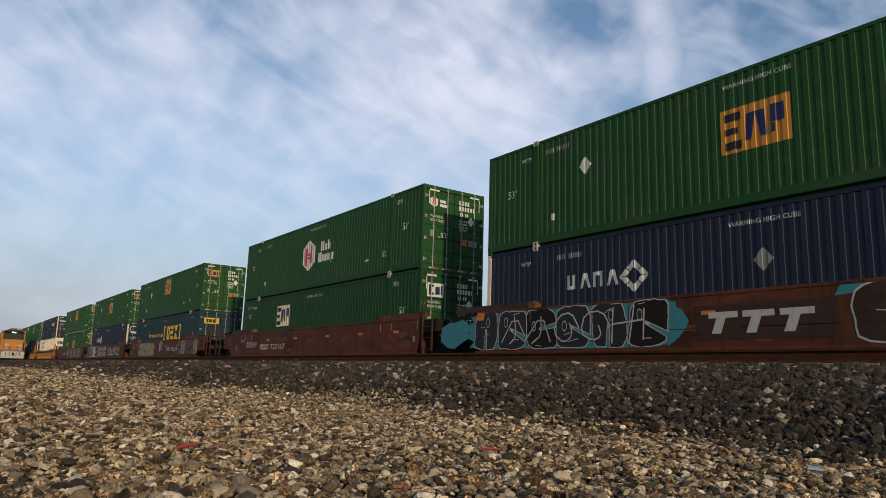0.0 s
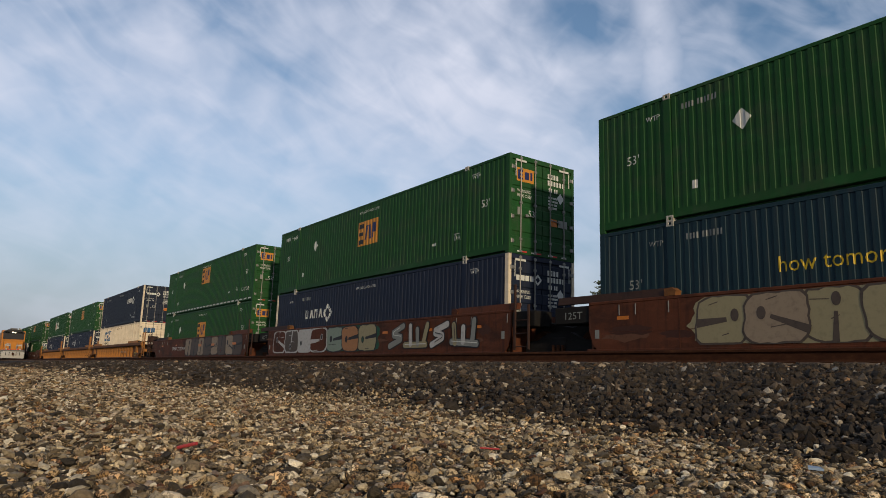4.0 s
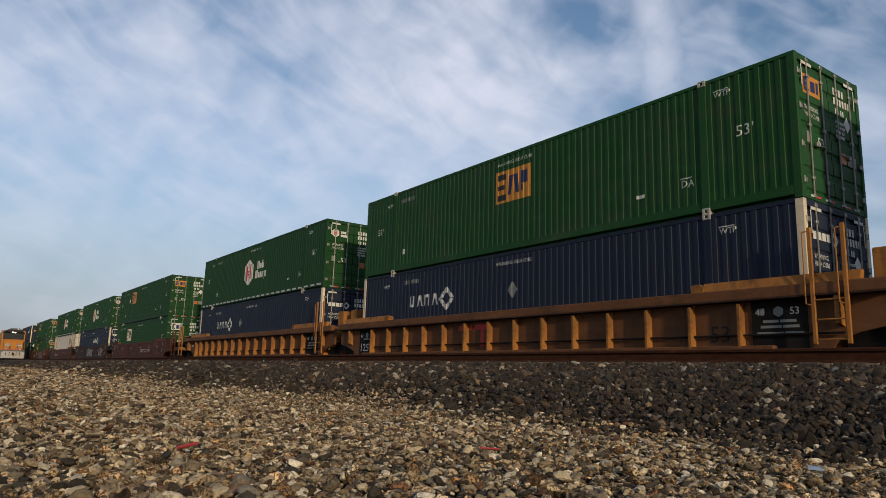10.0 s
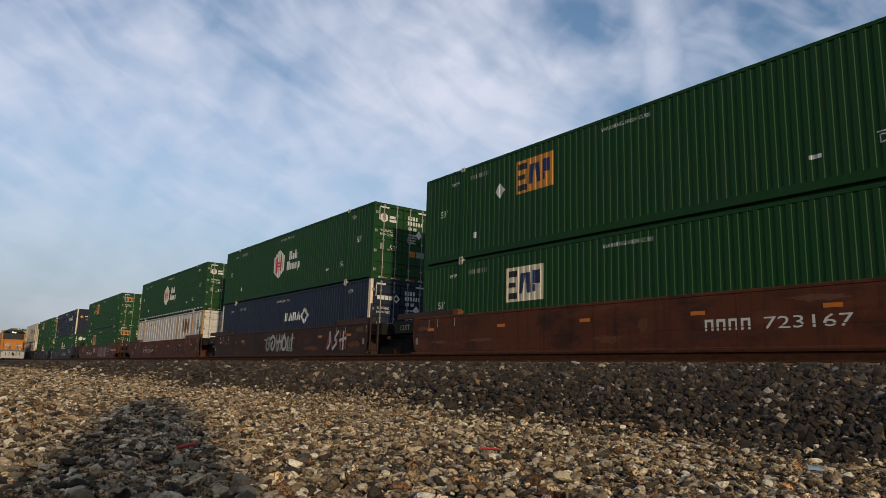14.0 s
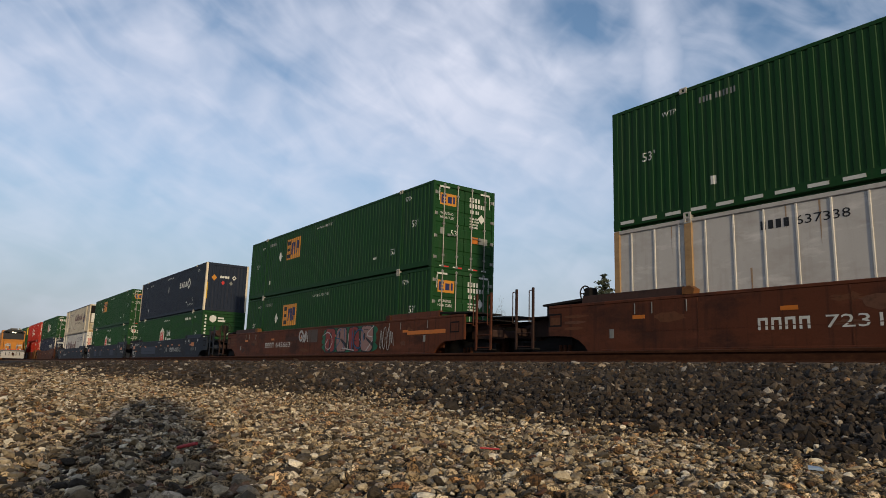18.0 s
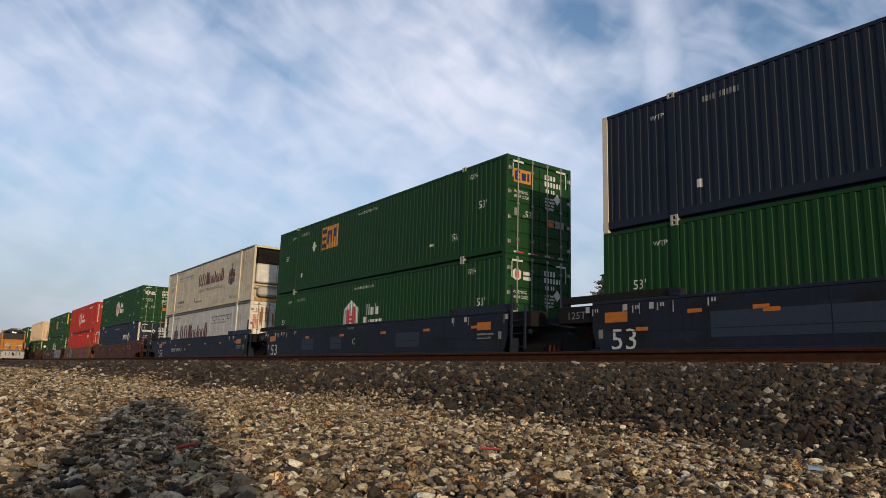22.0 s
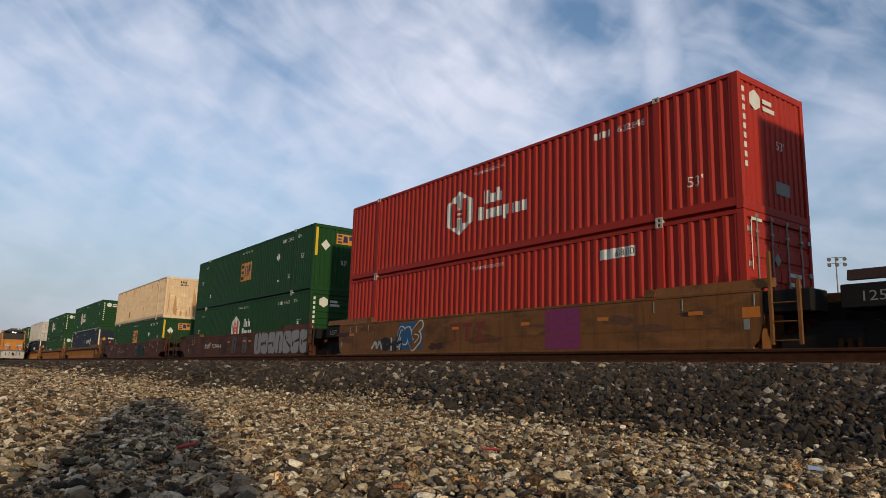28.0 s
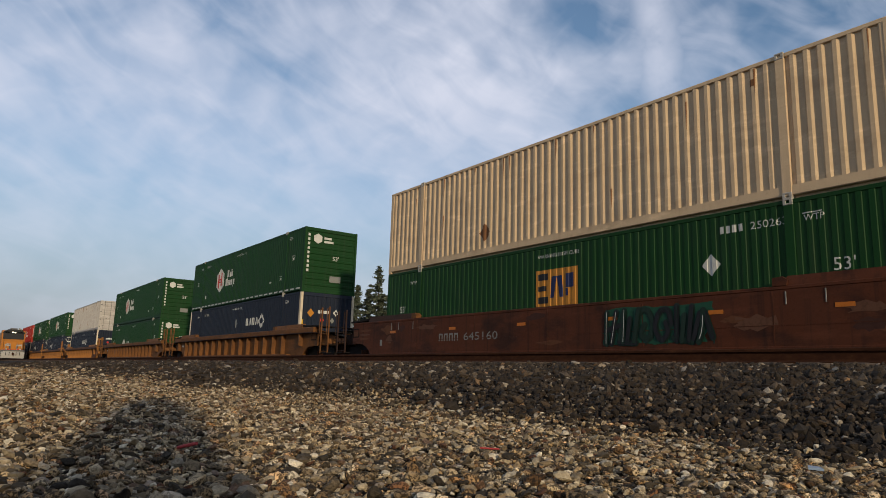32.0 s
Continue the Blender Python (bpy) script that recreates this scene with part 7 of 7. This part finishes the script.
    load(25, badge_box(A), badge_box(A), brown(25))
    load(26, hex_box(), ring_box(), brown(26))
    load(27, badge_box(A), hex_box(), brown(27))


build_train()

# ---- the waiting locomotive on the near track ----


def locomotive():
    lo = thing("locomotive", "yellow and grey diesel locomotive with its headlight lit", "locomotive", at=pose(-125, NEAR_TRACK, RAIL_TOP))
    p = lambda name, g, mat, label="": part(name, g.mesh(name, mat), lo, label=label)
    p("frame", Geo().box(-21.5, 0.2, -1.5, 1.5, 0.95, 1.45, 0.05), UP_GREY)
    p("pilot", Geo().prism([(0.0, 0.18), (0.45, 0.2), (0.55, 0.9), (0.2, 1.3), (0.0, 1.3)], -1.5, 1.5, "y"), SILVER, "pale grey snow plough pilot")
    p("nose", Geo().prism([(-1.8, 1.45), (0.0, 1.45), (0.0, 2.6), (-0.35, 2.95), (-1.8, 3.05)], -1.25, 1.25, "y"), UP_YELLOW, "yellow short nose")
    p("cab", Geo().prism([(-4.2, 1.45), (-1.7, 1.45), (-1.7, 3.0), (-1.95, 4.25), (-2.2, 4.45), (-4.2, 4.45)], -1.55, 1.55, "y"), UP_YELLOW)
    p("cab_roof", Geo().prism([(-1.55, 4.0), (-1.3, 4.38), (-0.8, 4.62), (0.8, 4.62), (1.3, 4.38), (1.55, 4.0)], -4.2, -1.8, "x"), CHAR, "dark grey cab roof")
    p("window_band", Geo().prism([(-1.62, 3.12), (-1.86, 4.06), (-1.94, 4.06), (-1.70, 3.12)], -1.40, 1.40, "y"), CHAR, "dark surround of the cab windows")
    for y0, y1 in ((-1.25, -0.65), (-0.55, -0.06), (0.06, 0.55), (0.65, 1.25)):
        p("windshield", Geo().add([(-1.72, y0, 3.25), (-1.72, y1, 3.25), (-1.90, y1, 3.95), (-1.90, y0, 3.95), (-1.80, y0, 3.25), (-1.80, y1, 3.25), (-1.98, y1, 3.95), (-1.98, y0, 3.95)],
                                  [(0, 1, 2, 3), (7, 6, 5, 4), (0, 4, 5, 1), (3, 2, 6, 7), (0, 3, 7, 4), (1, 5, 6, 2)]), GLASS_DARK)
    for y in (-0.16, 0.16):
        p("headlight", Geo().rod((-1.86, y, 4.18), (-1.72, y, 4.16), 0.10, 14), HEADLIGHT, "lit white headlight")
    p("headlight_housing", Geo().box(-1.98, -1.80, -0.36, 0.36, 4.0, 4.36, 0.04), UP_GREY)
    p("nose_door", Geo().box(0.0, 0.03, -0.36, 0.36, 1.50, 2.75, 0.02), UP_YELLOW)
    p("nose_stripe", Geo().box(0.004, 0.02, -1.25, 1.25, 1.46, 1.58), CRIMSON, "thin red stripe")
    p("anticlimber", Geo().box(0.0, 0.42, -1.5, 1.5, 1.28, 1.42, 0.03), UP_GREY)
    p("roof_vent", Geo().box(-3.6, -2.6, -0.5, 0.5, 4.6, 4.86, 0.06), UP_GREY)
    p("horn", Geo().rod((-3.0, 0.7, 4.66), (-2.4, 0.7, 4.78), 0.05, 8, 0.14).rod((-3.0, 0.9, 4.62), (-2.5, 0.9, 4.72), 0.05, 8, 0.12), STEEL)
    for y in (-1.05, 1.05):
        p("end_rail", Geo().rod((0.40, y, 1.4), (0.40, y, 2.35), 0.03, 6).rod((0.40, y, 2.35), (0.40, y * 0.4, 2.35), 0.03, 6).rod((0.40, y * 0.4, 1.4), (0.40, y * 0.4, 2.35), 0.03, 6), SILVER)
        p("step_well", Geo().box(-0.6, 0.35, y * 1.36 - 0.14, y * 1.36 + 0.14, 0.25, 1.3, 0.03), UP_GREY, "grey step well")
        for k in range(3):
            p("step_edge", Geo().box(0.34, 0.40, y * 1.36 - 0.16, y * 1.36 + 0.16, 0.35 + 0.32 * k, 0.40 + 0.32 * k), SILVER)
    for k in range(5):
        p("air_hose", Geo().rod((0.5, -0.9 + 0.45 * k, 1.1), (0.62, -0.9 + 0.45 * k, 0.62), 0.035, 6), CHAR)
    for y in (-0.9, 0.9):
        p("number_board", Geo().box(-1.9, -1.80, y - 0.34, y + 0.34, 4.06, 4.28, 0.01), SILVER)
        p("ditch_light", Geo().rod((0.36, y, 1.55), (0.46, y, 1.55), 0.11, 12), SILVER)
    for s in (-1, 1):
        p("wing_mark", Geo().prism([(0.25 * s, 1.9), (1.15 * s, 2.12), (1.15 * s, 2.3), (0.25 * s, 2.2)], 0.004, 0.012, "x"), SILVER)
        p("emblem", Geo().box(0.004, 0.016, s * 0.42 - 0.16, s * 0.42 + 0.16, 1.62, 2.02, 0.003), INK)
        p("handrail", Geo().rod((0.3, s * 1.45, 1.0), (0.3, s * 1.45, 2.4), 0.025, 6).rod((0.3, s * 1.45, 2.4), (-1.7, s * 1.5, 2.5), 0.025, 6), UP_YELLOW)
        for i in range(4):
            p("step", Geo().box(-0.5, -0.1, s * 1.5 - 0.12, s * 1.5 + 0.12, 0.3 + i * 0.28, 0.34 + i * 0.28), UP_GREY)
    p("hood", Geo().prism([(-0.95, 1.45), (0.95, 1.45), (0.95, 4.1), (0.6, 4.35), (-0.6, 4.35), (-0.95, 4.1)], -19.5, -4.2, "x"), UP_YELLOW)
    p("dynamic_brake_hatch", Geo().box(-9.5, -6.0, -1.05, 1.05, 3.8, 4.5, 0.08), UP_GREY)
    p("radiator", Geo().prism([(-0.95, 2.8), (0.95, 2.8), (1.55, 3.6), (1.55, 4.5), (-1.55, 4.5), (-1.55, 3.6)], -20.0, -15.0, "x"), UP_GREY)
    p("fuel_tank", Geo().box(-14.0, -8.0, -1.35, 1.35, 0.25, 0.95, 0.15), UP_GREY)
    for x in (-4.2, -17.2):
        t = part("truck", Geo().box(x - 2.2, x + 2.2, -1.1, -0.95, 0.35, 0.8, 0.05).box(x - 2.2, x + 2.2, 0.95, 1.1, 0.35, 0.8, 0.05).box(x - 2.0, x + 2.0, -0.95, 0.95, 0.5, 0.75).mesh("truck", UP_GREY), lo)
        for i in (-1, 0, 1):
            part("wheelset", Geo().rod((x + i * 1.7, -0.83, 0.53), (x + i * 1.7, -0.70, 0.53), 0.53, 20).rod((x + i * 1.7, 0.70, 0.53), (x + i * 1.7, 0.83, 0.53), 0.53, 20).rod((x + i * 1.7, -0.8, 0.53), (x + i * 1.7, 0.8, 0.53), 0.09, 8).mesh("wheelset", RAIL), t)
    p("coupler", Geo().box(0.4, 1.0, -0.12, 0.12, 0.7, 0.98, 0.03), RAIL)
    p("red_marking", Geo().box(0.1, 0.215, -1.5, 1.5, 1.30, 1.40), CRIMSON)


locomotive()

# ---- trees and the floodlight mast beyond the tracks ----


def conifer(az, dist, top, spread, seed, bare=0.12):
    rnd = random.Random(seed)
    x, y = dist * math.sin(radians(az)), dist * math.cos(radians(az))
    t = thing("conifer_tree", "tall dark green conifer with ragged open branches", "tree", "trees beyond the tracks", pose(x, y, 0))
    g = Geo().rod((0, 0, -0.2), (0.1, 0.05, top * 0.96), 0.022 * top, 8, 0.02)
    leaves = Geo()
    levels = int(top * 2.3)
    for i in range(levels):
        f = bare + (1 - bare) * (i + 0.5) / levels
        reach = 1.75 * spread * (1 - f) ** 0.85 * rnd.uniform(0.45, 1.25) + 0.12
        for j in range(rnd.randint(4, 8)):
            a = rnd.uniform(0, 2 * math.pi)
            length = reach * rnd.uniform(0.55, 1.1)
            z0 = top * f
            droop = -0.25 * length if f < 0.75 else 0.15 * length
            tip = Vector((math.cos(a) * length, math.sin(a) * length, z0 + droop))
            g.rod((0, 0, z0), tip, 0.012 * top * (1 - f) * 0.25 + 0.012, 4, 0.006)
            for k in range(max(6, int(length * 12))):
                s = rnd.uniform(0.2, 1.05)
                c = Vector((0, 0, z0)).lerp(tip, s) + Vector((rnd.uniform(-0.25, 0.25), rnd.uniform(-0.25, 0.25), rnd.uniform(-0.25, 0.12)))
                d = Vector((rnd.uniform(-1, 1), rnd.uniform(-1, 1), rnd.uniform(-0.6, 0.2))).normalized() * rnd.uniform(0.20, 0.50)
                e = d.cross(Vector((rnd.uniform(-1, 1), rnd.uniform(-1, 1), rnd.uniform(-1, 1)))).normalized() * rnd.uniform(0.08, 0.19)
                leaves.add([c - d - e * 0.4, c + e, c + d, c - e], [(0, 1, 2, 3)])
    part("trunk", g.mesh("trunk", BARK), t)
    part("crown", leaves.mesh("crown", NEEDLE), t)


# azimuth, distance, height, spread
for i, (az, d, h, s) in enumerate(((-40.93, 125, 18.9, 5.0), (-36.98, 128, 17.4, 3.4), (-33.3, 150, 15.6, 3.4), (-30.4, 150, 16.0, 3.0), (-26.6, 150, 15.4, 3.2),
                                   (-63.0, 124, 17.1, 2.9), (-62.21, 120, 18.2, 3.3), (-61.25, 128, 16.2, 3.0), (-60.39, 132, 16.0, 2.8), (-59.55, 122, 19.0, 3.1), (-58.51, 130, 15.7, 2.9), (-57.3, 120, 19.9, 3.6), (-56.22, 128, 16.4, 2.8), (-55.6, 122, 18.0, 3.4), (-54.6, 126, 15.0, 2.6), (-63.95, 132, 15.3, 2.8))):
    conifer(az, d, h, s, 100 + i)


def bare_tree(az, dist, top, seed):
    rnd = random.Random(seed)
    x, y = dist * math.sin(radians(az)), dist * math.cos(radians(az))
    t = thing("bare_tree", "leafless grey-brown deciduous tree with fine twigs", "tree", "trees beyond the tracks", pose(x, y, 0))
    trunk, crown = Geo().rod((0, 0, -0.2), (0.1, 0, top * 0.45), 0.16, 8, 0.10), Geo()

    def grow(p, way, length, r, depth, g):
        q = p + way * length
        g.rod(p, q, r, 5 if depth > 2 else 3, r * 0.6)
        if depth == 0:
            return
        for i in range(3 if depth > 1 else 4):
            w = (way + Vector((rnd.uniform(-0.75, 0.75), rnd.uniform(-0.75, 0.75), rnd.uniform(-0.2, 0.5)))).normalized()
            grow(q if i else p.lerp(q, 0.6), w, length * rnd.uniform(0.6, 0.8), r * 0.55, depth - 1, g)
    for i in range(5):
        w = Vector((rnd.uniform(-0.7, 0.7), rnd.uniform(-0.7, 0.7), 1)).normalized()
        grow(Vector((0.1 * i / 5, 0, top * (0.25 + 0.05 * i))), w, top * 0.22, 0.06, 4, crown)
    part("trunk", trunk.mesh("trunk", BARK), t)
    part("twigs", crown.mesh("twigs", BARK), t, label="bare branches and twigs")


bare_tree(-49.6, 120, 13.6, 41)


def mast(az, dist, top):
    x, y = dist * math.sin(radians(az)), dist * math.cos(radians(az))
    m = thing("floodlight_mast", "tall steel sports floodlight mast with lamp heads", "light mast", at=pose(x, y, 0, 0, 0, -az))
    part("pole", Geo().rod((0, 0, -0.2), (0, 0, top), 0.20, 10, 0.10).mesh("pole", STEEL), m)
    for z, n in ((top - 0.15, 3), (top - 1.2, 3)):
        part("crossarm", Geo().box(-1.45, 1.45, -0.06, 0.06, z - 0.05, z + 0.05, 0.015).mesh("crossarm", STEEL), m)
        for i in range(n):
            xx = -1.25 + i * 1.25
            part("lamp_head", Geo().rod((xx, 0.1, z - 0.16), (xx + 0.16, -0.5, z - 0.42), 0.16, 12, 0.36).mesh("lamp_head", STEEL), m, label="dull metal floodlight head")


mast(-24.19, 145, 24.0)

# ---- loose stones ----


def ico(sub):
    bm = bmesh.new()
    bmesh.ops.create_icosphere(bm, subdivisions=sub, radius=1.0)
    v = np.array([p.co for p in bm.verts])
    f = np.array([[q.index for q in t.verts] for t in bm.faces])
    bm.free()
    return v, f


ICO = {1: ico(1), 2: ico(2)}


def stone_kinds(sub, count, rough, seed):
    rng = np.random.RandomState(seed)
    v = ICO[sub][0]
    out = []
    for i in range(count):
        k = np.ones(len(v))
        for j in range(7):
            d = rng.normal(size=3)
            d /= np.linalg.norm(d)
            cut = rng.uniform(0.40, 0.80)
            dot = v @ d
            k = np.where(dot * k > cut, cut / np.maximum(dot, 1e-3), k)
        k = k * (1 + rng.normal(scale=rough, size=len(v)))
        out.append(v * k[:, None])
    return np.array(out)


def stones(xy, size, flat, sub, rough, seed, sink=0.35, big=0.0):
    """Many loose stones as vertices and triangles; each stone is an island of its own."""
    rng = np.random.RandomState(seed)
    kinds, (bv, bf) = stone_kinds(sub, 14, rough, seed + 1), ICO[sub]
    n = len(xy)
    pick = rng.randint(0, len(kinds), n)
    r = np.minimum(np.exp(rng.normal(math.log(size), 0.38, n)), size * 2.3)
    r = np.where(rng.uniform(size=n) < big, size * rng.uniform(1.7, 2.5, n), r)
    sc = np.stack([r * rng.uniform(0.85, 1.5, n), r * rng.uniform(0.75, 1.1, n), r * rng.uniform(flat * 0.75, flat * 1.3, n)], 1)
    p = kinds[pick] * sc[:, None, :]
    tilt, az = rng.normal(scale=0.34, size=n), rng.uniform(0, 2 * math.pi, n)
    ct, st, ca, sa = np.cos(tilt)[:, None], np.sin(tilt)[:, None], np.cos(az)[:, None], np.sin(az)[:, None]
    x, y, z = p[..., 0] * ct - p[..., 2] * st, p[..., 1], p[..., 0] * st + p[..., 2] * ct
    x, y = x * ca - y * sa, x * sa + y * ca
    gy, gz = np.array([q[0] for q in PROFILE]), np.array([q[1] for q in PROFILE])
    base = np.interp(xy[:, 1], gy, gz) + rng.uniform(-0.6, 0.45, n) * r
    v = np.stack([x + xy[:, 0:1], y + xy[:, 1:2], z + base[:, None] + (sc[:, 2:3] * sink)], 2).reshape(-1, 3)
    f = (bf[None] + (np.arange(n) * len(bv))[:, None, None]).reshape(-1, 3)
    return v, f


def stone_object(name, lots, mat, label, smooth):
    base, vs, fs = 0, [], []
    for v, f in lots:
        vs.append(v), fs.append(f + base)
        base += len(v)
    v, f = np.concatenate(vs), np.concatenate(fs)
    me = bpy.data.meshes.new(name)
    me.vertices.add(len(v)), me.loops.add(f.size), me.polygons.add(len(f))
    me.vertices.foreach_set("co", v.astype(np.float32).ravel())
    me.loops.foreach_set("vertex_index", f.astype(np.int32).ravel())
    me.polygons.foreach_set("loop_start", np.arange(0, f.size, 3, dtype=np.int32))
    me.polygons.foreach_set("use_smooth", np.full(len(f), smooth))
    me.update(calc_edges=True)
    me.materials.append(mat)
    return tagged(new(name, me), label, "stones", kind="stuff")


def scatter(x0, x1, y0, y1, step, seed):
    rng = np.random.RandomState(seed)
    xs, ys = np.meshgrid(np.arange(x0, x1, step), np.arange(y0, y1, step))
    p = np.stack([xs.ravel(), ys.ravel()], 1)
    p += rng.uniform(-0.55, 0.55, p.shape) * step
    return p


def in_view(p):
    a = np.degrees(np.arctan2(p[:, 0], p[:, 1]))
    return p[(a > -91) & (a < -18)]


def edge_y(p):
    x = p[:, 0]
    return 2.98 + 0.20 * np.sin(x * 0.9 + 0.4) + 0.12 * np.sin(x * 2.3 + 1.0) + 0.06 * np.sin(x * 6.1)


def lay_stones():
    rng = np.random.RandomState(9)

    def split(p, gravel, blur):
        over = p[:, 1] - edge_y(p) + rng.normal(scale=blur, size=len(p))
        return p[over < 0] if gravel else p[over >= 0]

    near = lambda p, a, b: p[(np.hypot(p[:, 0], p[:, 1]) >= a) & (np.hypot(p[:, 0], p[:, 1]) < b)]
    g1 = near(split(in_view(scatter(-3.6, 0.0, -0.1, 3.8, 0.0195, 1)), True, 0.26), 0.6, 1.8)
    g2 = near(split(in_view(scatter(-9, 0.0, -0.1, 3.8, 0.0198, 2)), True, 0.26), 1.8, 5.0)
    g3 = near(split(scatter(-10, -3, -0.3, 3.8, 0.0295, 3), True, 0.25), 5.0, 9.0)
    g4 = near(split(scatter(-21, -7, -0.5, 3.8, 0.053, 4), True, 0.22), 9.0, 20)
    g5 = near(split(scatter(-36, -18, -0.6, 3.8, 0.085, 8), True, 0.22), 20, 60)
    stone_object("gravel", [stones(g1, 0.0108, 0.60, 2, 0.060, 11, big=0.02), stones(g2, 0.0108, 0.62, 1, 0.16, 12, big=0.02), stones(g3, 0.0132, 0.60, 1, 0.14, 13), stones(g4, 0.0225, 0.55, 1, 0.12, 17), stones(g5, 0.038, 0.5, 1, 0.08, 19)],
                 GRAVEL, "loose tan, white and grey river gravel", False)
    b1 = near(split(in_view(scatter(-5.5, 0.0, 2.0, 5.0, 0.0245, 4)), False, 0.16), 0.5, 4.6)
    b2 = near(split(in_view(scatter(-14, 0.5, 2.0, 8.45, 0.039, 5)), False, 0.16), 4.6, 10)
    b3 = near(split(in_view(scatter(-20, 0, 2.0, 8.45, 0.060, 6)), False, 0.16), 10, 20)
    b4 = near(split(in_view(scatter(-50, -10, 2.0, 8.45, 0.105, 7)), False, 0.16), 20, 60)
    stone_object("ballast", [stones(b1, 0.0150, 0.9, 1, 0.12, 14), stones(b2, 0.0205, 0.9, 1, 0.12, 15), stones(b3, 0.028, 0.8, 1, 0.10, 16), stones(b4, 0.046, 0.6, 1, 0.08, 18)],
                 BALLAST, "dark angular crushed stone ballast", False)


lay_stones()


def litter():
    """Scraps on the gravel."""
    red = plain("faded red plastic", (0.30, 0.04, 0.04), 0.5)
    pale = plain("pale blue glass", (0.20, 0.27, 0.38), 0.25)
    s = tagged(new("plastic_strip", Geo().box(-0.030, 0.030, -0.004, 0.004, 0, 0.005, 0.002).mesh("plastic_strip", red)), "thin faded red plastic strip on the gravel", "litter")
    s.matrix_basis = pose(-1.655, 1.385, -0.034, 3, 2, 52)
    s = tagged(new("plastic_tube", Geo().rod((-0.034, 0, 0), (0.034, 0, 0.004), 0.005, 10).mesh("plastic_tube", red)), "short red plastic tube lying on stones", "litter")
    s.matrix_basis = pose(-2.02, 0.597, -0.034, 0, -10, 30)
    s = tagged(new("glass_shard", Geo().prism([(-0.02, -0.008), (0.02, -0.010), (0.016, 0.008), (-0.014, 0.009)], 0, 0.006, "z").mesh("glass_shard", pale)), "pale blue shard on the gravel", "litter")
    s.matrix_basis = pose(-0.955, 1.92, -0.034, 12, 4, 50)


litter()

def shadow_block():
    """An upright block added behind the camera, out of its sight; once moved up it casts a standing person's shadow
    across the gravel.
    """
    c = thing("shadow_block", "unseen added upright grey block that casts a shadow", "case", at=pose(SHADOW_BLOCK_X, SHADOW_BLOCK_Y + SHADOW_BLOCK_ROWS[0][1], G0))
    shell = plain("dark grey shadow block shell", (0.04, 0.04, 0.045), 0.6)
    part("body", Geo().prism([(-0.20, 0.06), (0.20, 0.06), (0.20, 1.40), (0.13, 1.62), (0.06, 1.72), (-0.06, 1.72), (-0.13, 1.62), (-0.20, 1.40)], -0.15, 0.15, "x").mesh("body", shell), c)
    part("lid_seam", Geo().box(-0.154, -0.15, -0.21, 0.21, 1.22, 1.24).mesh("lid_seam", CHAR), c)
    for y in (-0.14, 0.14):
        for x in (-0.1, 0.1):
            part("wheel", shared("shadow_block_wheel", CHAR, lambda: Geo().rod((0, -0.02, 0), (0, 0.02, 0), 0.05, 12)), c, pose(x, y, 0.055))
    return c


# the added unseen block slides in so that its shadow reaches the gravel
SHADOW_BLOCK_X, SHADOW_BLOCK_Y = 1.2, -0.30
SHADOW_BLOCK_ROWS = [(0, -2.6), (8.8, -2.6), (9.9, -1.2), (10.3, -0.95), (10.8, -0.74), (11.4, -0.55), (12.0, -0.33), (12.6, -0.18), (13.4, -0.06), (15.0, -0.03), (32, -0.03)]
SHADOW_BLOCK = shadow_block()

# ---- what moves ----


def motions():
    for ob, dx, zz in TRAIN:
        walk(ob, [(t, pose(x + dx, TRAIN_TRACK, zz)) for t, x in TRAIN_X])
    walk(SHADOW_BLOCK, [(t, pose(SHADOW_BLOCK_X, SHADOW_BLOCK_Y + y, G0)) for t, y in SHADOW_BLOCK_ROWS])
    # wheels roll with the train: one turning axle is keyed on each side of a truck, the others share its keys
    ts, xs = [t for t, x in TRAIN_X], [x for t, x in TRAIN_X]
    lead = {}
    for s, ob in WHEELSETS:
        if s not in lead:
            rows = []
            for i in range(961):
                t = i / 30
                a = math.degrees((float(np.interp(t, ts, xs)) - xs[0]) / 0.42)
                rows.append((t, pose(s * 0.89, 0, 0.42, 0, a % 360, 0)))
            walk(ob, rows)
            lead[s] = ob.animation_data
        else:
            ob.rotation_mode = "QUATERNION"
            keys = ob.animation_data_create()
            keys.action = lead[s].action
            keys.action_slot = lead[s].action_slot


motions()
